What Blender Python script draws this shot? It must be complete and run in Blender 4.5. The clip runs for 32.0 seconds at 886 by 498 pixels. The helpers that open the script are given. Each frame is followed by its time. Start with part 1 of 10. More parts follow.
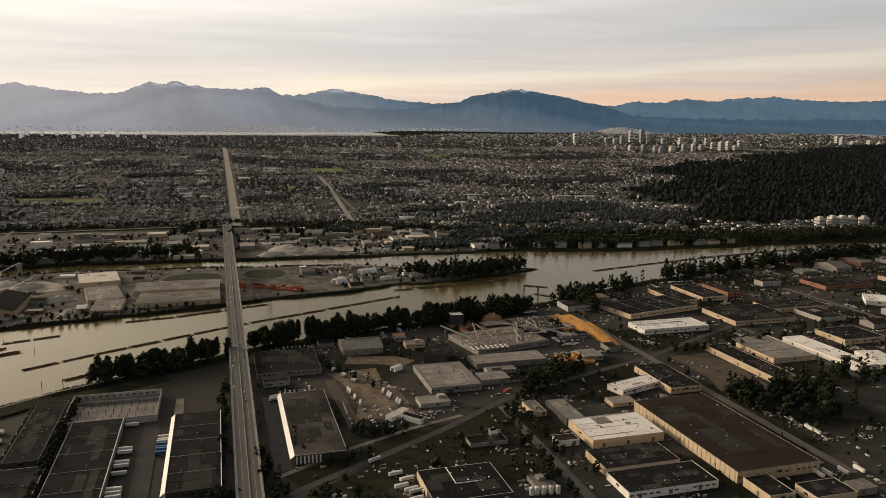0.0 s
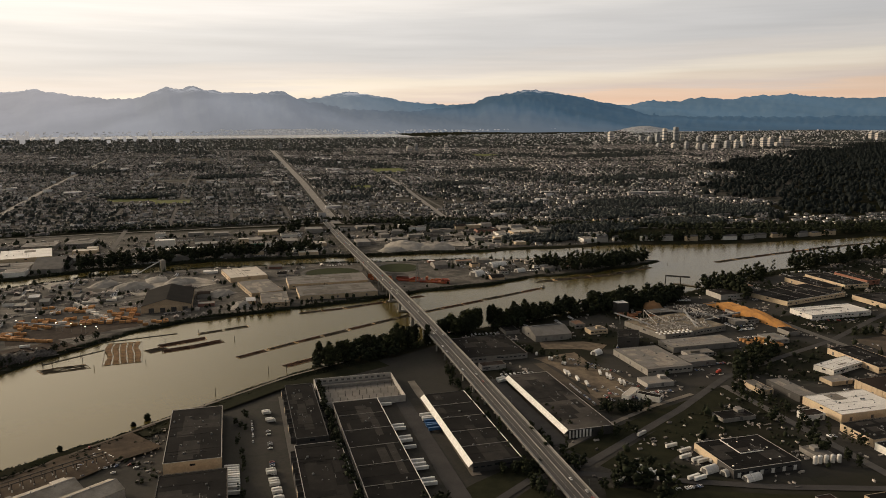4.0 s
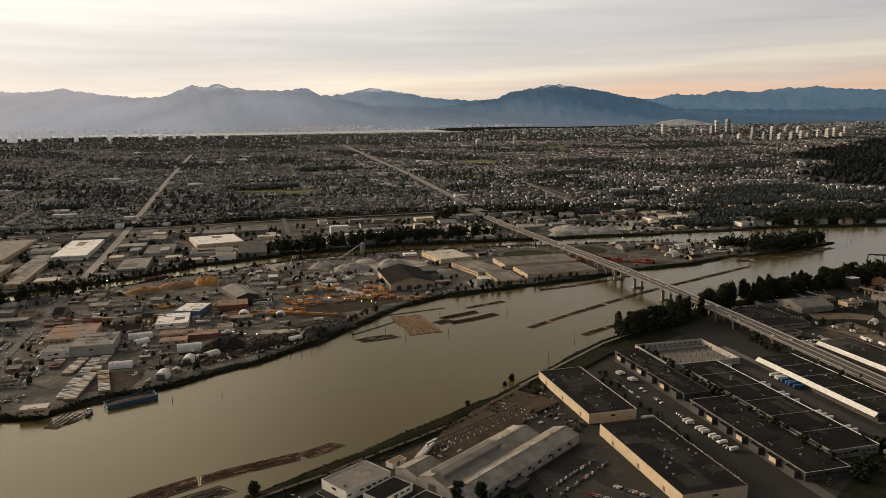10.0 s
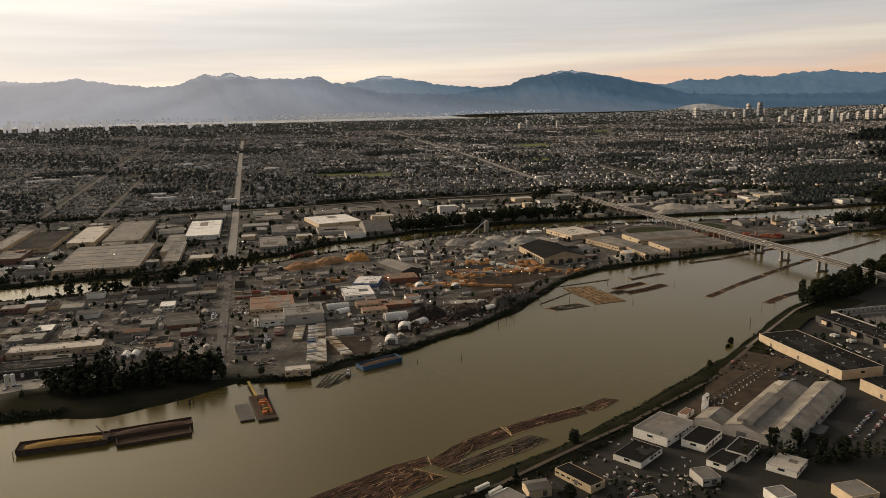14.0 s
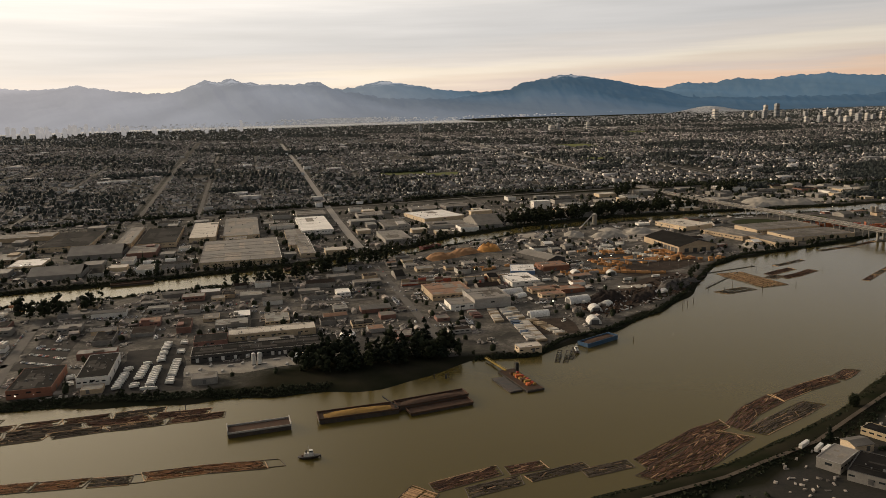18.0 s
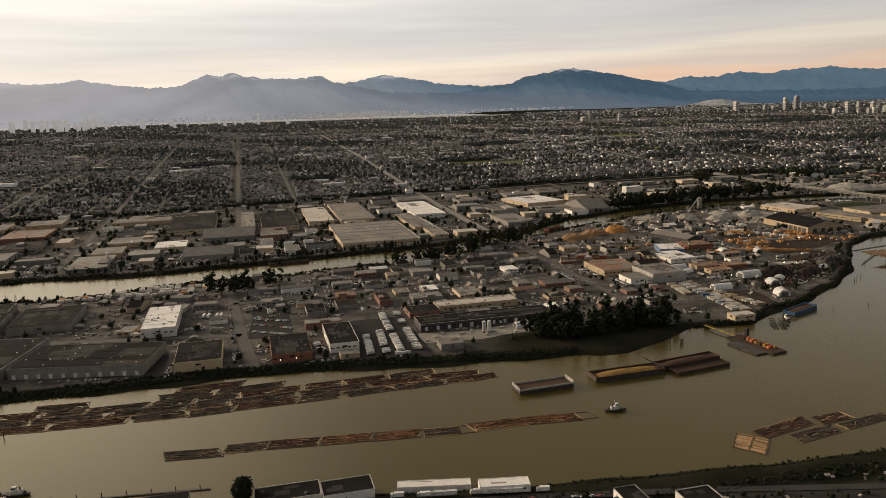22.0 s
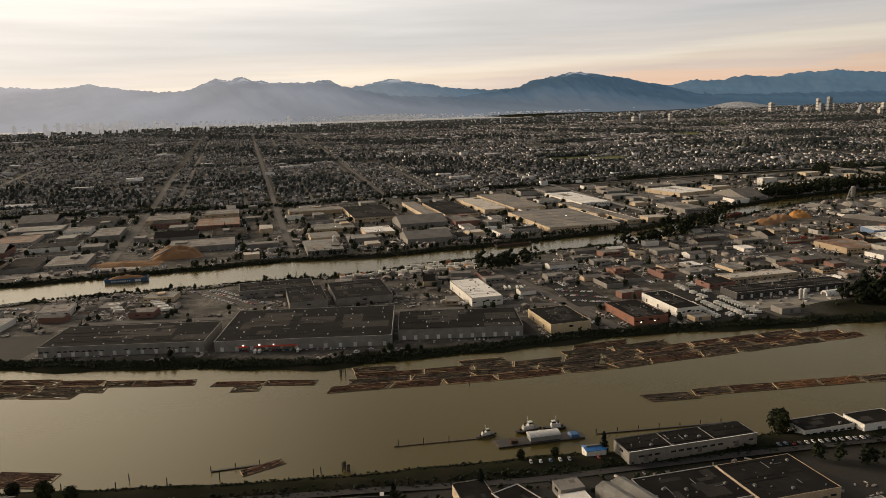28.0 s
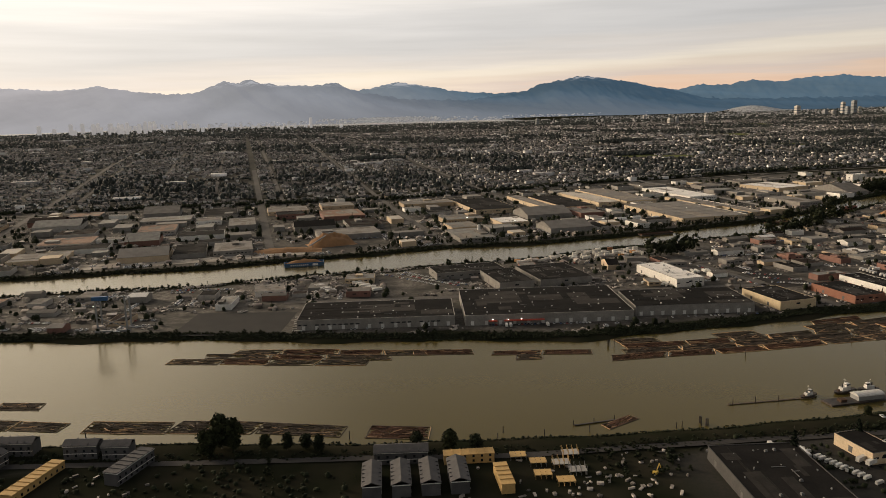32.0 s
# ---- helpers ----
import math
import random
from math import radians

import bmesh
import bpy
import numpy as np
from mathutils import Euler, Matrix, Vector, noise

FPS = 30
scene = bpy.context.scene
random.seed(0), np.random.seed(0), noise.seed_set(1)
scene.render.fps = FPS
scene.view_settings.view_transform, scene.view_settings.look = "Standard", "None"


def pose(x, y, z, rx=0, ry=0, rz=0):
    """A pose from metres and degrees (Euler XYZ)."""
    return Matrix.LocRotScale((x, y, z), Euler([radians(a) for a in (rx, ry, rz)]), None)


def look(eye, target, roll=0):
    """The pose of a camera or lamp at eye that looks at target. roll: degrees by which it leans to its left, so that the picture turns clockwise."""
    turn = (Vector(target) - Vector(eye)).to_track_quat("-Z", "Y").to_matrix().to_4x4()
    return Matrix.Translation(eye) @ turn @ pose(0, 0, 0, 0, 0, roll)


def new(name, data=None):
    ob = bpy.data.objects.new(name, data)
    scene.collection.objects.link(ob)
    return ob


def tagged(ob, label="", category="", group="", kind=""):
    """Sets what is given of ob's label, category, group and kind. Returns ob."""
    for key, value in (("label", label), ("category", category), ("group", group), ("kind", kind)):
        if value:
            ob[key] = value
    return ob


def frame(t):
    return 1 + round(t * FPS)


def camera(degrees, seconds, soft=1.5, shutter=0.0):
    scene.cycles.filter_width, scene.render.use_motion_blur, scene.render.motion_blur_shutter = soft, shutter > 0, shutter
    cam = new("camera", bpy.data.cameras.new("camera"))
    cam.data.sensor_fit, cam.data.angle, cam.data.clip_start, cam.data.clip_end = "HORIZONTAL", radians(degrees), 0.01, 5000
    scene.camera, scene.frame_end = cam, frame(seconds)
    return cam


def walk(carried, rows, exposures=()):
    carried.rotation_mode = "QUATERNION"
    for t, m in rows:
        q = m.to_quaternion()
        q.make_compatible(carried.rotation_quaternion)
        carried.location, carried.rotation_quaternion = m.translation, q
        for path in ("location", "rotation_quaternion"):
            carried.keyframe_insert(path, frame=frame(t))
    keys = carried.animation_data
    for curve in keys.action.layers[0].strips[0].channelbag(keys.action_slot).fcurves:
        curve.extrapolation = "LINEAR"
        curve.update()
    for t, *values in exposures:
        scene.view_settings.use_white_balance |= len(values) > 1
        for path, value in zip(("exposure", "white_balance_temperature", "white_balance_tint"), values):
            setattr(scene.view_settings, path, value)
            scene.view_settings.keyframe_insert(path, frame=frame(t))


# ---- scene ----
# The place is laid out in true metres and set down at one eighth of its size,
# so that the mountains, some 33 km off, stay within the lens's far limit.
K = 0.125
cam = camera(60.1, 32.0, soft=0.7)
METRES, EYE, TILT, LEAN, TURN = 2000.0 * K, 320.0 * K, -9.887, -0.54, -16.2
ROWS = [
    (0.0, 0.0, 0.0, 0.0, 0.0, 0.0, -0.0),
    (0.5, -0.0153, -0.0025, -0.0011, 0.14, -0.01, 0.21),
    (1.0, -0.0306, -0.0045, -0.0022, 0.2, 0.12, 0.22),
    (1.5, -0.0459, -0.0068, -0.0032, 0.35, 0.0, 0.47),
    (2.0, -0.0612, -0.0093, -0.004, 0.4, -0.11, 0.38),
    (2.5, -0.0765, -0.0114, -0.005, 0.49, -0.05, 0.28),
    (3.0, -0.0918, -0.0142, -0.006, 0.6, -0.11, 0.45),
    (3.5, -0.1072, -0.0162, -0.007, 0.71, 0.12, 0.55),
    (5.5, -0.1656, -0.0259, -0.0103, 0.98, 0.12, 0.64),
    (6.0, -0.181, -0.0281, -0.0116, 1.05, 0.27, 0.52),
    (6.5, -0.1964, -0.0306, -0.0125, 1.09, 0.43, 0.3),
    (7.0, -0.2118, -0.0329, -0.0134, 1.16, 0.3, 0.23),
    (7.5, -0.2274, -0.0358, -0.014, 1.29, 0.43, 0.19),
    (8.0, -0.2426, -0.0381, -0.0153, 1.44, -0.02, 0.31),
    (8.5, -0.258, -0.0405, -0.0164, 1.59, -0.1, 0.38),
    (9.0, -0.2731, -0.0427, -0.0176, 1.69, -0.3, 0.48),
    (9.5, -0.2886, -0.0459, -0.0184, 1.95, -0.1, 1.02),
    (10.0, -0.3041, -0.0485, -0.0197, 1.94, -0.14, 0.91),
    (10.5, -0.3193, -0.0509, -0.0204, 2.01, -0.31, 0.86),
    (11.0, -0.3347, -0.0534, -0.0213, 1.96, -0.12, 0.67),
    (11.5, -0.35, -0.0562, -0.0226, 2.05, -0.17, 0.68),
    (12.0, -0.3654, -0.0591, -0.0237, 2.21, -0.06, 0.9),
    (12.5, -0.3808, -0.0616, -0.0252, 2.23, -0.18, 0.9),
    (13.0, -0.3961, -0.0645, -0.0257, 2.28, -0.56, 0.75),
    (13.5, -0.4114, -0.0672, -0.0272, 2.41, -0.73, 1.11),
    (14.0, -0.4268, -0.07, -0.0282, 2.47, -1.04, 1.28),
    (14.5, -0.4421, -0.0726, -0.0297, 2.43, -1.14, 1.23),
    (16.5, -0.504, -0.083, -0.0343, 2.18, -0.81, 1.54),
    (17.0, -0.5196, -0.0853, -0.0353, 2.16, -0.58, 1.67),
    (17.5, -0.5351, -0.0876, -0.0366, 2.11, -0.63, 1.71),
    (18.0, -0.5506, -0.0903, -0.0377, 2.11, -0.67, 1.7),
    (18.5, -0.5661, -0.0931, -0.0385, 2.1, -0.86, 1.72),
    (19.0, -0.5816, -0.0958, -0.0401, 2.08, -0.9, 1.65),
    (19.5, -0.5971, -0.0981, -0.0408, 1.95, -1.1, 1.43),
    (20.0, -0.6125, -0.1008, -0.0417, 1.89, -1.29, 1.33),
    (20.5, -0.628, -0.1033, -0.0429, 1.79, -1.51, 1.14),
    (21.0, -0.6434, -0.106, -0.0442, 1.79, -1.54, 1.3),
    (21.5, -0.6588, -0.1085, -0.0451, 1.8, -1.48, 1.56),
    (22.0, -0.6742, -0.1114, -0.0462, 1.86, -1.07, 1.8),
    (22.5, -0.6897, -0.1138, -0.0473, 1.89, -1.0, 2.11),
    (23.0, -0.7052, -0.1163, -0.0485, 1.9, -0.83, 2.07),
    (23.5, -0.7205, -0.1191, -0.0495, 1.87, -1.13, 2.0),
    (24.0, -0.735, -0.1216, -0.0504, 1.9, -1.09, 2.0),
    (24.5, -0.7504, -0.1244, -0.0512, 1.87, -1.17, 1.85),
    (25.0, -0.7659, -0.1271, -0.0523, 1.85, -1.33, 1.79),
    (25.5, -0.7815, -0.1295, -0.0531, 1.8, -0.94, 1.7),
    (27.5, -0.844, -0.1407, -0.0573, 1.74, -1.01, 1.56),
    (28.0, -0.8596, -0.1428, -0.0582, 1.79, -0.76, 1.91),
    (28.5, -0.8752, -0.1454, -0.0596, 1.78, -0.91, 1.85),
    (29.0, -0.8908, -0.1478, -0.0609, 1.89, -0.64, 2.12),
    (29.5, -0.9064, -0.1502, -0.062, 1.89, -0.69, 2.07),
    (30.0, -0.9219, -0.1527, -0.063, 1.87, -0.88, 1.93),
    (30.5, -0.9375, -0.1553, -0.064, 1.85, -0.99, 1.71),
    (31.0, -0.9529, -0.1578, -0.0652, 1.86, -0.93, 1.59),
    (31.5, -0.9685, -0.1602, -0.0663, 1.83, -0.94, 1.63),
    (32.0, -0.9841, -0.163, -0.0673, 1.86, -0.48, 1.67),
]
walk(cam, [(t, pose(0, 0, EYE, TILT, LEAN, TURN) @ pose(METRES * x, METRES * y, METRES * z, 90 + pitch, roll, yaw)) for t, x, y, z, yaw, pitch, roll in ROWS])

# ---- sky and sun ----
SUN_AZ, SUN_EL = -46.0, 8.0   # degrees west of the street grid's north, and up


def build_world():
    w = bpy.data.worlds.new("evening_sky")
    w.use_nodes = True
    scene.world = w
    nt = w.node_tree
    N, L = nt.nodes, nt.links
    N.clear()
    out = N.new("ShaderNodeOutputWorld")
    bg = N.new("ShaderNodeBackground")
    L.new(bg.outputs[0], out.inputs[0])
    sky = N.new("ShaderNodeTexSky")
    sky.sky_type, sky.sun_disc = "NISHITA", False
    sky.sun_elevation, sky.sun_rotation = radians(SUN_EL), radians(SUN_AZ)
    tc = N.new("ShaderNodeTexCoord")
    sep = N.new("ShaderNodeSeparateXYZ")
    L.new(tc.outputs["Generated"], sep.inputs[0])
    # stratus sheet: colour by height over the horizon
    ramp = N.new("ShaderNodeValToRGB")
    ramp.color_ramp.interpolation = "EASE"
    stops = [(0.0, (0.99, 0.69, 0.51)), (0.010, (0.98, 0.72, 0.55)), (0.019, (0.83, 0.70, 0.62)), (0.030, (0.92, 0.79, 0.66)), (0.042, (0.98, 0.88, 0.745)), (0.060, (0.80, 0.745, 0.70)), (0.085, (0.69, 0.675, 0.67)),
             (0.115, (0.75, 0.73, 0.715)), (0.15, (0.92, 0.88, 0.835)), (0.26, (0.60, 0.54, 0.41)), (0.40, (0.38, 0.34, 0.265)), (0.62, (0.285, 0.285, 0.295)), (1.0, (0.275, 0.29, 0.33))]
    el = ramp.color_ramp.elements
    el[0].position, el[0].color = stops[0][0], (*stops[0][1], 1)
    el[1].position, el[1].color = stops[-1][0], (*stops[-1][1], 1)
    for p, c in stops[1:-1]:
        e = el.new(p)
        e.color = (*c, 1)
    # the bands lie slightly slanted and are drawn out by noise
    mp = N.new("ShaderNodeMapping")
    mp.inputs["Scale"].default_value = (1.7, 1.7, 30.0)
    mp.inputs["Rotation"].default_value = (0.0, radians(4.0), 0.0)
    L.new(tc.outputs["Generated"], mp.inputs[0])
    nz = N.new("ShaderNodeTexNoise")
    nz.inputs["Scale"].default_value, nz.inputs["Detail"].default_value, nz.inputs["Roughness"].default_value = 1.6, 5.0, 0.55
    L.new(mp.outputs[0], nz.inputs["Vector"])
    m1 = N.new("ShaderNodeMath")
    m1.operation = "MULTIPLY_ADD"
    m1.inputs[1].default_value, m1.inputs[2].default_value = 0.06, -0.03
    L.new(nz.outputs["Fac"], m1.inputs[0])
    m2 = N.new("ShaderNodeMath")
    m2.operation = "ADD"
    L.new(sep.outputs["Z"], m2.inputs[0])
    L.new(m1.outputs[0], m2.inputs[1])
    # the whole sheet climbs towards the east
    m3 = N.new("ShaderNodeMath")
    m3.operation = "MULTIPLY_ADD"
    m3.inputs[1].default_value, m3.inputs[2].default_value = -0.065, 0.018
    L.new(sep.outputs["X"], m3.inputs[0])
    m4 = N.new("ShaderNodeMath")
    m4.operation = "ADD"
    L.new(m2.outputs[0], m4.inputs[0])
    L.new(m3.outputs[0], m4.inputs[1])
    L.new(m4.outputs[0], ramp.inputs[0])
    # brighter and warmer towards the sun behind the cloud, dimmer away from it
    dot = N.new("ShaderNodeVectorMath")
    dot.operation = "DOT_PRODUCT"
    a = radians(SUN_AZ)
    dot.inputs[1].default_value = (math.sin(a) * 0.92, math.cos(a) * 0.92, 0.39)
    L.new(tc.outputs["Generated"], dot.inputs[0])
    gl = N.new("ShaderNodeMapRange")
    gl.inputs["From Min"].default_value, gl.inputs["From Max"].default_value = -1.0, 1.0
    L.new(dot.outputs["Value"], gl.inputs["Value"])
    pw = N.new("ShaderNodeMath")
    pw.operation = "POWER"
    pw.inputs[1].default_value = 1.5
    L.new(gl.outputs[0], pw.inputs[0])
    tint = N.new("ShaderNodeMix")
    tint.data_type = "RGBA"
    tint.inputs["A"].default_value, tint.inputs["B"].default_value = (0.36, 0.38, 0.41, 1), (0.97, 0.925, 0.89, 1)
    L.new(pw.outputs[0], tint.inputs["Factor"])
    glow = N.new("ShaderNodeMix")
    glow.data_type, glow.blend_type = "RGBA", "MULTIPLY"
    glow.inputs["Factor"].default_value = 1.0
    # thin streaks of lighter and denser cloud
    st = N.new("ShaderNodeMapRange")
    st.inputs["From Min"].default_value, st.inputs["From Max"].default_value, st.inputs["To Min"].default_value, st.inputs["To Max"].default_value = 0.3, 0.7, 0.945, 1.055
    n3 = N.new("ShaderNodeTexNoise")
    n3.inputs["Scale"].default_value, n3.inputs["Detail"].default_value = 3.1, 6.0
    L.new(mp.outputs[0], n3.inputs["Vector"])
    L.new(n3.outputs["Fac"], st.inputs["Value"])
    sv = N.new("ShaderNodeVectorMath")
    sv.operation = "SCALE"
    L.new(ramp.outputs[0], sv.inputs[0])
    L.new(st.outputs[0], sv.inputs["Scale"])
    L.new(sv.outputs[0], glow.inputs["A"])
    L.new(tint.outputs["Result"], glow.inputs["B"])
    # thin breaks of clear sky
    mix = N.new("ShaderNodeMix")
    mix.data_type = "RGBA"
    mix.inputs["Factor"].default_value = 0.9
    sc = N.new("ShaderNodeVectorMath")
    sc.operation = "SCALE"
    sc.inputs["Scale"].default_value = 0.1
    L.new(sky.outputs[0], sc.inputs[0])
    L.new(sc.outputs[0], mix.inputs["A"])
    L.new(glow.outputs["Result"], mix.inputs["B"])
    # the bright patch of cloud that veils the sun, above the low bands
    aim = N.new("ShaderNodeVectorMath")
    aim.operation = "DOT_PRODUCT"
    b, e = radians(SUN_AZ + 6), radians(SUN_EL + 14)
    aim.inputs[1].default_value = (math.sin(b) * math.cos(e), math.cos(b) * math.cos(e), math.sin(e))
    L.new(tc.outputs["Generated"], aim.inputs[0])
    disc = N.new("ShaderNodeMapRange")
    disc.interpolation_type = "SMOOTHERSTEP"
    disc.inputs["From Min"].default_value, disc.inputs["From Max"].default_value = math.cos(radians(50)), 1.0
    L.new(aim.outputs["Value"], disc.inputs["Value"])
    above = N.new("ShaderNodeMapRange")
    above.interpolation_type = "SMOOTHSTEP"
    above.inputs["From Min"].default_value, above.inputs["From Max"].default_value, above.inputs["To Max"].default_value = 0.13, 0.24, 1.2
    L.new(sep.outputs["Z"], above.inputs["Value"])
    both = N.new("ShaderNodeMath")
    both.operation = "MULTIPLY"
    L.new(disc.outputs[0], both.inputs[0])
    L.new(above.outputs[0], both.inputs[1])
    warm = N.new("ShaderNodeVectorMath")
    warm.operation = "SCALE"
    warm.inputs[0].default_value = (1.0, 0.82, 0.58)
    L.new(both.outputs[0], warm.inputs["Scale"])
    lit = N.new("ShaderNodeVectorMath")
    L.new(mix.outputs["Result"], lit.inputs[0])
    L.new(warm.outputs[0], lit.inputs[1])
    L.new(lit.outputs[0], bg.inputs["Color"])
    bg.inputs["Strength"].default_value = 1.36


build_world()
sun = new("sun", bpy.data.lights.new("sun", "SUN"))
sun.data.energy, sun.data.angle, sun.data.color = 3.5, radians(14), (1.0, 0.80, 0.58)
_a, _e = radians(SUN_AZ), radians(SUN_EL + 6)
sun.matrix_world = look((0, 0, 0), (-math.sin(_a) * math.cos(_e), -math.cos(_a) * math.cos(_e), -math.sin(_e)))


# ---- materials ----
def mat(name, base, rough=0.8, metal=0.0, second=None, big=20.0, small=1.5, bump=0.2, per="object", vary=0.12, spec=0.4, mixing=0.6):
    """A surface of base and second colour, mixed by patches (big, in metres) and grain (small); vary: lightness from piece to piece."""
    m = bpy.data.materials.new(name)
    m.use_nodes = True
    nt = m.node_tree
    N, L = nt.nodes, nt.links
    bs = N["Principled BSDF"]
    bs.inputs["Roughness"].default_value, bs.inputs["Metallic"].default_value = rough, metal
    bs.inputs["Specular IOR Level"].default_value = spec
    second = second or tuple(c * 0.72 for c in base)
    tc = N.new("ShaderNodeTexCoord")
    n1, n2 = N.new("ShaderNodeTexNoise"), N.new("ShaderNodeTexNoise")
    n1.inputs["Scale"].default_value, n1.inputs["Detail"].default_value = 1.0 / (big * K), 4.0
    n2.inputs["Scale"].default_value, n2.inputs["Detail"].default_value = 1.0 / (small * K), 3.0
    geo = N.new("ShaderNodeNewGeometry")
    rnd = geo.outputs["Random Per Island"]
    if per == "object":
        rnd = N.new("ShaderNodeObjectInfo").outputs["Random"]
    sh = N.new("ShaderNodeVectorMath")
    sh.operation = "SCALE"
    sh.inputs[0].default_value = (37.0, 19.0, 11.0)
    L.new(rnd, sh.inputs["Scale"])
    ad = N.new("ShaderNodeVectorMath")
    L.new(tc.outputs["Object"], ad.inputs[0])
    if per == "object":
        L.new(sh.outputs[0], ad.inputs[1])
    for n in (n1, n2):
        L.new(ad.outputs[0], n.inputs["Vector"])
    cr = N.new("ShaderNodeMapRange")
    cr.inputs["From Min"].default_value, cr.inputs["From Max"].default_value = 0.35, 0.65
    L.new(n1.outputs["Fac"], cr.inputs["Value"])
    mx = N.new("ShaderNodeMix")
    mx.data_type = "RGBA"
    mx.inputs["A"].default_value, mx.inputs["B"].default_value = (*base, 1), (*second, 1)
    mm = N.new("ShaderNodeMath")
    mm.operation = "MULTIPLY"
    mm.inputs[1].default_value = mixing
    L.new(cr.outputs[0], mm.inputs[0])
    L.new(mm.outputs[0], mx.inputs["Factor"])
    v = N.new("ShaderNodeMapRange")
    v.inputs["To Min"].default_value, v.inputs["To Max"].default_value = 1 - vary, 1 + vary
    L.new(rnd, v.inputs["Value"])
    g = N.new("ShaderNodeMapRange")
    g.inputs["To Min"].default_value, g.inputs["To Max"].default_value = 0.72, 1.28
    L.new(n2.outputs["Fac"], g.inputs["Value"])
    vm = N.new("ShaderNodeMath")
    vm.operation = "MULTIPLY"
    L.new(v.outputs[0], vm.inputs[0])
    L.new(g.outputs[0], vm.inputs[1])
    fin = N.new("ShaderNodeVectorMath")
    fin.operation = "SCALE"
    L.new(mx.outputs["Result"], fin.inputs[0])
    L.new(vm.outputs[0], fin.inputs["Scale"])
    L.new(fin.outputs[0], bs.inputs["Base Color"])
    if bump:
        b = N.new("ShaderNodeBump")
        b.inputs["Strength"].default_value, b.inputs["Distance"].default_value = bump, small * K * 0.4
        L.new(n2.outputs["Fac"], b.inputs["Height"])
        L.new(b.outputs[0], bs.inputs["Normal"])
    return m


def glow_mat(name, colour, strength):
    m = bpy.data.materials.new(name)
    m.use_nodes = True
    bs = m.node_tree.nodes["Principled BSDF"]
    bs.inputs["Base Color"].default_value = (*colour, 1)
    bs.inputs["Emission Color"].default_value = (*colour, 1)
    bs.inputs["Emission Strength"].default_value = strength
    return m


ROOF = {
    "dark": mat("tar_roof", (0.010, 0.0095, 0.009), 0.97, second=(0.021, 0.019, 0.0175), big=18, spec=0.05),
    "two": mat("patched_roof", (0.015, 0.014, 0.013), 0.95, second=(0.085, 0.075, 0.065), big=45, mixing=0.9, spec=0.05),
    "grey": mat("gravel_roof", (0.19, 0.172, 0.150), 0.9, second=(0.11, 0.10, 0.088), big=16),
    "saw": mat("sheet_roof", (0.19, 0.18, 0.155), 0.65, second=(0.10, 0.092, 0.08), big=10, mixing=0.9),
    "conc": mat("weathered_roof", (0.15, 0.135, 0.115), 0.9, second=(0.07, 0.062, 0.055), big=12),
    "white": mat("white_membrane", (0.74, 0.70, 0.64), 0.7, second=(0.55, 0.51, 0.46), big=22, vary=0.08),
    "cream": mat("cream_membrane", (0.46, 0.41, 0.34), 0.75, second=(0.33, 0.29, 0.24), big=18),
    "rust": mat("rusty_sheet_roof", (0.21, 0.105, 0.055), 0.75, second=(0.14, 0.075, 0.045), big=9),
    "brown": mat("brown_gravel_roof", (0.022, 0.016, 0.013), 0.97, second=(0.036, 0.026, 0.021), big=25, spec=0.05),
    "mill": mat("dusty_mill_roof", (0.24, 0.195, 0.135), 0.9, second=(0.075, 0.062, 0.048), big=10, small=1.2, mixing=0.95, spec=0.15),
    "blue": mat("blue_sheet_roof", (0.04, 0.17, 0.42), 0.5, second=(0.03, 0.12, 0.30), big=5),
}
WALL = {
    "white": mat("white_wall", (0.70, 0.67, 0.62), 0.75, second=(0.55, 0.52, 0.47), big=8),
    "cream": mat("cream_wall", (0.50, 0.39, 0.26), 0.8, second=(0.38, 0.30, 0.21), big=9),
    "grey": mat("concrete_wall", (0.22, 0.205, 0.185), 0.85, second=(0.13, 0.12, 0.105), big=9),
    "conc": mat("raw_concrete_wall", (0.34, 0.32, 0.29), 0.9, second=(0.24, 0.22, 0.20), big=7),
    "dark": mat("dark_clad_wall", (0.045, 0.042, 0.04), 0.7, big=8),
    "yellow": mat("yellow_wall", (0.48, 0.38, 0.24), 0.75, second=(0.38, 0.30, 0.19), big=8),
    "orange": mat("orange_wall", (0.24, 0.10, 0.06), 0.75, big=8),
    "brick": mat("brick_wall", (0.20, 0.10, 0.075), 0.85, second=(0.14, 0.08, 0.065), big=5),
    "tan": mat("tan_wall", (0.42, 0.32, 0.21), 0.8, big=8),
    "rust": mat("rust_clad_wall", (0.20, 0.085, 0.05), 0.8, big=6),
    "blue": mat("blue_clad_wall", (0.10, 0.16, 0.27), 0.6, big=6),
}
DOOR_M = mat("dock_door", (0.10, 0.095, 0.09), 0.6, big=3)
DOORW_M = mat("white_dock_door", (0.62, 0.60, 0.56), 0.5, big=3)
GLASS_M = mat("dark_window_glass", (0.02, 0.024, 0.028), 0.12, big=4, bump=0, spec=0.6)
METAL_M = mat("galvanised_metal", (0.17, 0.17, 0.166), 0.55, 0.3, big=2, small=0.3)
SKYL_M = mat("skylight_dome", (0.78, 0.76, 0.72), 0.3, big=2, bump=0)
ASPHALT = mat("asphalt", (0.045, 0.042, 0.040), 0.9, second=(0.065, 0.060, 0.055), big=14, small=1.0, spec=0.1)
ROAD_M = mat("worn_road", (0.085, 0.077, 0.068), 0.9, second=(0.12, 0.108, 0.095), big=25, small=1.2, spec=0.20)
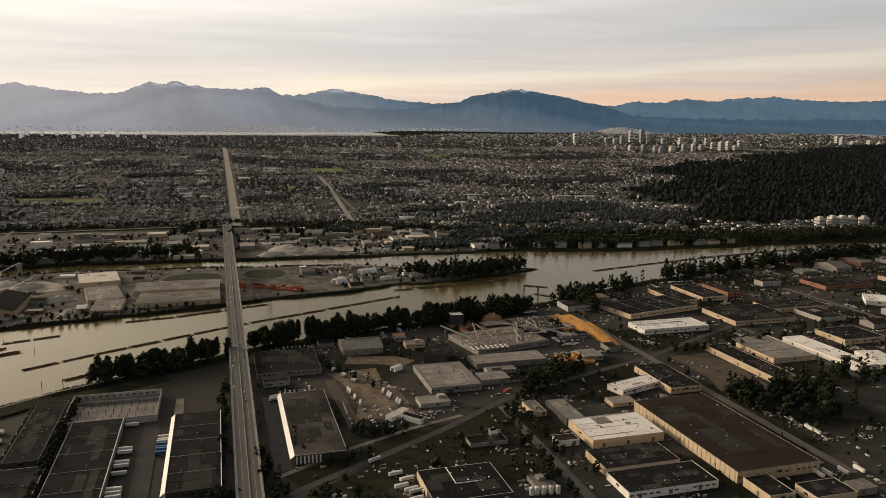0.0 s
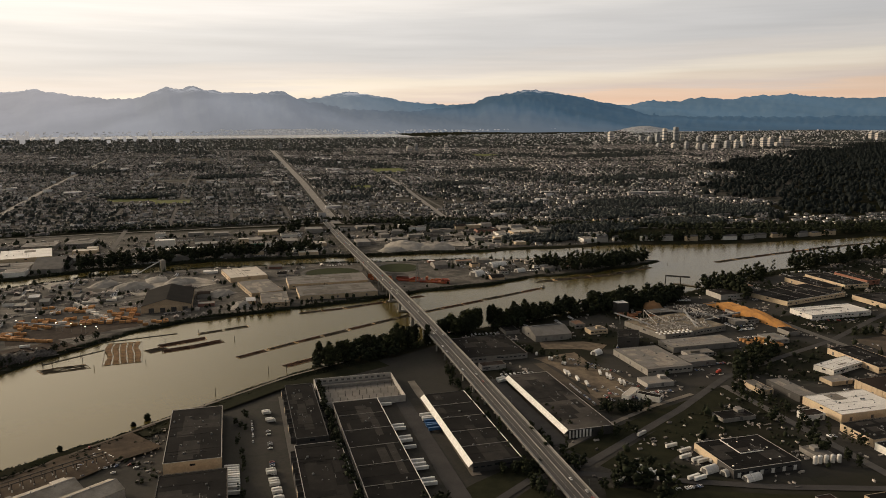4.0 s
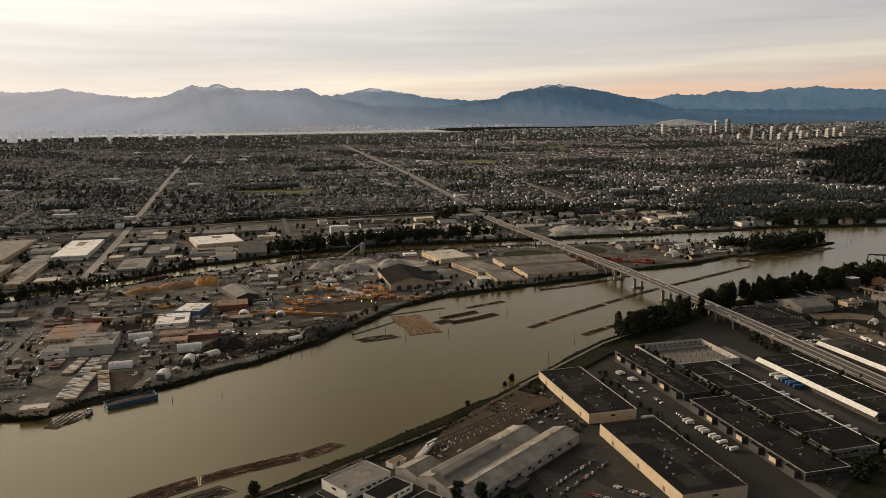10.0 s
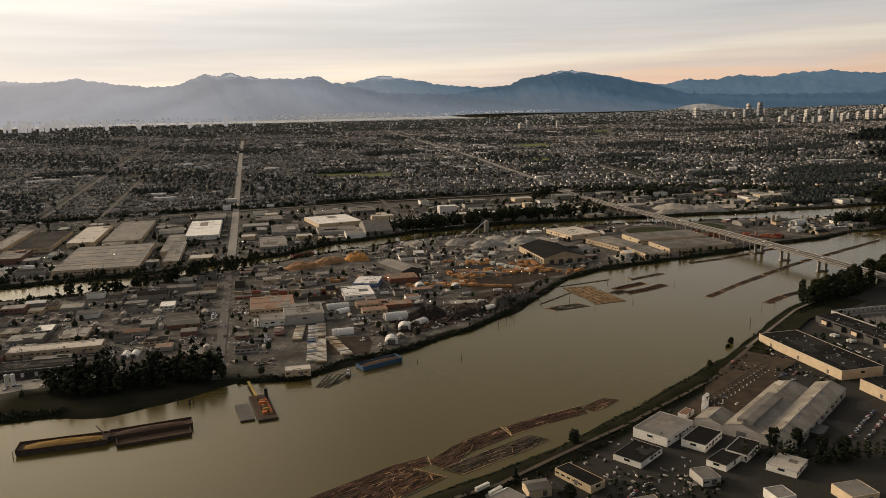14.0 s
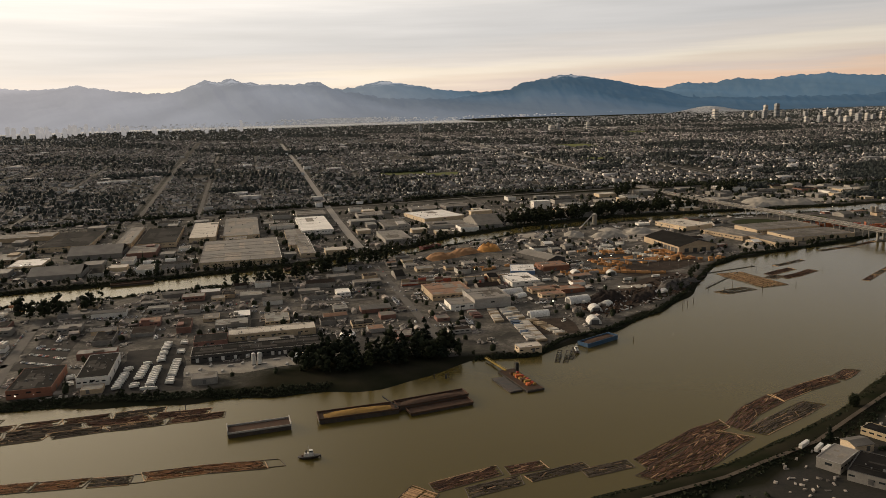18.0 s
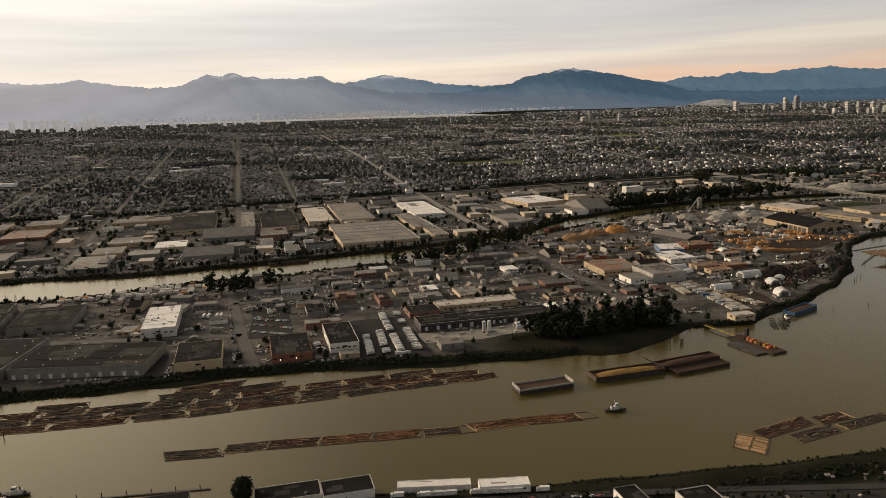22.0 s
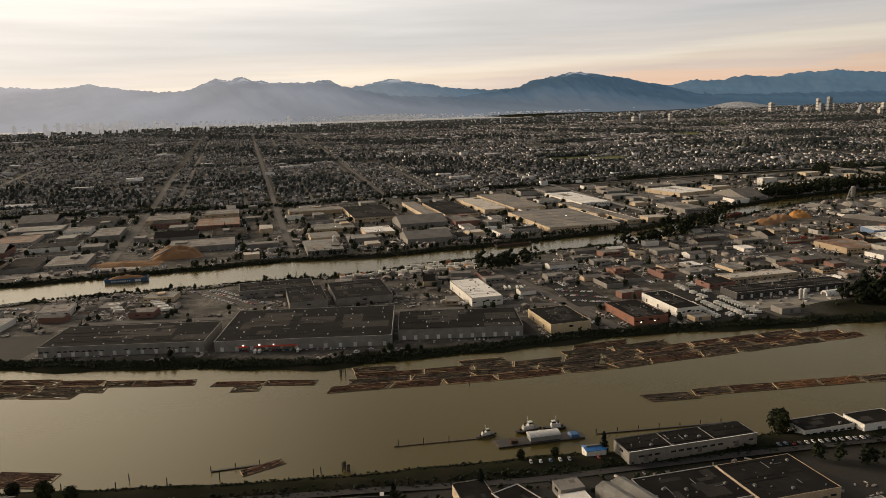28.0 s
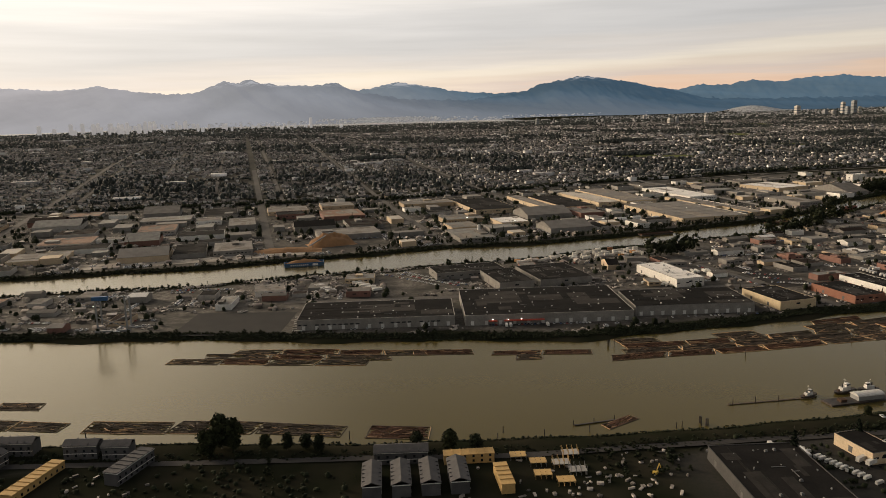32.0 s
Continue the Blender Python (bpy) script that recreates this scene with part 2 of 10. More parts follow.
PALE_ROAD = mat("pale_concrete_road", (0.23, 0.205, 0.175), 0.75, second=(0.17, 0.15, 0.13), big=25, small=1.2)
DECK_M = mat("bridge_asphalt", (0.082, 0.074, 0.066), 0.9, second=(0.06, 0.054, 0.048), big=30, small=1.0)
CONC_M = mat("bridge_concrete", (0.25, 0.235, 0.21), 0.85, second=(0.17, 0.157, 0.14), big=6)
PAINT_M = mat("road_paint", (0.26, 0.24, 0.20), 0.8, big=6)
GRAVEL_M = mat("gravel_yard", (0.17, 0.148, 0.12), 0.95, second=(0.085, 0.072, 0.06), big=16, small=1.0, spec=0.15)
DIRT_M = mat("brown_dirt", (0.088, 0.070, 0.052), 0.95, second=(0.05, 0.041, 0.032), big=12, small=1.2, spec=0.10)
GRASS_M = mat("grass", (0.040, 0.046, 0.020), 0.95, second=(0.028, 0.033, 0.016), big=30, small=2.0, spec=0.05)
ROUGH_M = mat("rough_grass", (0.017, 0.018, 0.010), 0.95, second=(0.028, 0.027, 0.015), big=9, small=1.3, spec=0.03)
LAWN_M = mat("mown_field", (0.13, 0.135, 0.045), 0.95, second=(0.09, 0.10, 0.04), big=35, small=2.0, spec=0.08)
LEAF = [mat("leaves_dark", (0.020, 0.024, 0.013), 0.9, per="island", vary=0.45, big=6, bump=0, spec=0.08),
        mat("leaves_olive", (0.029, 0.033, 0.015), 0.9, per="island", vary=0.45, big=6, bump=0, spec=0.08),
        mat("leaves_conifer", (0.015, 0.020, 0.013), 0.9, per="island", vary=0.4, big=6, bump=0, spec=0.08)]
BARK_M = mat("bark", (0.075, 0.06, 0.045), 0.9, big=1.5, small=0.3)
LOG_M = mat("wet_logs", (0.125, 0.062, 0.036), 0.7, second=(0.062, 0.044, 0.032), per="island", vary=0.85, big=5, small=0.7, spec=0.15)
LOGN_M = mat("fresh_logs", (0.42, 0.27, 0.145), 0.75, second=(0.26, 0.16, 0.09), per="island", vary=0.4, big=5, small=0.7, spec=0.15)
LOGG_M = mat("weathered_logs", (0.105, 0.080, 0.056), 0.8, second=(0.065, 0.053, 0.040), per="island", vary=0.85, big=5, small=0.7, spec=0.15)
LOGR_M = mat("orange_logs", (0.26, 0.125, 0.055), 0.7, second=(0.10, 0.062, 0.038), per="island", vary=0.8, big=5, small=0.7, spec=0.15)
PILE_M = mat("timber_pile", (0.05, 0.042, 0.035), 0.85, big=1)
CHIP_M = mat("wood_chips", (0.30, 0.16, 0.07), 0.95, second=(0.20, 0.105, 0.05), big=10, small=1.0)
CHIPY_M = mat("yellow_sawdust", (0.42, 0.20, 0.05), 0.95, second=(0.24, 0.115, 0.04), big=8, small=1.0)
AGG_M = mat("crushed_stone", (0.29, 0.265, 0.225), 0.95, second=(0.19, 0.17, 0.145), big=9, small=0.9)


def water_mat():
    m = bpy.data.materials.new("silty_river_water")
    m.use_nodes = True
    N, L = m.node_tree.nodes, m.node_tree.links
    bs = N["Principled BSDF"]
    bs.inputs["Roughness"].default_value, bs.inputs["IOR"].default_value = 0.2, 1.33
    tc = N.new("ShaderNodeTexCoord")
    silt = N.new("ShaderNodeTexNoise")
    silt.inputs["Scale"].default_value, silt.inputs["Detail"].default_value = 1.0 / (240 * K), 4.0
    L.new(tc.outputs["Object"], silt.inputs["Vector"])
    mx = N.new("ShaderNodeMix")
    mx.data_type = "RGBA"
    mx.inputs["A"].default_value, mx.inputs["B"].default_value = (0.064, 0.049, 0.012, 1), (0.086, 0.065, 0.016, 1)
    L.new(silt.outputs["Fac"], mx.inputs["Factor"])
    L.new(mx.outputs["Result"], bs.inputs["Base Color"])
    n1, n2 = N.new("ShaderNodeTexNoise"), N.new("ShaderNodeTexNoise")
    n1.inputs["Scale"].default_value, n1.inputs["Detail"].default_value = 1.0 / (2.6 * K), 3.0
    n2.inputs["Scale"].default_value, n2.inputs["Detail"].default_value = 1.0 / (30 * K), 2.0
    L.new(tc.outputs["Object"], n1.inputs["Vector"])
    L.new(tc.outputs["Object"], n2.inputs["Vector"])
    mu = N.new("ShaderNodeMath")
    mu.operation = "MULTIPLY"
    L.new(n1.outputs["Fac"], mu.inputs[0])
    L.new(n2.outputs["Fac"], mu.inputs[1])
    b = N.new("ShaderNodeBump")
    b.inputs["Strength"].default_value, b.inputs["Distance"].default_value = 0.25, 0.35 * K
    L.new(mu.outputs[0], b.inputs["Height"])
    L.new(b.outputs[0], bs.inputs["Normal"])
    return m


WATER_M = water_mat()


# ---- mesh helpers (all in true metres; scaled by K when linked) ----
class MB:
    """Collects vertices and faces of one mesh."""

    def __init__(self):
        self.v, self.f = [], []

    def quad(self, *p):
        i = len(self.v)
        self.v.extend(p)
        self.f.append(tuple(range(i, i + len(p))))
        return self

    def box(self, x0, x1, y0, y1, z0, z1, taper=0.0):
        i = len(self.v)
        t = taper
        self.v += [(x0, y0, z0), (x1, y0, z0), (x1, y1, z0), (x0, y1, z0), (x0 + t, y0 + t, z1), (x1 - t, y0 + t, z1), (x1 - t, y1 - t, z1), (x0 + t, y1 - t, z1)]
        self.f += [(i, i + 3, i + 2, i + 1), (i + 4, i + 5, i + 6, i + 7), (i, i + 1, i + 5, i + 4), (i + 1, i + 2, i + 6, i + 5), (i + 2, i + 3, i + 7, i + 6), (i + 3, i, i + 4, i + 7)]
        return self

    def bar(self, a, b, w, h=None):
        """A square bar from a to b."""
        a, b = Vector(a), Vector(b)
        d = (b - a).normalized()
        s = d.cross(Vector((0, 0, 1)))
        s = (Vector((1, 0, 0)) if s.length < 1e-4 else s.normalized()) * w / 2
        u = s.cross(d).normalized() * (h or w) / 2
        i = len(self.v)
        for p in (a, b):
            self.v += [tuple(p - s - u), tuple(p + s - u), tuple(p + s + u), tuple(p - s + u)]
        self.f += [(i, i + 1, i + 2, i + 3), (i + 7, i + 6, i + 5, i + 4)] + [(i + k, i + 4 + k, i + 4 + (k + 1) % 4, i + (k + 1) % 4) for k in range(4)]
        return self

    def cyl(self, x, y, z0, z1, r0, r1=None, n=10):
        r1 = r0 if r1 is None else r1
        i = len(self.v)
        for z, r in ((z0, r0), (z1, r1)):
            self.v += [(x + r * math.cos(2 * math.pi * k / n), y + r * math.sin(2 * math.pi * k / n), z) for k in range(n)]
        self.f += [(i + k, i + (k + 1) % n, i + n + (k + 1) % n, i + n + k) for k in range(n)]
        self.f += [tuple(i + n - 1 - k for k in range(n)), tuple(i + n + k for k in range(n))]
        return self

    def rod(self, a, b, r, n=6):
        """A round log from a to b."""
        a, b = Vector(a), Vector(b)
        d = (b - a).normalized()
        s = d.cross(Vector((0, 0, 1)))
        s = Vector((1, 0, 0)) if s.length < 1e-4 else s.normalized()
        u = s.cross(d)
        i = len(self.v)
        for p, q in ((a, r), (b, r * 0.8)):
            self.v += [tuple(p + s * q * math.cos(2 * math.pi * k / n) + u * q * math.sin(2 * math.pi * k / n)) for k in range(n)]
        self.f += [(i + k, i + n + k, i + n + (k + 1) % n, i + (k + 1) % n) for k in range(n)]
        self.f += [tuple(i + k for k in range(n)), tuple(i + 2 * n - 1 - k for k in range(n))]
        return self

    def gable(self, x0, x1, y0, y1, z0, z1, over=0.4):
        """A ridged roof slab along x."""
        ym, t = (y0 + y1) / 2, 0.35
        a, b, c, d = x0 - over, x1 + over, y0 - over, y1 + over
        i = len(self.v)
        for x in (a, b):
            self.v += [(x, c, z0), (x, ym, z1), (x, d, z0), (x, d, z0 + t), (x, ym, z1 + t), (x, c, z0 + t)]
        self.f += [(i, i + 1, i + 2, i + 3, i + 4, i + 5)[::-1], (i + 6, i + 7, i + 8, i + 9, i + 10, i + 11)]
        self.f += [(i + k, i + (k + 1) % 6, i + 6 + (k + 1) % 6, i + 6 + k)[::-1] for k in range(6)]
        return self

    def arch(self, x0, x1, y0, y1, z0, h, n=8, t=0.3):
        """A half-round vault along x."""
        ym, r = (y0 + y1) / 2, (y1 - y0) / 2
        i = len(self.v)
        for x in (x0, x1):
            for k in range(n + 1):
                a = math.pi * k / n
                self.v.append((x, ym - r * math.cos(a), z0 + h * math.sin(a)))
        m = n + 1
        self.f += [(i + k, i + m + k, i + m + k + 1, i + k + 1) for k in range(n)]
        self.f += [tuple(i + k for k in range(m)), tuple(i + m + n - k for k in range(m))]
        return self


def mesh_of(name, mb, m, smooth=False):
    me = bpy.data.meshes.new(name)
    v = np.asarray(mb.v, dtype=np.float64) * K
    me.from_pydata(v.tolist(), [], mb.f)
    me.materials.append(m)
    if smooth:
        me.shade_smooth()
    return me


def part(name, mb, m, parent=None, label="", smooth=False, loc=None, ang=0.0):
    ob = new(name, mb if isinstance(mb, bpy.types.Mesh) else mesh_of(name, mb, m, smooth))
    if parent is not None:
        ob.parent = parent
    if loc is not None:
        ob.matrix_basis = pose(loc[0] * K, loc[1] * K, loc[2] * K, 0, 0, ang)
    if label:
        ob["label"] = label
    return ob


def thing(name, x, y, z, ang=0.0, label="", category="", group="", kind=""):
    ob = new(name)
    ob.empty_display_size = 0.2
    ob.matrix_basis = pose(x * K, y * K, z * K, 0, 0, ang)
    return tagged(ob, label, category, group, kind)


def solo(name, mb, m, x, y, z, ang=0.0, label="", category="", group="", kind="", smooth=False):
    return tagged(part(name, mb, m, None, "", smooth, (x, y, z), ang), label, category, group, kind)


RNG = random.Random(11)


# ---- the lie of the land ----
SOUTH = [(-9000, 1500), (-4200, 1250), (-3000, 1010), (-2163, 783), (-1935, 716), (-1784, 677), (-1591, 650), (-1371, 628), (-1112, 582), (-909, 566), (-794, 584), (-638, 638),
         (-487, 730), (-374, 797), (-259, 888), (-188, 940), (53, 1062), (480, 1175), (784, 1308), (880, 1339), (1409, 1515), (1700, 1540), (2600, 1560), (9000, 1500)]
ISLE_S = [(-9000, 1800), (-4200, 1540), (-3000, 1290), (-2238, 1062), (-2070, 1010), (-1853, 932), (-1682, 878), (-1555, 868), (-1402, 872), (-1254, 855), (-1103, 826), (-993, 822), (-927, 852),
          (-886, 866), (-824, 856), (-778, 893), (-715, 912), (-612, 970), (-531, 1040), (-466, 1108), (-390, 1187), (-309, 1235), (-155, 1262), (-7, 1297), (97, 1330),
          (228, 1350), (310, 1385), (430, 1400), (553, 1427), (640, 1475), (700, 1600)]
ISLE_N = [(-9000, 1950), (-4200, 1640), (-3000, 1440), (-2305, 1300), (-2090, 1262), (-1821, 1276), (-1612, 1270), (-1461, 1302), (-1377, 1310), (-1217, 1322), (-1104, 1345), (-1027, 1400),
          (-916, 1440), (-774, 1512), (-673, 1568), (-500, 1640), (-300, 1668), (0, 1645), (300, 1600), (500, 1545), (640, 1477), (700, 1400)]
NORTH = [(-9000, 2040), (-4200, 1730), (-3000, 1520), (-2328, 1395), (-2079, 1373), (-1829, 1388), (-1684, 1402), (-1507, 1380), (-1410, 1392), (-1258, 1408), (-1142, 1430), (-1030, 1445),
         (-935, 1490), (-812, 1540), (-718, 1620), (-607, 1662), (-530, 1692), (-313, 1735), (0, 1712), (300, 1690), (700, 1687), (894, 1630), (1157, 1621), (1477, 1617), (1683, 1592), (2600, 1640), (9000, 1600)]


def curve(pts, x):
    a = np.array(pts, float)
    return np.interp(x, a[:, 0], a[:, 1])


def shore(x, y):
    """Metres inside the land (positive) or out on the water (negative)."""
    x, y = np.asarray(x, float), np.asarray(y, float)
    wob = 5 * np.sin(x / 37.0) + 3 * np.sin(x / 13.0 + 1.3)
    s, a, b, n = curve(SOUTH, x) + 0.4 * wob, curve(ISLE_S, x) + wob, curve(ISLE_N, x) - wob, curve(NORTH, x) - wob
    return np.maximum(np.maximum(s - y, y - n), np.minimum(y - a, b - y)) * 0.85


def rise(x, y):
    """Height of the open land above the river flats."""
    h = np.interp(y, [-9000, 1700, 1950, 2300, 3250, 3900, 5240, 7000, 9300, 11500, 11650, 40000], [3, 3, 6, 16, 48, 60, 86, 66, 22, 6, -6, -6])
    hill = 112 * np.exp(-((x - 6800) / 430) ** 2 - ((y - 12200) / 500) ** 2) + 34 * np.exp(-((x - 9000) / 2500) ** 2 - ((y - 10500) / 1800) ** 2)
    downtown = 26 * np.exp(-((x + 2600) / 2300) ** 2 - ((y - 10400) / 800) ** 2)
    east = np.where(x > 2500, np.interp(y, [9000, 10400, 13000], [0, 22, 22]), 0) * np.clip((x - 2500) / 900, 0, 1)
    roll = 2.5 * np.sin(x / 310.0) * np.sin(y / 410.0 + x / 900.0) * np.clip((y - 2100) / 900, 0, 1)
    return h + hill + downtown + east + roll


def land(x, y):
    x, y = np.asarray(x, float), np.asarray(y, float)
    d = np.where(y < 2600, shore(x, y), 200.0)
    dike = 2.0 * np.exp(-((d - 16) / 7.0) ** 2) * (y < 1600) * (y < curve(SOUTH, x) + 5)
    return np.where(y < 2600, np.clip(d * 0.30, -3.0, 1.0) * np.where(d > 0, rise(x, y), 1.0) * np.where(d > 0, np.clip(d / 9.0, 0, 1), 1.0) + dike, rise(x, y))


def zl(x, y):
    return float(land(x, y))


def graded(lo, hi, fine_lo, fine_hi, step, growth=1.09):
    a = list(np.arange(fine_lo, fine_hi + step, step))
    s, v = step, a[-1]
    while v < hi:
        s *= growth
        v += s
        a.append(v)
    s, v, b = step, a[0], []
    while v > lo:
        s *= growth
        v -= s
        b.append(v)
    return np.array(b[::-1] + a)


def sheet(name, xs, ys, zf, m, extra=None):
    X, Y = np.meshgrid(xs, ys)
    Z = zf(X, Y)
    nx, ny = len(xs), len(ys)
    co = np.stack([X, Y, Z], -1).reshape(-1, 3) * K
    i = (np.arange(ny - 1)[:, None] * nx + np.arange(nx - 1)[None, :]).reshape(-1)
    q = np.stack([i, i + 1, i + nx + 1, i + nx], -1)
    me = bpy.data.meshes.new(name)
    me.vertices.add(len(co))
    me.vertices.foreach_set("co", co.ravel())
    me.loops.add(q.size)
    me.loops.foreach_set("vertex_index", q.ravel())
    me.polygons.add(len(q))
    me.polygons.foreach_set("loop_start", np.arange(0, q.size, 4))
    me.update(calc_edges=True)
    me.shade_smooth()
    me.materials.append(m)
    if extra is not None:
        at = me.attributes.new("paved", "FLOAT", "POINT")
        at.data.foreach_set("value", extra(X, Y).astype(np.float32).ravel())
        du = me.attributes.new("dusty", "FLOAT", "POINT")
        du.data.foreach_set("value", np.where(Y > curve(SOUTH, X) + 60, 0.9, 0.0).astype(np.float32).ravel())
    return new(name, me)


def ground_mat():
    m = bpy.data.materials.new("open_ground")
    m.use_nodes = True
    N, L = m.node_tree.nodes, m.node_tree.links
    bs = N["Principled BSDF"]
    bs.inputs["Roughness"].default_value = 0.9
    tc = N.new("ShaderNodeTexCoord")
    at = N.new("ShaderNodeAttribute")
    at.attribute_name = "paved"

    def noisy(metres, detail=4.0, most=1.0):
        n = N.new("ShaderNodeTexNoise")
        n.inputs["Scale"].default_value, n.inputs["Detail"].default_value = 1.0 / (metres * K), detail
        L.new(tc.outputs["Object"], n.inputs["Vector"])
        r = N.new("ShaderNodeMapRange")
        r.inputs["From Min"].default_value, r.inputs["From Max"].default_value, r.inputs["To Max"].default_value = 0.35, 0.65, most
        L.new(n.outputs["Fac"], r.inputs["Value"])
        return r.outputs[0]

    def mix(f, a, b):
        x = N.new("ShaderNodeMix")
        x.data_type = "RGBA"
        L.new(f, x.inputs["Factor"])
        for s, c in (("A", a), ("B", b)):
            if isinstance(c, tuple):
                x.inputs[s].default_value = (*c, 1)
            else:
                L.new(c, x.inputs[s])
        return x.outputs["Result"]

    green = mix(noisy(40), (0.012, 0.014, 0.008), (0.024, 0.022, 0.015))
    # yards: each plot has its own surface, from asphalt to pale gravel
    vo = N.new("ShaderNodeTexVoronoi")
    vo.distance = "CHEBYCHEV"
    vo.inputs["Scale"].default_value = 1.0 / (52 * K)
    L.new(tc.outputs["Object"], vo.inputs["Vector"])
    sp = N.new("ShaderNodeSeparateColor")
    L.new(vo.outputs["Color"], sp.inputs[0])
    lots = N.new("ShaderNodeValToRGB")
    lots.color_ramp.interpolation = "CONSTANT"
    le = lots.color_ramp.elements
    le[0].color, le[1].position, le[1].color = (0.016, 0.015, 0.014, 1), 0.34, (0.028, 0.025, 0.022, 1)
    for pp, cc in ((0.54, (0.044, 0.037, 0.031)), (0.68, (0.018, 0.018, 0.013)), (0.82, (0.066, 0.056, 0.046)), (0.94, (0.11, 0.095, 0.078))):
        le.new(pp).color = (*cc, 1)
    L.new(sp.outputs["Red"], lots.inputs[0])
    paved = mix(noisy(22, 4.0, 0.45), lots.outputs[0], (0.038, 0.034, 0.030))
    paved = mix(noisy(3.5, 4.0, 0.5), paved, (0.022, 0.020, 0.018))
    paved = mix(noisy(9.0, 6.0, 0.35), paved, (0.010, 0.010, 0.009))   # oil, damp and patched tar
    # moss and weeds creep in from the edges of the plots
    weeds = noisy(30, 6.0, 0.55)
    paved = mix(weeds, paved, (0.020, 0.021, 0.012))
    # the island and the north bank are dusty: pale gravel over much of the yards
    du = N.new("ShaderNodeAttribute")
    du.attribute_name = "dusty"
    dm = N.new("ShaderNodeMath")
    dm.operation = "MULTIPLY"
    L.new(du.outputs["Fac"], dm.inputs[0])
    L.new(noisy(34, 5.0, 1.0), dm.inputs[1])
    paved = mix(dm.outputs[0], paved, mix(noisy(6, 4.0), (0.24, 0.215, 0.18), (0.085, 0.072, 0.06)))
    litter = noisy(2.2, 5.0, 0.6)   # scattered debris and dark wet patches
    paved = mix(litter, paved, (0.035, 0.029, 0.024))
    col = mix(at.outputs["Fac"], green, paved)
    L.new(col, bs.inputs["Base Color"])
    # pavement has a slight sheen, grass none
    sheen = N.new("ShaderNodeMath")
    sheen.operation = "MULTIPLY"
    sheen.inputs[1].default_value = 0.24
    L.new(at.outputs["Fac"], sheen.inputs[0])
    L.new(sheen.outputs[0], bs.inputs["Specular IOR Level"])
    return m


def paved_share(X, Y):
    d = shore(X, Y)
    isle = (Y > curve(ISLE_S, X)) & (Y < curve(ISLE_N, X))
    s = (Y < curve(SOUTH, X)) & (d > 34)
    n = (Y > curve(NORTH, X)) & (Y < 2150) & (X < 700)
    rough = np.sin(X / 61.0 + 1.0) * np.sin(Y / 47.0) + 0.5 * np.sin(X / 23.0 + Y / 31.0)
    field = np.clip((X - 20) / 20, 0, 1) * np.clip((-0.05 - rough) / 0.2, 0, 1) + np.clip(1 - ((X - 200) / 150) ** 4 - ((Y - 470) / 75) ** 4, 0, 1)
    p = np.where(isle & (d > np.where(X < -1040, 21, 10)), 0.9, 0.0) + np.where(s, 0.85 - 0.75 * np.clip(field, 0, 1), 0.0) + np.where(n & (d > 20), 0.75, 0.0)
    wood = np.exp(-((X + 1010) / 130) ** 4 - ((Y - 860) / 55) ** 4)
    meadow = np.clip((-1725 - X) / 30, 0, 1) * np.clip((750 - Y) / 30, 0, 1)
    lanes = np.where((X > 1250 + 0.95 * (Y - 1900)) | (Y > 6000), 0.0, 0.42)   # drives, lanes and patios among the houses
    return np.where(Y < 2200, np.clip(p - 1.2 * wood - 0.85 * meadow, 0, 1), lanes)


xs = graded(-30000, 30000, -2650, 1700, 13.0)
ys = graded(-2500, 38500, 480, 1800, 7.5, 1.07)
tagged(sheet("ground", xs, ys, land, ground_mat(), paved_share), "river flats and gently rising city land", "ground", kind="structure")
tagged(sheet("water", np.linspace(-30000, 30000, 60), np.array([300.0, 700, 1000, 1400, 2100, 9500, 14600]), lambda X, Y: X * 0, WATER_M), "calm silty river water, olive and gold", "river", kind="structure")


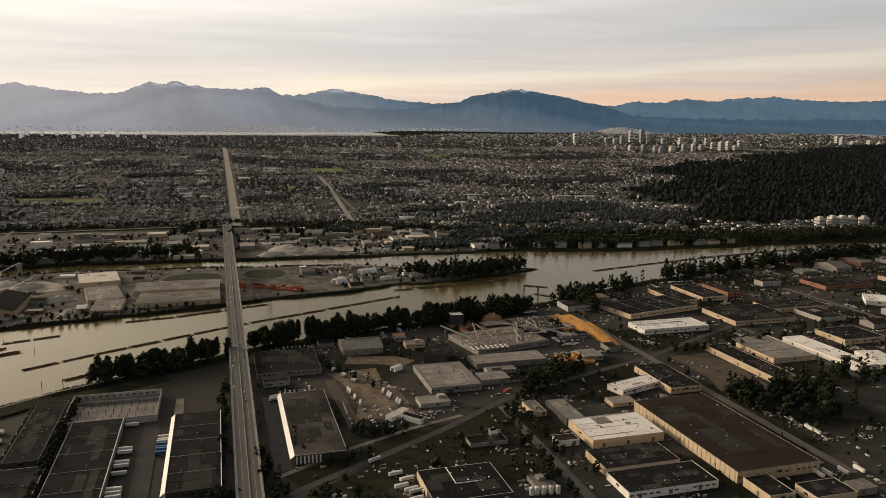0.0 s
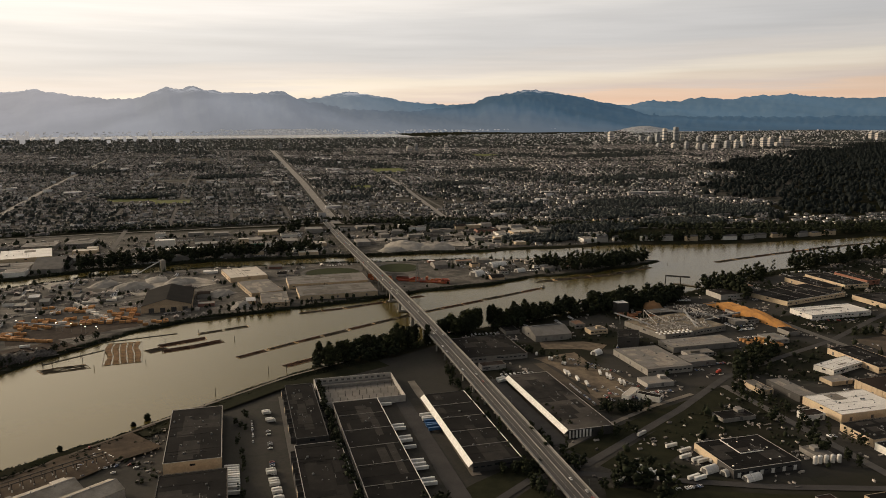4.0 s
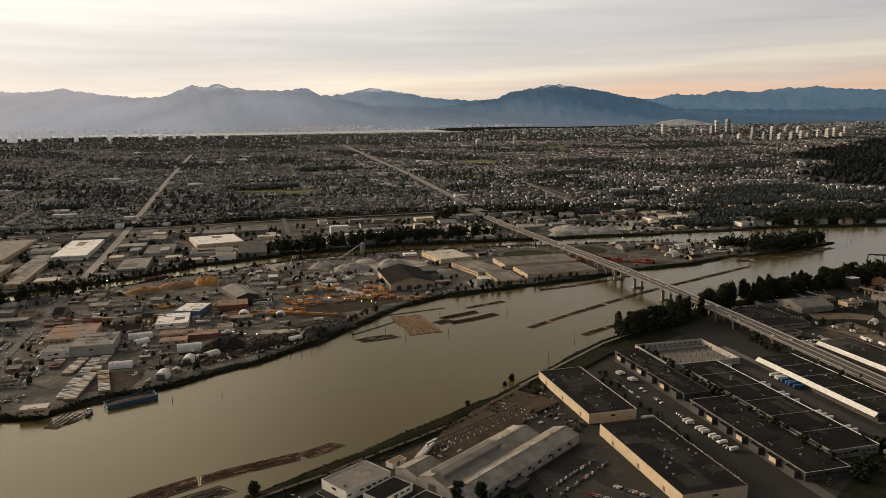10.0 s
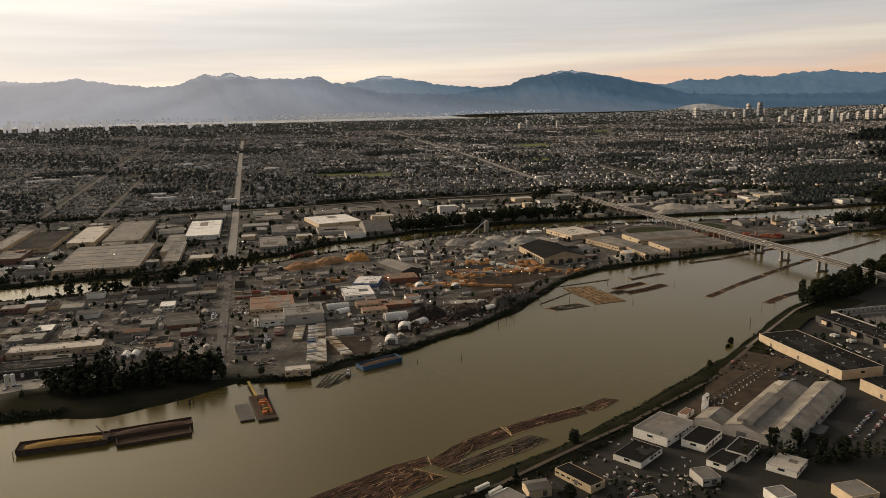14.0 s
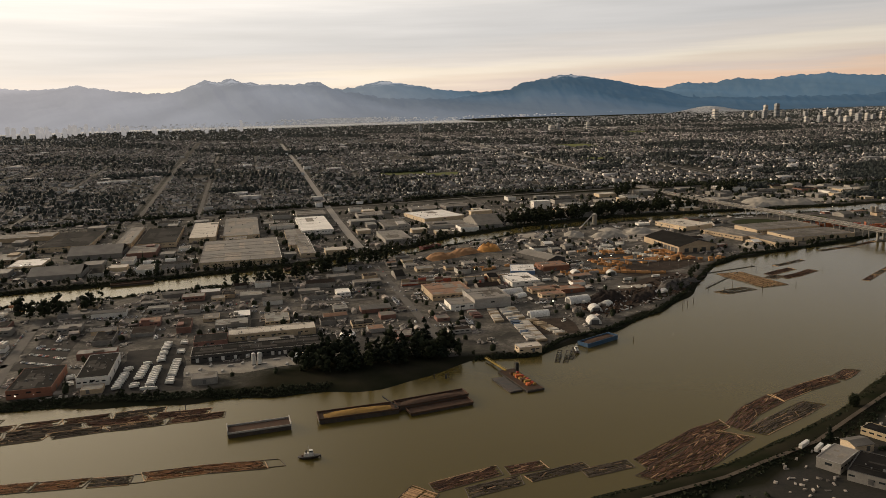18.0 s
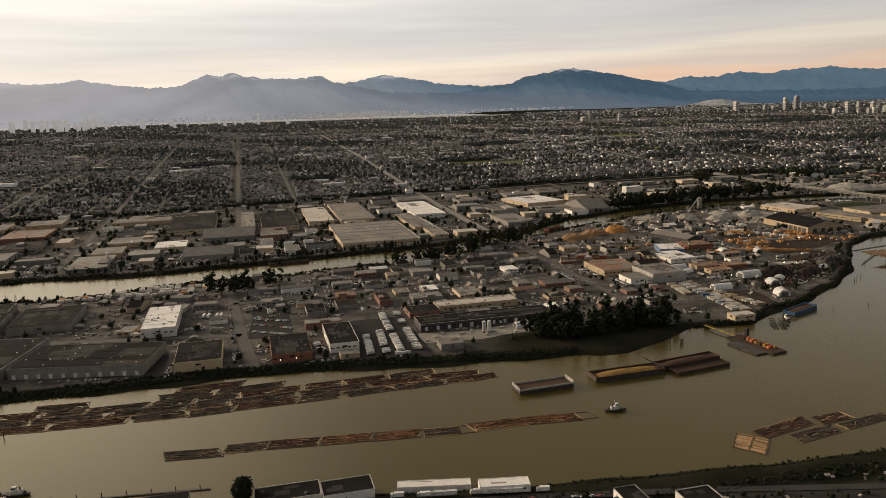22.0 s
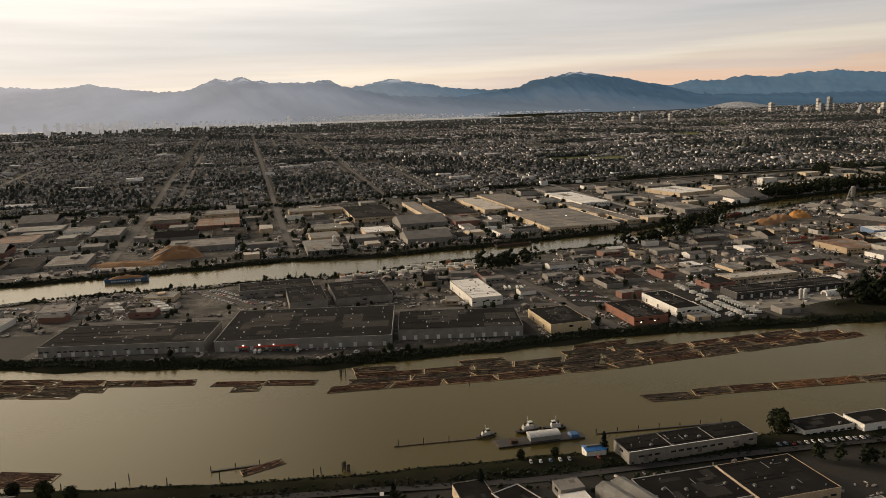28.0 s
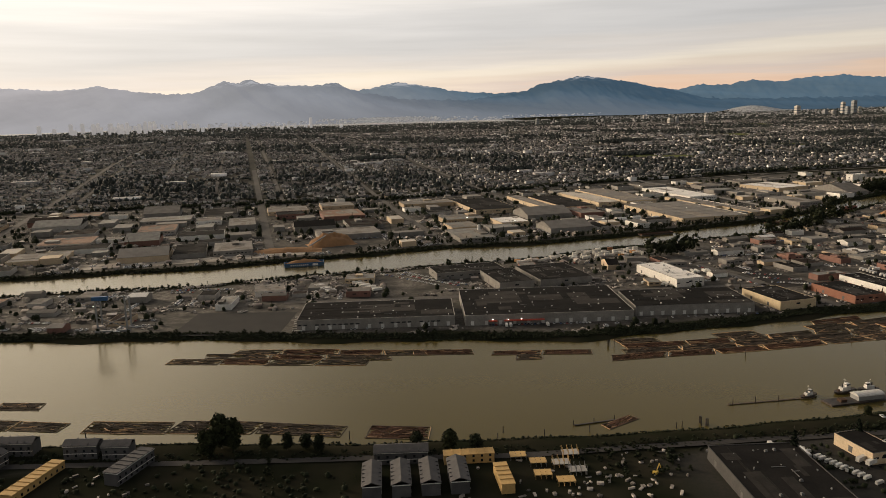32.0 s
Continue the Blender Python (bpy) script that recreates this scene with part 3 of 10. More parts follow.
# ---- mountains on the horizon ----
def mountain_mat(name, low, high, strength):
    """Backdrop of far forested slopes; evening haze is painted as blue emission, paler westward."""
    m = bpy.data.materials.new(name)
    m.use_nodes = True
    N, L = m.node_tree.nodes, m.node_tree.links
    bs = N["Principled BSDF"]
    bs.inputs["Roughness"].default_value, bs.inputs["Specular IOR Level"].default_value = 1.0, 0.0
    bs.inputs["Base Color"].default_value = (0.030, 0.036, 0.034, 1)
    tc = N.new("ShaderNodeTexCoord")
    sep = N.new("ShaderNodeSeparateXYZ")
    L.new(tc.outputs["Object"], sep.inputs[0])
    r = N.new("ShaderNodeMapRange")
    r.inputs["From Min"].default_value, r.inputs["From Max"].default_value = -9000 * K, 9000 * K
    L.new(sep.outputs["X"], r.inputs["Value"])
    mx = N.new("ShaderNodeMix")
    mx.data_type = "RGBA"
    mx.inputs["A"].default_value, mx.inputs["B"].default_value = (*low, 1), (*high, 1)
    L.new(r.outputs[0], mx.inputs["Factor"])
    # noise shades spurs, gullies and valley haze into the glow; old snow in high gullies
    rel = N.new("ShaderNodeTexNoise")
    rel.inputs["Scale"].default_value, rel.inputs["Detail"].default_value = 1.0 / (2400 * K), 7.0
    steep = N.new("ShaderNodeMapping")   # spurs run down the slope, so they change slowly with depth
    steep.inputs["Scale"].default_value = (1.0, 0.07, 1.6)
    L.new(tc.outputs["Object"], steep.inputs[0])
    L.new(steep.outputs[0], rel.inputs["Vector"])
    rv = N.new("ShaderNodeMapRange")
    rv.inputs["From Min"].default_value, rv.inputs["From Max"].default_value, rv.inputs["To Min"].default_value, rv.inputs["To Max"].default_value = 0.3, 0.7, 0.82, 1.18
    L.new(rel.outputs["Fac"], rv.inputs["Value"])
    sh = N.new("ShaderNodeVectorMath")
    sh.operation = "SCALE"
    L.new(mx.outputs["Result"], sh.inputs[0])
    L.new(rv.outputs[0], sh.inputs["Scale"])
    hi = N.new("ShaderNodeMapRange")
    hi.inputs["From Min"].default_value, hi.inputs["From Max"].default_value = 1150 * K, 1400 * K
    L.new(sep.outputs["Z"], hi.inputs["Value"])
    sn = N.new("ShaderNodeTexNoise")
    sn.inputs["Scale"].default_value, sn.inputs["Detail"].default_value = 1.0 / (620 * K), 4.0
    L.new(tc.outputs["Object"], sn.inputs["Vector"])
    sv = N.new("ShaderNodeMapRange")
    sv.inputs["From Min"].default_value, sv.inputs["From Max"].default_value, sv.inputs["To Max"].default_value = 0.50, 0.57, 0.75
    L.new(sn.outputs["Fac"], sv.inputs["Value"])
    sm = N.new("ShaderNodeMath")
    sm.operation = "MULTIPLY"
    L.new(hi.outputs[0], sm.inputs[0])
    L.new(sv.outputs[0], sm.inputs[1])
    snow = N.new("ShaderNodeMix")
    snow.data_type = "RGBA"
    snow.inputs["B"].default_value = (0.46, 0.46, 0.49, 1)
    L.new(sm.outputs[0], snow.inputs["Factor"])
    L.new(sh.outputs[0], snow.inputs["A"])
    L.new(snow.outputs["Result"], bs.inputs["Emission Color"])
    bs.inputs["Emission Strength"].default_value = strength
    return m


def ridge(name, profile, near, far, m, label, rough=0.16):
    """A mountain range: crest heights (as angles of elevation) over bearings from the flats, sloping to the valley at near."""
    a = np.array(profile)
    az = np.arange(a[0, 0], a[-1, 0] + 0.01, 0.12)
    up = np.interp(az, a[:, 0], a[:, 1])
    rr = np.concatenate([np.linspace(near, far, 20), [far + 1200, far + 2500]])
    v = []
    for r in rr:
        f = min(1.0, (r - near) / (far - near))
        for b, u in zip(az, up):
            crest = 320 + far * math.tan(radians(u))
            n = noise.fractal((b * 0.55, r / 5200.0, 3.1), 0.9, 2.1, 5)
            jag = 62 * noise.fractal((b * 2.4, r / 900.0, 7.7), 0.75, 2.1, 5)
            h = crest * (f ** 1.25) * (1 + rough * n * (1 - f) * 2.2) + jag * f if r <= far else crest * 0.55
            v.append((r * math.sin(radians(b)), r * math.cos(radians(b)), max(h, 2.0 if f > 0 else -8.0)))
    n = len(az)
    mb = MB()
    mb.v = v
    mb.f = [(j * n + i, j * n + i + 1, (j + 1) * n + i + 1, (j + 1) * n + i) for j in range(len(rr) - 1) for i in range(n - 1)]
    return solo(name, mb, m, 0, 0, 0, 0, label, "mountains", kind="structure", smooth=True)


# the glow colours hold the haze: western end first, eastern end second
MTN_A = mountain_mat("forest_slopes_haze_glow", (0.41, 0.385, 0.395), (0.040, 0.078, 0.122), 1.0)
MTN_B = mountain_mat("far_slopes_haze_glow", (0.44, 0.415, 0.42), (0.072, 0.122, 0.172), 1.0)
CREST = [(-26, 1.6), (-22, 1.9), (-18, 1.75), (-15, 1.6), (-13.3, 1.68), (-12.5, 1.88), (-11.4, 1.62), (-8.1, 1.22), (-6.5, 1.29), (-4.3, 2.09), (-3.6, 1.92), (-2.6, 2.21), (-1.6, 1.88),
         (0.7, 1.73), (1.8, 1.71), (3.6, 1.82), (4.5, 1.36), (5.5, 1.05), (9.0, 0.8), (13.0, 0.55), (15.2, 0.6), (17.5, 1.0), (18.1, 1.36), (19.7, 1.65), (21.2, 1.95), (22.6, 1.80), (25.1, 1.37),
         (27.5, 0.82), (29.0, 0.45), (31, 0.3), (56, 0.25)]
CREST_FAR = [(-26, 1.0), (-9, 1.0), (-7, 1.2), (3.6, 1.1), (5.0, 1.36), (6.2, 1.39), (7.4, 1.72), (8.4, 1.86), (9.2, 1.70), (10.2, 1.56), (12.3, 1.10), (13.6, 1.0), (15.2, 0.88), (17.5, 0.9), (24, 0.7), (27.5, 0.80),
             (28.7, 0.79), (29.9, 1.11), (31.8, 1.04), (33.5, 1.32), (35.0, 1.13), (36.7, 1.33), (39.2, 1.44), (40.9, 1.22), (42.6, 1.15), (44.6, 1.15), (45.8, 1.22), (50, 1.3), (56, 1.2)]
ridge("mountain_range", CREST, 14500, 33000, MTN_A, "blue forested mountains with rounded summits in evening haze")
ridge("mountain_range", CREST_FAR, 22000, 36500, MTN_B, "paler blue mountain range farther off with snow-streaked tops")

# ---- footprints already built on, and roads ----
TAKEN = []   # footprints: x, y, half sizes along the axes


def claim(x, y, hx, hy, ang=0.0):
    c, s = abs(math.cos(radians(ang))), abs(math.sin(radians(ang)))
    TAKEN.append((x, y, hx * c + hy * s, hx * s + hy * c))


def free(x, y, hx, hy, gap=3.0):
    return all(abs(x - a) > hx + p + gap or abs(y - b) > hy + q + gap for a, b, p, q in TAKEN)


def strip(name, pts, w, m, lift=0.35, label="", category="road", kind="structure", zf=None, parent=None):
    """A paved band along a line on the ground."""
    P = []
    for (x0, y0), (x1, y1) in zip(pts, pts[1:]):
        n = max(1, int(math.hypot(x1 - x0, y1 - y0) / (12 if category == "yard" else 30)))
        P += [(x0 + (x1 - x0) * k / n, y0 + (y1 - y0) * k / n) for k in range(n)]
    P.append(pts[-1])
    mb = MB()
    for k, (x, y) in enumerate(P):
        a, b = P[max(0, k - 1)], P[min(len(P) - 1, k + 1)]
        d = Vector((b[0] - a[0], b[1] - a[1])).normalized()
        wide = w * (1 + 0.28 * noise.noise((x / 37.0, y / 41.0, 2.3))) if category == "yard" else w
        nx, ny = -d[1] * wide / 2, d[0] * wide / 2
        z = (zf(x, y) if zf else max(zl(x, y), zl(x + nx, y + ny), zl(x - nx, y - ny))) + lift
        mb.v += [(x + nx, y + ny, z), (x - nx, y - ny, z)]
        if y < 2100:
            claim(x, y, max(abs(nx), 15 * abs(d[0])), max(abs(ny), 15 * abs(d[1])))
    mb.f = [(2 * k, 2 * k + 1, 2 * k + 3, 2 * k + 2) for k in range(len(P) - 1)]
    if parent:
        return part(name, mb, m, parent, label)
    return solo(name, mb, m, 0, 0, 0, 0, label, category, kind=kind)


def ns(x, y0, y1, w, m=ROAD_M, label="straight city street running up the slope"):
    strip("road", [(x, y0), (x, y1)], w, m, 0.5, label)


ns(40, 2180, 5600, 26, PALE_ROAD, "wide pale arterial road climbing to the skyline")
ns(-911, 880, 1392, 11, label="straight yard road crossing the island")
ns(-911, 1560, 4700, 16, PALE_ROAD, "wide pale arterial street climbing to the skyline")
ns(-1380, 1760, 3700, 12)
ns(-1664, 1420, 4500, 12)
ns(-1952, 1500, 2900, 14)
ns(-2450, 1500, 5200, 13)
strip("road", [(362, 2100), (372, 2300), (406, 2934), (420, 3400)], 16, PALE_ROAD, 0.5, "street running up through houses")
ns(-520, 1760, 2300, 11)
ns(700, 2000, 4200, 13)
strip("road", [(-2900, 2150), (-2270, 2080), (-1650, 2010), (-1000, 2120), (-570, 2165), (0, 2190), (360, 2110), (900, 1880), (1500, 1735), (2400, 1720)], 14, ROAD_M, 0.6, "busy cross road at the foot of the slope")
strip("road", [(46, 612), (201, 705), (309, 779), (420, 825), (539, 868), (687, 945), (900, 1050), (1200, 1150)], 9, ASPHALT, 0.3, "industrial road curving past ditches and yards")
ns(543, 520, 1075, 11, label="straight industrial road beside a sawdust heap")
ns(290, 420, 755, 10, label="narrow tree-lined industrial road")
ns(-200, 480, 860, 11, label="cul-de-sac between warehouse rows")
ns(-76, 520, 885, 16, m=ASPHALT, label="loading lane between two warehouses")
ns(1020, 700, 1180, 11)
ns(760, 640, 960, 11)
strip("road", [(32, 600), (100, 568), (180, 532), (290, 496), (543, 468), (900, 452)], 9, ASPHALT, 0.55, "approach road under the viaduct")
strip("road", [(-900, 500), (-1081, 548), (-1255, 583), (-1374, 597), (-1573, 612), (-1828, 655), (-2158, 742), (-2600, 860)], 7, ASPHALT, 0.3, "narrow road along the foot of the dike")
strip("road", [(-330, 812), (-430, 735), (-560, 660), (-700, 590), (-800, 560), (-900, 545)], 3.6, DIRT_M, 0.3, "brown dirt dike track beside the river")
strip("road", [(-1364, 880), (-1376, 1000), (-1388, 1190), (-1394, 1260)], 12, ROAD_M, 0.3, "island side street lined with parked cars")
strip("road", [(-1950, 1120), (-1700, 1068), (-1560, 1040), (-1376, 1004)], 11, ROAD_M, 0.3, "island road behind the warehouses")
strip("road", [(-1386, 1150), (-911, 1165)], 10, ROAD_M, 0.3, "island cross street")
strip("road", [(-911, 1200), (-600, 1330), (-300, 1450), (10, 1560)], 9, ROAD_M, 0.3, "island road through timber yards")


# ---- the river bridge ----
def deck_z(y):
    return float(np.interp(y, [380, 520, 700, 900, 1100, 1250, 1400, 1650, 1900, 2100, 2200], [5, 8, 13, 18, 21, 21.5, 20.5, 17, 14, 14.2, 15.5]))


BX, BW = 14.0, 23.0
bridge = thing("road_bridge", BX, 1000, 0, 0, "long four-lane concrete road bridge on river piers", "bridge")


def along(x0, x1, z0, z1, y0=380, y1=2200, step=20):
    mb = MB()
    ysb = list(np.arange(y0, y1 + 1, step))
    for y in ysb:
        z = deck_z(y)
        mb.v += [(x0, y - 1000, z + z0), (x1, y - 1000, z + z0), (x1, y - 1000, z + z1), (x0, y - 1000, z + z1)]
    for k in range(len(ysb) - 1):
        i = 4 * k
        mb.f += [(i + a, i + (a + 1) % 4, i + 4 + (a + 1) % 4, i + 4 + a) for a in range(4)]
    mb.f += [(3, 2, 1, 0), tuple(4 * (len(ysb) - 1) + a for a in range(4))]
    return mb


part("deck", along(-BW / 2, BW / 2, -1.3, 0), DECK_M, bridge, "worn grey asphalt deck")
for sx in (-1, 1):
    part("parapet", along(sx * (BW / 2 - 0.3) - 0.25, sx * (BW / 2 - 0.3) + 0.25, 0.0, 1.1), CONC_M, bridge)
    part("sidewalk", along(sx * (BW / 2 - 1.5) - 0.8, sx * (BW / 2 - 1.5) + 0.8, 0.0, 0.22), CONC_M, bridge)
    part("girder", along(sx * 6.5 - 1.6, sx * 6.5 + 1.6, -3.6, -1.3, 420, 2060), CONC_M, bridge)
    part("lane_line", along(sx * 5.1 - 0.12, sx * 5.1 + 0.12, 0.0, 0.04), PAINT_M, bridge)
part("median", along(-0.35, 0.35, 0.0, 0.7), CONC_M, bridge, "low concrete median barrier")
for y in [455, 495, 535, 575, 615, 655, 695, 735, 775, 815, 855, 895, 935, 975, 1010, 1045, 1115, 1205, 1275, 1310, 1345, 1385, 1425, 1465, 1505, 1545, 1585, 1625, 1665, 1735, 1775, 1815, 1860, 1905, 1950]:
    zb = min(zl(BX, y), 0.0) - 2 if abs(y - 1160) < 120 else zl(BX, y) - 1
    zt = deck_z(y) - 3.6
    river = 1090 < y < 1290
    mb = MB()
    for sx in (-1, 1):
        w = 2.2 if river else 1.0
        mb.box(sx * 6.5 - w, sx * 6.5 + w, y - 1000 - w * 0.7, y - 1000 + w * 0.7, zb, zt - 1.4)
    mb.box(-10.2, 10.2, y - 1000 - 1.1, y - 1000 + 1.1, zt - 1.4, zt)
    if river:
        mb.box(-10.5, 10.5, y - 1000 - 3.2, y - 1000 + 3.2, zb, 2.2, 0.4)
    part("pier", mb, CONC_M, bridge)
lampm = MB().cyl(0, 0, 0, 9.0, 0.12, 0.07, 6).bar((0, 0, 8.9), (2.4, 0, 9.5), 0.1)
lamp_mesh = mesh_of("lamp_post", lampm, METAL_M)
for k, y in enumerate(range(440, 2180, 60)):
    for sx in (-1, 1):
        o = part("lamp_post", lamp_mesh, None, bridge, loc=(sx * (BW / 2 - 0.9), y - 1000, deck_z(y)), ang=0 if sx < 0 else 180)

# ---- buildings of the works and warehouses ----
claim(BX, 1200, 14, 820)
ROOF_WORD = {"dark": "black tar", "two": "patched black and grey", "grey": "grey gravel", "saw": "grey ribbed", "conc": "weathered grey", "white": "white membrane",
             "cream": "cream", "rust": "rust-brown sheet", "brown": "dark brown gravel", "blue": "bright blue sheet", "mill": "sawdust-covered grey"}
WALL_WORD = {"conc": "raw concrete", "grey": "grey concrete", "tan": "tan", "dark": "dark clad"}


def shell(L, W, h, parapet=0.9, t=0.35):
    """Four walls with thickness, standing up over the roof as a parapet."""
    mb = MB()
    for z in (-1.0, h):
        for d in (0.0, t):
            a, b = L / 2 - d, W / 2 - d
            mb.v += [(-a, -b, z), (a, -b, z), (a, b, z), (-a, b, z)]
    for k in range(4):
        n = (k + 1) % 4
        mb.f += [(k, n, 8 + n, 8 + k), (4 + n, 4 + k, 12 + k, 12 + n), (8 + k, 8 + n, 12 + n, 12 + k), (4 + k, 4 + n, n, k)]
    return mb


PATCH_D = mat("tar_patches", (0.021, 0.019, 0.017), 0.9, second=(0.038, 0.034, 0.030), big=9, vary=0.5, spec=0.08)
PATCH_L = mat("roof_stains", (0.19, 0.165, 0.135), 0.85, second=(0.09, 0.078, 0.064), big=8, vary=0.5, spec=0.2)


def roof_marks(b, L, W, h, roof, wall, rng, detail):
    """Patched felt, raised roof sections and a strip of windows along the front."""
    a, c = L / 2 - 0.8, W / 2 - 0.8
    mb = MB()
    for k in range(int(min(8, 2 + L * W / 420)) if roof not in ("white", "cream") else 1):
        pl, pw = L * rng.uniform(0.06, 0.34), W * rng.uniform(0.06, 0.34)
        px, py = rng.uniform(-a, a - pl), rng.uniform(-c, c - pw)
        mb.box(px, min(px + pl, a), py, min(py + pw, c), h - 0.3, h - 0.19 + 0.006 * k)
    for k in range(int(min(5, L * W / 700))):   # seams and pipe runs
        py = rng.uniform(-c, c)
        mb.box(-a, rng.uniform(0, a), py, py + 0.22, h - 0.3, h - 0.02)
    part("felt_patchwork", mb, PATCH_D if roof in ("dark", "brown", "two") else PATCH_L, b)["kind"] = "stuff"
    if L * W > 500 and not detail and rng.random() < 0.5:
        sl, sw_ = L * rng.uniform(0.15, 0.4), W * rng.uniform(0.15, 0.4)
        px, py, up = rng.uniform(-a, a - sl), rng.uniform(-c, c - sw_), rng.uniform(1.2, 3.0)
        part("roof_section", MB().box(px, px + sl, py, py + sw_, h - 0.3, h + up).box(px - 0.2, px + sl + 0.2, py - 0.2, py + sw_ + 0.2, h + up, h + up + 0.25), ROOF["conc"] if rng.random() < 0.5 else WALL[wall], b, "raised section of the roof")
    if rng.random() < (0.7 if detail else 0.5):
        n = max(1, int(L / 6))
        mb = MB()
        for k in range(n):
            if rng.random() < 0.75:
                x0 = -L / 2 + 0.8 + k * (L - 1.6) / n
                mb.box(x0, x0 + (L - 1.6) / n * 0.62, -W / 2 - 0.07, -W / 2 + 0.05, h * 0.45, h * 0.45 + 1.3)
        if mb.v:
            part("window_strip", mb, GLASS_M, b)["kind"] = "stuff"


VENT = mesh_of("roof_unit", MB().box(-1.0, 1.0, -0.8, 0.8, 0, 1.1, 0.08).box(-0.6, 0.6, -0.5, 0.5, 1.1, 1.35), METAL_M)
SKYL = mesh_of("skylight", MB().box(-0.6, 0.6, -0.8, 0.8, 0, 0.3).box(-0.5, 0.5, -0.7, 0.7, 0.3, 0.55, 0.15), SKYL_M)
DOCK = mesh_of("dock_door", MB().box(-1.6, 1.6, -0.12, 0.12, 0.9, 4.6).box(-1.85, 1.85, -0.3, 0.0, 4.6, 4.9), DOOR_M)
DOCKW = mesh_of("dock_door", MB().box(-1.6, 1.6, -0.12, 0.12, 0.4, 4.4).box(-1.85, 1.85, -0.3, 0.0, 4.4, 4.7), DOORW_M)
WINB = mesh_of("window", MB().box(-2.4, 2.4, -0.08, 0.08, 0, 1.6).box(-2.55, 2.55, -0.16, 0.06, -0.2, 0.0), GLASS_M)
PIL = {}


def warehouse(x, y, L, W, ang, h, roof="dark", wall="cream", style="plain", name="warehouse", detail=True):
    z = zl(x, y)
    shape = {"gable": "ridged", "saw": "many-ridged"}.get(style, "flat")
    lab = f"{shape} {ROOF_WORD[roof]} roofed {name.replace('_', ' ')} with {WALL_WORD.get(wall, wall)} walls"
    lab += "" if roof == "two" else {"bays": " and truck bays", "sky": " and skylights", "vents": " and roof units", "pil": " with pilasters"}.get(style, "")
    b = thing(name, x, y, z, ang, lab, "warehouse" if name == "warehouse" else name.replace("_", " "))
    claim(x, y, L / 2, W / 2, ang)
    rng = random.Random(int(x * 13 + y * 7))
    a, c = L / 2, W / 2
    if style == "gable":
        part("wall", shell(L, W, h), WALL[wall], b)
        part("roof", MB().gable(-a, a, -c, c, h, h + W * 0.13), ROOF[roof], b)
        for sx in (-1, 1) if y < 1400 else (-1,):
            part("gable_wall", MB().quad((sx * a * 0.995, -c, h), (sx * a * 0.995, c, h), (sx * a * 0.995, 0, h + W * 0.13)), WALL[wall], b)
        if detail:
            part("ridge_vent", MB().box(-a * 0.8, a * 0.8, -0.8, 0.8, h + W * 0.13, h + W * 0.13 + 1.2), METAL_M, b)
    elif style == "saw":
        part("wall", shell(L, W, h), WALL[wall], b)
        n = max(2, int(W / 26))
        for k in range(n):
            y0 = -c + k * W / n
            part("roof_bay", MB().gable(-a, a, y0 + 0.3, y0 + W / n - 0.3, h - 0.3, h + 2.0, 0.15), ROOF[roof], b)
    else:
        part("wall", shell(L, W, h), WALL[wall], b)
        part("roof", MB().box(-a + 0.3, a - 0.3, -c + 0.3, c - 0.3, h - 0.7, h - 0.2), ROOF[roof], b)
        if detail and wall in ("cream", "grey", "white", "dark", "conc") and min(L, W) > 14:
            cop = MB()
            for s in (-1, 1):
                cop.box(-a - 0.1, a + 0.1, s * c - 0.3, s * c + 0.3, h, h + 0.14).box(s * a - 0.3, s * a + 0.3, -c + 0.3, c - 0.3, h, h + 0.14)
            part("coping", cop, WALL["dark"] if int(x + y) % 3 else WALL["conc"], b)
    if style not in ("gable", "saw") and name in ("warehouse", "workshop"):
        roof_marks(b, L, W, h, roof, wall, random.Random(int(x * 31 + y * 17)), detail)
    # roof gear
    if style in ("vents", "plain", "bays", "lines", "pil", "mill", "two"):
        n = int(min(10 if style == "vents" else 4, L * W / 700)) if detail else int(L * W > 900 and y < 1400)
        for k in range(n):
            part("roof_unit", VENT, None, b, loc=(rng.uniform(-a * 0.85, a * 0.85), rng.uniform(-c * 0.75, c * 0.75), h - 0.2), ang=rng.choice((0, 90)))
    if detail and style not in ("gable", "saw") and L * W > 1500 and y < 1400:
        mb = MB()
        for k in range(int(min(20, L * W / 220))):
            px, py, q = rng.uniform(-a * 0.9, a * 0.9), rng.uniform(-c * 0.9, c * 0.9), rng.uniform(0.25, 0.6)
            mb.box(px - q, px + q, py - q * 0.7, py + q * 0.7, h - 0.21, h + rng.uniform(0.1, 0.7), 0.06)
        for k in range(3):
            px, py, ln = rng.uniform(-a * 0.6, a * 0.6), rng.uniform(-c * 0.6, c * 0.6), rng.uniform(3, 10)
            mb.box(px, px + (ln if k % 2 else 0.3), py, py + (0.3 if k % 2 else ln), h - 0.2, h + 0.1)
        part("roof_vents", mb, METAL_M, b)["kind"] = "stuff"
    if style == "sky":
        nx, ny = max(2, int(L / 17)), max(2, int(W / 17))
        for i in range(nx):
            for j in range(ny):
                if rng.random() < 0.35:
                    continue
                part("skylight", SKYL, None, b, loc=(-a + (i + 0.5) * L / nx + rng.uniform(-4, 4), -c + (j + 0.5) * W / ny + rng.uniform(-3, 3), h - 0.2))
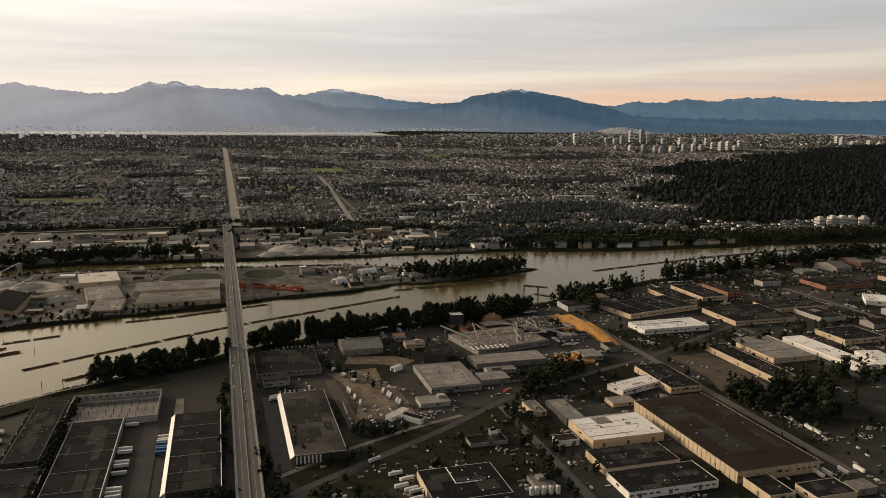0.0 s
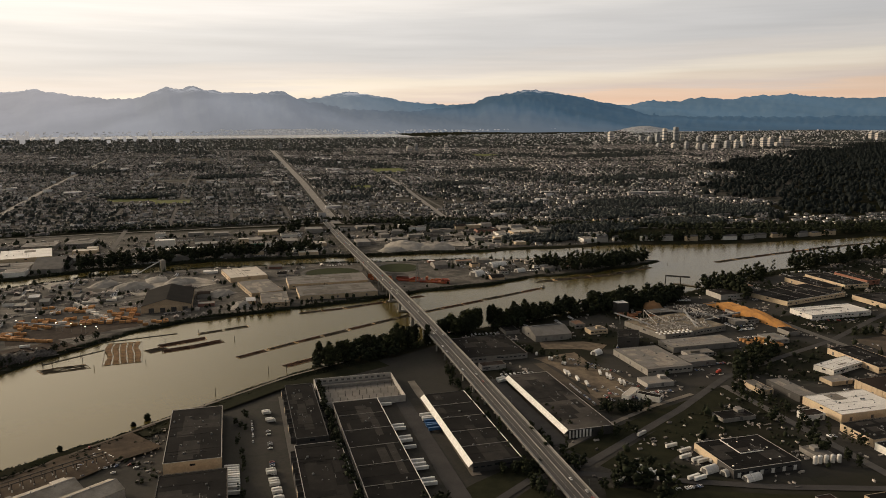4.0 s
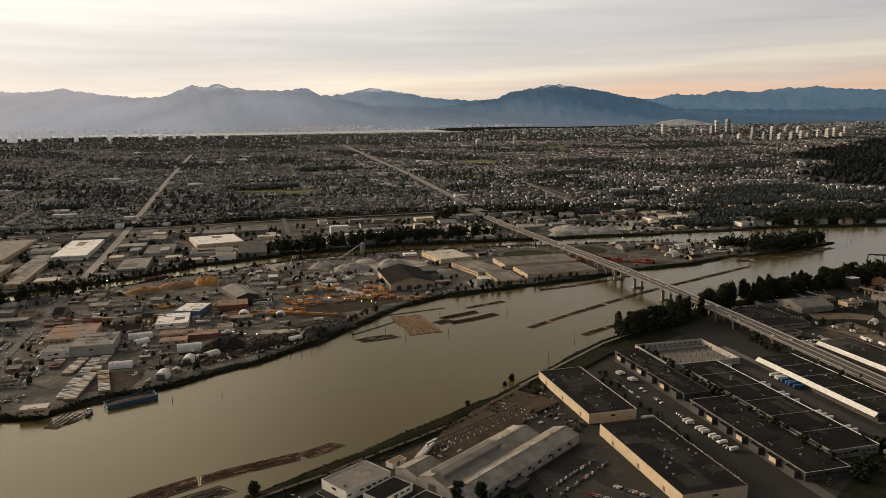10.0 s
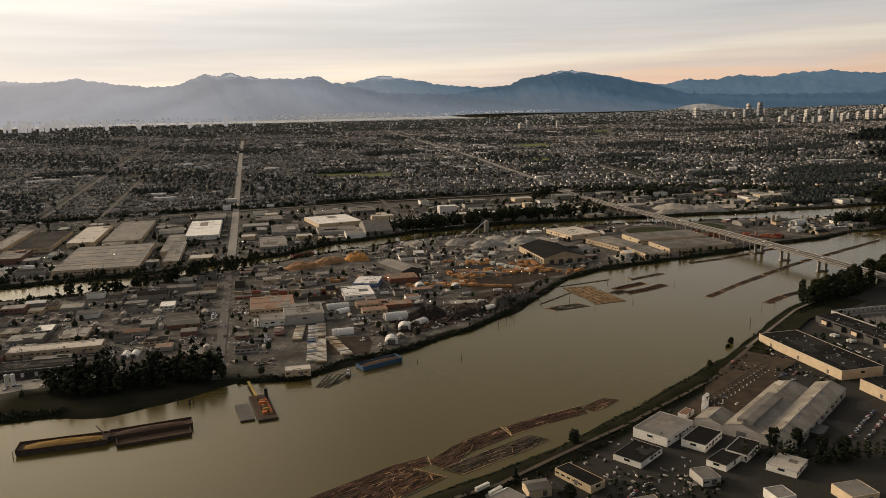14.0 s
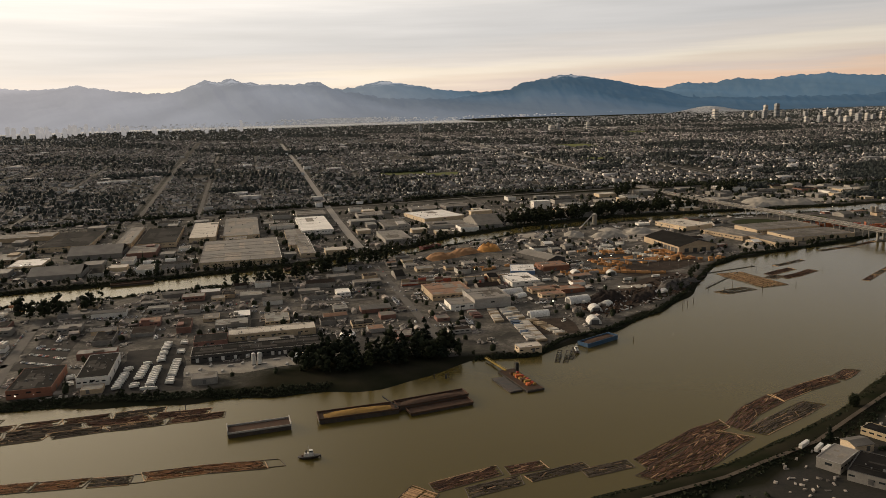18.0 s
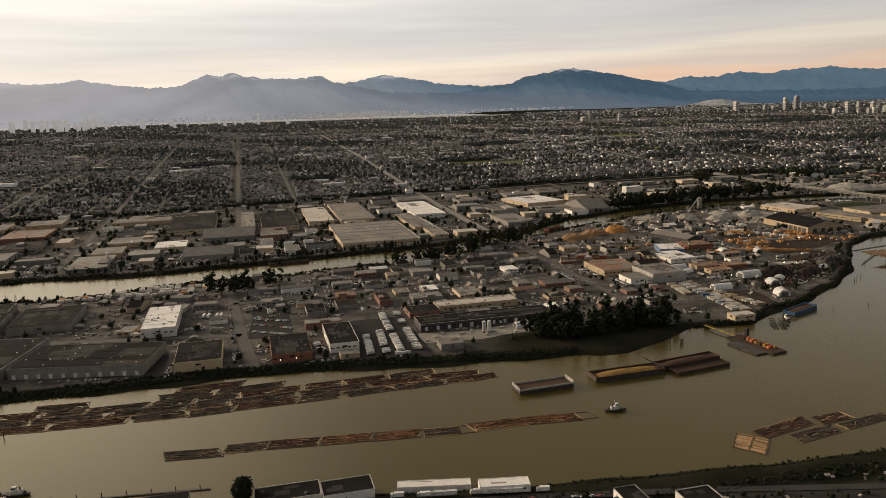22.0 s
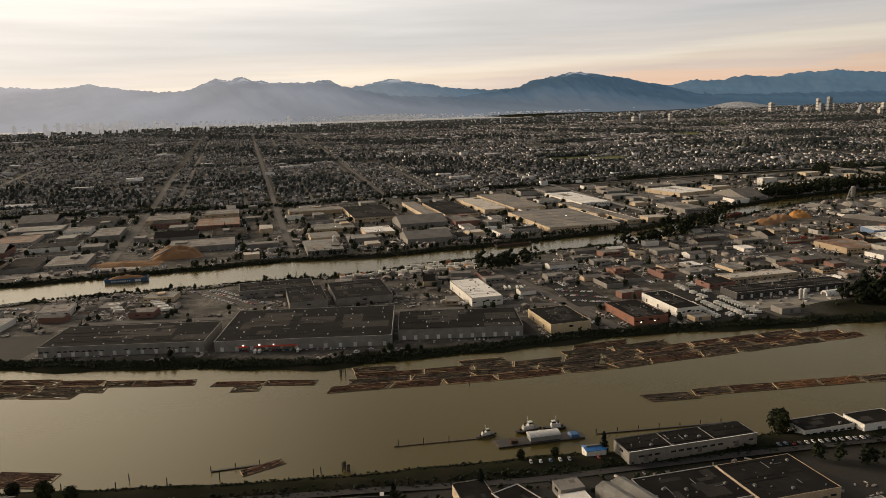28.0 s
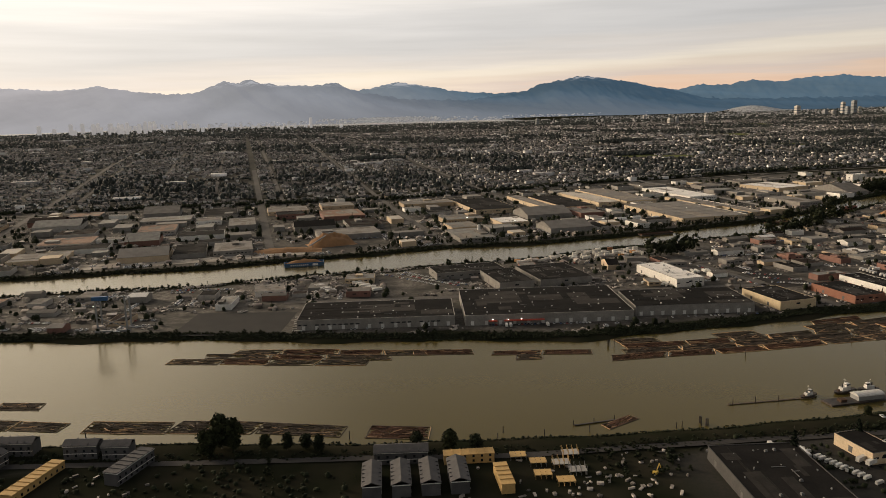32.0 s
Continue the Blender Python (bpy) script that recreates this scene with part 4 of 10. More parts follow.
    if style == "lines":
        for k in range(1, int(max(L, W) / 42) + 1):
            n = int(max(L, W) / 42) + 1
            if L >= W:
                part("fire_wall", MB().box(-a + k * L / n - 0.25, -a + k * L / n + 0.25, -c + 0.4, c - 0.4, h - 0.2, h + 0.15), WALL["grey"], b)
            else:
                part("fire_wall", MB().box(-a + 0.4, a - 0.4, -c + k * W / n - 0.25, -c + k * W / n + 0.25, h - 0.2, h + 0.15), WALL["grey"], b)
        part("parapet_edge", MB().box(a - 0.5, a + 0.12, -c, c, h + 0.02, h + 0.4) if W > L else MB().box(-a, a, -c - 0.12, -c + 0.5, h + 0.02, h + 0.4), WALL["white"], b)
    # doors along the long sides, windows on the short ones
    if not detail:
        if y < 900:
            part("loading_door", DOCK, None, b, loc=(rng.uniform(-a * 0.6, a * 0.6), -c - 0.02, 0))
        return b
    side = [(0, -c - 0.02, L, 0), (0, c + 0.02, L, 180)] if L >= W else [(-a - 0.02, 0, W, -90), (a + 0.02, 0, W, 90)]
    if style in ("bays", "sky"):
        dm = DOCKW if wall in ("dark", "brick", "grey") else DOCK
        for sx, sy, ln, g in side:
            n = int(min(12, ln / 11))
            for k in range(n):
                o = (k + 0.5) / n * ln - ln / 2
                part("dock_door", dm, None, b, loc=(sx + (o if g in (0, 180) else 0), sy + (o if g in (-90, 90) else 0), 0), ang=g)
    elif min(L, W) > 12:
        for sx, sy, ln, g in side:
            n = int(min(3, ln / 24))
            for k in range(n):
                o = (k + 0.5) / n * ln - ln / 2 + rng.uniform(-4, 4)
                part("loading_door", DOCK, None, b, loc=(sx + (o if g in (0, 180) else 0), sy + (o if g in (-90, 90) else 0), 0), ang=g)
        ends = [(-a - 0.02, 0, W, -90), (a + 0.02, 0, W, 90)] if L >= W else [(0, -c - 0.02, L, 0), (0, c + 0.02, L, 180)]
        for sx, sy, ln, g in ends:
            n = int(min(1, ln / 12))
            for k in range(n):
                o = (k + 0.5) / n * ln - ln / 2
                part("window", WINB, None, b, loc=(sx + (o if g in (0, 180) else 0), sy + (o if g in (-90, 90) else 0), h * 0.55), ang=g)
    if style == "pil":
        key = round(h, 1)
        if key not in PIL:
            PIL[key] = mesh_of("pilaster", MB().box(-0.4, 0.4, -0.35, 0.0, -1, h - 0.2), WALL["tan"])
        for sx, sy, ln, g in [(0, -c, L, 0), (-a, 0, W, -90)]:
            n = int(ln / 7)
            for k in range(n):
                o = (k + 0.5) / n * ln - ln / 2
                part("pilaster", PIL[key], None, b, loc=(sx + (o if g == 0 else 0), sy + (o if g == -90 else 0), 0), ang=g)
    return b


wa = warehouse(-31, 713, 45, 174, 0.0, 9, "dark", "dark", "lines")
warehouse(-128, 689, 48, 234, 0.0, 8, "dark", "grey", "lines")
u1 = warehouse(-182, 798, 30, 151, 0.0, 8, "dark", "dark", "plain")
u2 = warehouse(-179, 626, 42, 163, 0.0, 8, "dark", "dark", "plain")
# stepped unit fronts with a cream panel on some of them
for b, a, c, n in ((u1, 15, 75, 6), (u2, 21, 81, 7)):
    for k in range(n):
        y = -c + 6 + k * (2 * c - 6) / n
        f = part("unit_front", shell(5.0, 13.0, 7.2), WALL["dark"], b, loc=(-a - 2.4, y + 6.5, 0))
        if k % 2:
            part("cream_panel", MB().box(-2.62, -2.5, -6.4, 2.0, 2.6, 6.6), WALL["cream"], f, "cream wall panel")
        part("front_roof", MB().box(-2.2, 2.2, -6.2, 6.2, 6.3, 6.6), ROOF["dark"], f)
warehouse(-289, 760, 49, 128, 0.0, 10, "dark", "cream", "vents")
warehouse(-287, 603, 55, 137, 0.0, 11, "dark", "cream", "vents")
warehouse(-541, 637, 45, 31, 31.9, 8, "grey", "white", "plain")
warehouse(-500, 587, 30, 17, 35, 6, "dark", "white", "plain")
warehouse(-484, 556, 26, 22, 35, 5, "cream", "white", "plain")
warehouse(-582, 604, 34, 24, 33, 5, "dark", "white", "vents")
warehouse(-520, 613, 34, 20, 35, 6, "dark", "white", "plain")
warehouse(-642, 580, 36, 15, -67.1, 6, "dark", "yellow", "plain")
warehouse(-710, 557, 31, 17, 27.1, 8, "grey", "grey", "plain")
warehouse(-689, 522, 58, 38, -54.8, 8, "dark", "grey", "vents")
wb = warehouse(80, 751, 48, 165, 0.0, 9, "two", "dark", "plain")
warehouse(73, 958, 78, 88, 0.0, 7, "dark", "grey", "plain")
warehouse(267, 934, 40, 28, 61.8, 15, "dark", "dark", "plain")
warehouse(255, 853, 61, 86, 0.0, 8, "grey", "grey", "plain")
warehouse(176, 1003, 54, 52, 0.0, 8, "grey", "grey", "gable")
warehouse(371, 986, 114, 86, 11.4, 8, "mill", "grey", "mill")
warehouse(352, 900, 97, 38, 0.0, 7, "grey", "grey", "plain")
wd = warehouse(191, 583, 68, 58, 0.0, 8, "dark", "dark", "sky")
warehouse(376, 656, 78, 55, 0.0, 9, "white", "cream", "vents")
warehouse(347, 714, 21, 55, 0.0, 8, "grey", "dark", "plain")
warehouse(471, 619, 88, 176, 0.0, 11, "brown", "cream", "pil")
warehouse(467, 771, 70, 26, 16.2, 7, "white", "white", "plain")
warehouse(515, 782, 41, 83, 0.0, 8, "dark", "cream", "plain")
warehouse(359, 593, 75, 41, 0.0, 8, "dark", "cream", "plain")
warehouse(363, 549, 87, 40, 0.0, 7, "dark", "white", "vents")
warehouse(652, 809, 31, 138, 0.0, 8, "dark", "cream", "plain")
warehouse(786, 817, 32, 137, 0.0, 8, "white", "white", "plain")
warehouse(813, 1018, 111, 87, 0.0, 8, "dark", "cream", "plain")
warehouse(649, 990, 110, 48, 0.0, 8, "white", "white", "plain")
warehouse(683, 1104, 145, 78, 11.8, 8, "dark", "cream", "lines")
warehouse(768, 1166, 40, 97, 0.0, 8, "dark", "cream", "plain")
warehouse(830, 1177, 52, 100, 0.0, 8, "dark", "cream", "plain")
warehouse(882, 1183, 28, 80, 0.0, 9, "dark", "orange", "plain")
warehouse(925, 1053, 112, 49, 0.0, 8, "dark", "cream", "plain")
warehouse(1142, 1182, 112, 69, 0.0, 8, "dark", "orange", "plain")
warehouse(1104, 1047, 57, 42, 51.3, 8, "white", "white", "plain")
warehouse(882, 879, 71, 59, 0.0, 8, "dark", "cream", "plain")
warehouse(829, 769, 67, 33, 78.1, 8, "white", "white", "plain")
warehouse(442, 509, 25, 35, 0.0, 8, "dark", "cream", "plain")
warehouse(486, 492, 41, 26, 0.0, 8, "dark", "cream", "plain")
warehouse(-847, 1153, 59, 69, 0.0, 9, "rust", "tan", "plain")
warehouse(-809, 1088, 50, 59, 0.0, 13, "grey", "conc", "plain")
warehouse(-849, 1079, 33, 35, 0.0, 8, "grey", "white", "plain")
warehouse(-700, 1243, 48, 38, 71.8, 9, "white", "blue", "plain")
warehouse(-643, 1259, 45, 37, 0.0, 8, "rust", "rust", "plain")
warehouse(-633, 1334, 84, 36, -72.0, 8, "grey", "dark", "gable")
ls = warehouse(-353, 1356, 122, 76, 90.0, 11, "dark", "tan", "gable", detail=False)
# solid dark panels imitate the shade inside the shed's open bays
for k in range(7):
    part("bay_opening", MB().box(-56 + k * 11.6, -47 + k * 11.6, 38.02, 38.4, 0.3, 8.0), WALL["dark"], ls, "dark panel for the shade inside an open bay")
for k in range(4):
    part("bay_opening", MB().box(-61.4, -61.02, -32 + k * 17, -24 + k * 17, 0.3, 7.5), WALL["dark"], ls, "dark panel for the shade inside an open bay")
warehouse(-829, 874, 26, 15, 0.0, 7, "cream", "cream", "plain")
warehouse(-1273, 946, 30, 77, 0.0, 10, "dark", "white", "plain")
warehouse(-1104, 966, 158, 33, 0.0, 8, "dark", "dark", "bays")
warehouse(-1095, 1030, 101, 27, 0.0, 8, "cream", "cream", "plain")
warehouse(-1165, 1020, 37, 31, 0.0, 7, "dark", "brick", "plain")
warehouse(-1466, 1077, 38, 99, 0.0, 11, "white", "white", "vents")
warehouse(-1523, 951, 128, 72, -12.5, 11, "dark", "grey", "sky")
warehouse(-1417, 931, 45, 66, 0.0, 10, "dark", "yellow", "plain")
warehouse(-1327, 928, 40, 68, 0.0, 9, "dark", "orange", "plain")
wc = warehouse(-1676, 992, 176, 116, -12.5, 11, "dark", "grey", "sky")
warehouse(-1856, 1013, 163, 73, -12.5, 11, "dark", "grey", "sky")
warehouse(-1964, 1179, 37, 39, 0.0, 7, "grey", "white", "plain")
warehouse(-1703, 1193, 94, 46, 0.0, 10, "dark", "grey", "plain")
warehouse(-1670, 1125, 45, 81, 0.0, 11, "dark", "grey", "plain")
warehouse(-1602, 1136, 70, 91, 0.0, 9, "dark", "grey", "plain")
warehouse(-1457, 621, 96, 22, 0.0, 8, "dark", "grey", "lines")
warehouse(-1491, 561, 57, 39, 0.0, 8, "dark", "grey", "vents")
warehouse(-1436, 556, 53, 46, 0.0, 9, "dark", "tan", "plain")
warehouse(-1528, 560, 44, 23, -76.6, 8, "saw", "grey", "saw")
warehouse(-1593, 582, 23, 20, -70.6, 8, "dark", "white", "lines")
warehouse(-1557, 589, 16, 13, 0.0, 7, "grey", "grey", "plain")
warehouse(-1559, 573, 17, 14, 0.0, 6, "white", "white", "plain")
warehouse(-1615, 593, 20, 32, 0.0, 8, "dark", "cream", "plain")
warehouse(-1141, 534, 15, 46, 0.0, 8, "dark", "white", "bays")
warehouse(-1102, 532, 23, 21, 0.0, 8, "dark", "white", "plain")
warehouse(-1310, 614, 33, 20, 0.0, 8, "dark", "white", "plain")
warehouse(-1348, 622, 42, 20, 0.0, 7, "dark", "white", "plain")
warehouse(-1253, 609, 49, 9, -12.3, 6, "white", "white", "plain")
warehouse(-1211, 588, 33, 11, -10.6, 6, "white", "white", "plain")
warehouse(-1698, 562, 96, 55, 77.7, 9, "dark", "dark", "vents")
warehouse(-974, 1863, 69, 218, 0.0, 9, "white", "white", "plain")
warehouse(-688, 1885, 123, 102, -78.5, 9, "white", "cream", "plain")
warehouse(-1132, 1587, 139, 229, 0.0, 10, "grey", "cream", "lines")
warehouse(-1210, 1862, 53, 223, 0.0, 9, "cream", "cream", "plain")
warehouse(-1132, 1889, 74, 275, 0.0, 8, "grey", "cream", "plain")
warehouse(-1360, 1850, 29, 231, 0.0, 9, "grey", "cream", "plain")
warehouse(-1296, 1825, 74, 214, 0.0, 9, "dark", "cream", "plain")
warehouse(-1023, 1705, 39, 200, 0.0, 8, "grey", "cream", "lines")
warehouse(-1014, 1604, 27, 197, 0.0, 8, "grey", "cream", "lines")
warehouse(-1472, 1848, 94, 200, 0.0, 9, "dark", "cream", "plain")
warehouse(-80, 1442, 145, 73, 0.0, 9, "conc", "cream", "plain")
warehouse(-74, 1353, 134, 77, 0.0, 8, "conc", "cream", "plain")
warehouse(-228, 1547, 93, 70, -79.3, 9, "cream", "cream", "plain")
warehouse(-203, 1416, 108, 56, -78.2, 8, "conc", "tan", "plain")
warehouse(-183, 1320, 45, 81, 0.0, 8, "conc", "tan", "plain")
warehouse(-1497, 1600, 55, 69, 0.0, 9, "white", "cream", "plain")

# the steel works' shed: three ridged bays side by side, the western one short
sw = thing("steel_shed", -462, 575, zl(-440, 610), 34.9, "long three-ridged grey sheet-roofed steel shed with pale walls", "shed")
claim(-423, 641, 76, 42, 34.9)
SHED_R = mat("weathered_sheet_roof", (0.27, 0.24, 0.195), 0.7, second=(0.14, 0.115, 0.085), big=13, small=1.3, mixing=0.85, spec=0.3)
for y0, y1, x1, h, top in ((0.0, 27.0, 149.0, 8.0, 12.4), (27.0, 57.0, 128.0, 8.0, 12.6), (57.0, 82.0, 30.0, 7.0, 10.8)):
    ym = (y0 + y1) / 2
    part("wall", MB().box(0, x1, y0 + 0.2, y0 + 0.6, -1, h).box(0, x1, y1 - 0.6, y1 - 0.2, -1, h).box(0, 0.4, y0 + 0.6, y1 - 0.6, -1, h).box(x1 - 0.4, x1, y0 + 0.6, y1 - 0.6, -1, h), WALL["conc"], sw)
    part("gable_wall", MB().quad((0.1, y0 + 0.3, h), (0.1, y1 - 0.3, h), (0.1, ym, top)).quad((x1 - 0.1, y0 + 0.3, h), (x1 - 0.1, ym, top), (x1 - 0.1, y1 - 0.3, h)), WALL["conc"], sw)
    part("roof", MB().gable(0, x1, y0 + 0.25, y1 - 0.25, h, top, 0.2), SHED_R, sw)
    part("ridge_cap", MB().box(0, x1, ym - 0.4, ym + 0.4, top + 0.3, top + 0.55), METAL_M, sw)
    for k in range(int(x1 / 17)):
        part("roof_vent", MB().cyl(9 + k * 17, ym + (1.8 if k % 2 else -2.4), top - 1.2, top + 0.8, 0.5, 0.4, 8).cyl(9 + k * 17, ym + (1.8 if k % 2 else -2.4), top + 0.8, top + 1.2, 0.8, 0.2, 8), METAL_M, sw)
part("clerestory", MB().box(6, 80, 35, 48, 10.4, 13.6), WALL["grey"], sw)
part("clerestory_roof", MB().gable(6, 80, 35, 48, 13.6, 14.4, 0.4), ROOF["conc"], sw, "raised darker roof over the middle bay")
part("roof_hatch", MB().box(112, 124, 44, 53, 9.4, 11.4), ROOF["cream"], sw, "pale flat-topped roof box")
for k in range(9):
    part("window", WINB, None, sw, loc=(12 + k * 15, 0.1, 4.6))
for k in range(5):
    part("loading_door", DOCK, None, sw, loc=(20 + k * 29, 0.12, 0))
part("lean_to", MB().box(38, 58, -9, 0.1, -1, 4.2).box(37.5, 58.5, -9.5, 0.1, 4.2, 4.6), WALL["dark"], sw, "dark lean-to office")
part("end_door", MB().box(-0.14, 0.1, 9, 17, 0, 6).box(-0.14, 0.1, 38, 46, 0, 6), DOOR_M, sw)
warehouse(-504, 663, 16, 8, 35, 4.5, "rust", "white", "plain", "store_shed", False)

# ---- log booms and rafts ----
BOOM_GROUP = "log booms on the river"
def boom(pts, W, kind="wet", cross=False, fill=0.92, empty=False, slant=None, seed=None):
    """A floating boom of logs along a bent centreline, held by boom sticks end to end round its edge."""
    rng = random.Random(int(pts[0][0] * 7 + pts[0][1] * 3) if seed is None else seed)
    m = {"wet": LOG_M, "fresh": LOGN_M, "grey": LOGG_M, "rust": LOGR_M}[kind]
    word = {"wet": "wet dark brown", "fresh": "fresh yellow-brown", "grey": "weathered grey-brown", "rust": "bright orange-brown"}[kind]
    P = np.array(pts, float)
    q = np.concatenate([[0], np.cumsum(np.hypot(*np.diff(P, axis=0).T))])
    L = float(q[-1])
    ox, oy = P.mean(0)
    slant = rng.uniform(-0.5, 0.5) if slant is None else slant
    ph, am = rng.uniform(0, 6), rng.uniform(0.04, 0.13)

    def at(s, u, z):
        """A place s metres along and u (-1 to 1) across, in the boom's own metres."""
        s2 = min(max(s + slant * u * W / 2, -0.2 * L), 1.2 * L)
        x, y = np.interp(s2, q, P[:, 0]), np.interp(s2, q, P[:, 1])
        i = min(max(int(np.searchsorted(q, s2)) - 1, 0), len(P) - 2)
        d = (P[i + 1] - P[i]) / max(q[i + 1] - q[i], 1e-6)
        over = s2 if s2 < 0 else max(s2 - L, 0)
        w = W / 2 * (1 + am * math.sin(s2 / 11.0 + ph) * (1 if u > 0 else -0.7))
        return (float(x + d[0] * over - d[1] * u * w - ox), float(y + d[1] * over + d[0] * u * w - oy), z)

    b = thing("log_boom", ox, oy, 0, 0, f"floating boom of {word} logs held by boom sticks" if not empty else "empty floating frame of boom sticks", "log boom", BOOM_GROUP)
    n = max(1, round(L / 48))
    for u in (-1.0, 1.0):
        for k in range(n):
            part("boom_stick", MB().rod(at(k * L / n + 0.4, u, 0.15), at((k + 1) * L / n - 0.4, u, 0.15), 0.36, 6), LOGN_M if rng.random() < 0.25 else LOGG_M, b)
    for s in (0.0, L):
        part("boom_stick", MB().rod(at(s, -1, 0.2), at(s, 1, 0.2), 0.36, 6), LOGN_M if rng.random() < 0.4 else LOGG_M, b)
    if empty:
        return b
    mb = MB()
    pale = MB() if oy < 960 else mb
    if cross:
        for k in range(int(L / 1.0)):
            s = (k + 0.5) * 1.0
            c = max(1, int(W / 9))
            for j in range(c):
                u0 = -0.95 + j * 1.9 / c
                if rng.random() < 0.9:
                    e = rng.uniform(-0.5, 0.5)
                    mb.rod(at(s, u0 + rng.uniform(0, 0.08), rng.uniform(0.1, 0.7)), at(s + e, u0 + 1.9 / c - rng.uniform(0.03, 0.12), rng.uniform(0.1, 0.7)), rng.uniform(0.3, 0.5), 5)
    else:
        lanes = max(4, int(W / 0.66))
        for j in range(lanes):
            u = -0.96 + 1.92 * (j + 0.5) / lanes
            s = rng.uniform(0.0, 4.5)
            end = L - rng.uniform(0.1, 5.0)
            while s < end - 1.5:
                ln = min(rng.uniform(4, 14), end - s)
                # thin places where open water shows between the logs
                open_w = noise.noise((s / 14.0 + ph * 5, u * 1.7, ph)) > 0.55 * fill - 0.08
                if rng.random() < fill and not (open_w and fill < 0.9):
                    e = rng.gauss(0, 0.03 + 0.5 / W)
                    (pale if rng.random() < 0.06 else mb).rod(at(s, max(-0.97, min(0.97, u - e)), rng.uniform(0.0, 0.4)), at(s + ln, max(-0.97, min(0.97, u + e)), rng.uniform(0.0, 0.4)), rng.uniform(0.22, 0.46), 5)
                s += ln + rng.uniform(0.1, 1.6)
        for k in range(int(L * W / 190)):
            s, u, e = rng.uniform(4, max(5, L - 5)), rng.uniform(-0.8, 0.8), rng.uniform(-0.35, 0.35)
            (pale if k % 3 == 0 else mb).rod(at(s - 3, max(-0.95, u - e), 0.6), at(s + 3.5, min(0.95, u + e), 0.75), rng.uniform(0.25, 0.4), 5)
    o = part("log_layer", mb, m, b)
    o["kind"] = "stuff"
    if not cross and pale is not mb:
        o = part("pale_log_layer", pale, LOGN_M, b, "freshly peeled pale logs among the darker ones")
        o["kind"] = "stuff"
    return b


def raft(x, y, L, W, ang, kind="wet", cross=False, fill=0.92, empty=False):
    a, g = radians(ang), RNG.uniform(-0.02, 0.02) * L
    c, s = math.cos(a), math.sin(a)
    return boom([(x + c * u * L / 2 - s * v * g, y + s * u * L / 2 + c * v * g) for u, v in ((-1, 0), (-0.4, 1), (0.4, 0.8), (1, 0))], W, kind, cross, fill, empty, RNG.uniform(-0.35, 0.35) if not cross else 0.1, RNG.randrange(9999))


def chain(pts, W, sec, gap, kinds, fill=0.92):
    """A tow of booms end to end along a line."""
    P = np.array(pts, float)
    q = np.concatenate([[0], np.cumsum(np.hypot(*np.diff(P, axis=0).T))])
    n = max(1, round(q[-1] / sec))
    for k in range(n):
        ss = np.linspace(k * q[-1] / n + gap * 0.3, (k + 1) * q[-1] / n - gap * 0.3, 5)
        w = RNG.uniform(-0.12, 0.12) * W
        boom([(float(np.interp(v, q, P[:, 0])) + w, float(np.interp(v, q, P[:, 1])) + w) for v in ss], W * RNG.uniform(0.85, 1.1), RNG.choice(kinds), False, fill, False, RNG.uniform(-0.25, 0.25))


chain([(-248, 1028), (-150, 1087), (16, 1178), (290, 1298)], 10, 46, 4, ["grey", "wet", "grey"])
chain([(-192, 974), (-136, 1004), (-100, 1015)], 11, 48, 2, ["wet", "grey"])
chain([(-150, 1238), (-75, 1252), (-5, 1275), (70, 1300)], 11, 38, 3, ["grey", "wet"])
chain([(300, 1352), (361, 1358), (480, 1378), (588, 1422)], 16, 45, 4, ["grey"], 0.6)
chain([(749, 1430), (875, 1464), (1099, 1516), (1411, 1562)], 13, 60, 5, ["grey", "wet"])
chain([(-300, 1160), (-262, 1172), (-230, 1182)], 10, 32, 2, ["grey"], 0.6)
raft(-393, 1092, 98, 46, 97, "fresh", cross=True)
raft(-320, 1122, 66, 15, 21, "wet")
raft(-305, 1098, 84, 16, 21, "wet")
raft(-352, 1094, 26, 18, 30, "grey")
raft(-456, 1040, 54, 20, 12, "grey", fill=0.45)
boom([(-845, 578), (-812, 592), (-780, 611), (-745, 630)], 30, "wet", slant=-0.3)
boom([(-842, 604), (-806, 622), (-772, 640), (-740, 650)], 15, "wet")
boom([(-738, 640), (-712, 660), (-690, 672), (-664, 684)], 19, "wet")
boom([(-662, 684), (-634, 694), (-606, 702), (-580, 708)], 16, "wet")
boom([(-578, 707), (-560, 714), (-546, 724)], 14, "wet")
boom([(-728, 626), (-700, 640), (-668, 650), (-640, 664)], 18, "grey")
raft(-1013, 604, 26, 24, 45, "fresh", cross=True)
raft(-972, 620, 56, 15, 12, "wet")
raft(-956, 604, 44, 14, 10, "grey")
raft(-925, 624, 30, 14, 4, "wet")
raft(-905, 611, 50, 11, 8, "grey")
raft(-868, 605, 40, 13, 6, "grey")
for x0, x1, yy, kd in ((-1433, -1392, 716, "grey"), (-1390, -1358, 716, "grey"), (-1357, -1319, 712, "wet"), (-1318, -1279, 707, "rust"), (-1278, -1241, 702, "rust"), (-1239, -1210, 697, "grey")):
    raft((x0 + x1) / 2, yy - 2, x1 - x0 + 0.5, 15, -7, kd)
raft(-1204, 694, 11, 14, -6, empty=True)
raft(-1157, 692, 90, 15, -4, "rust")
raft(-1106, 689, 12, 13, -4, empty=True)
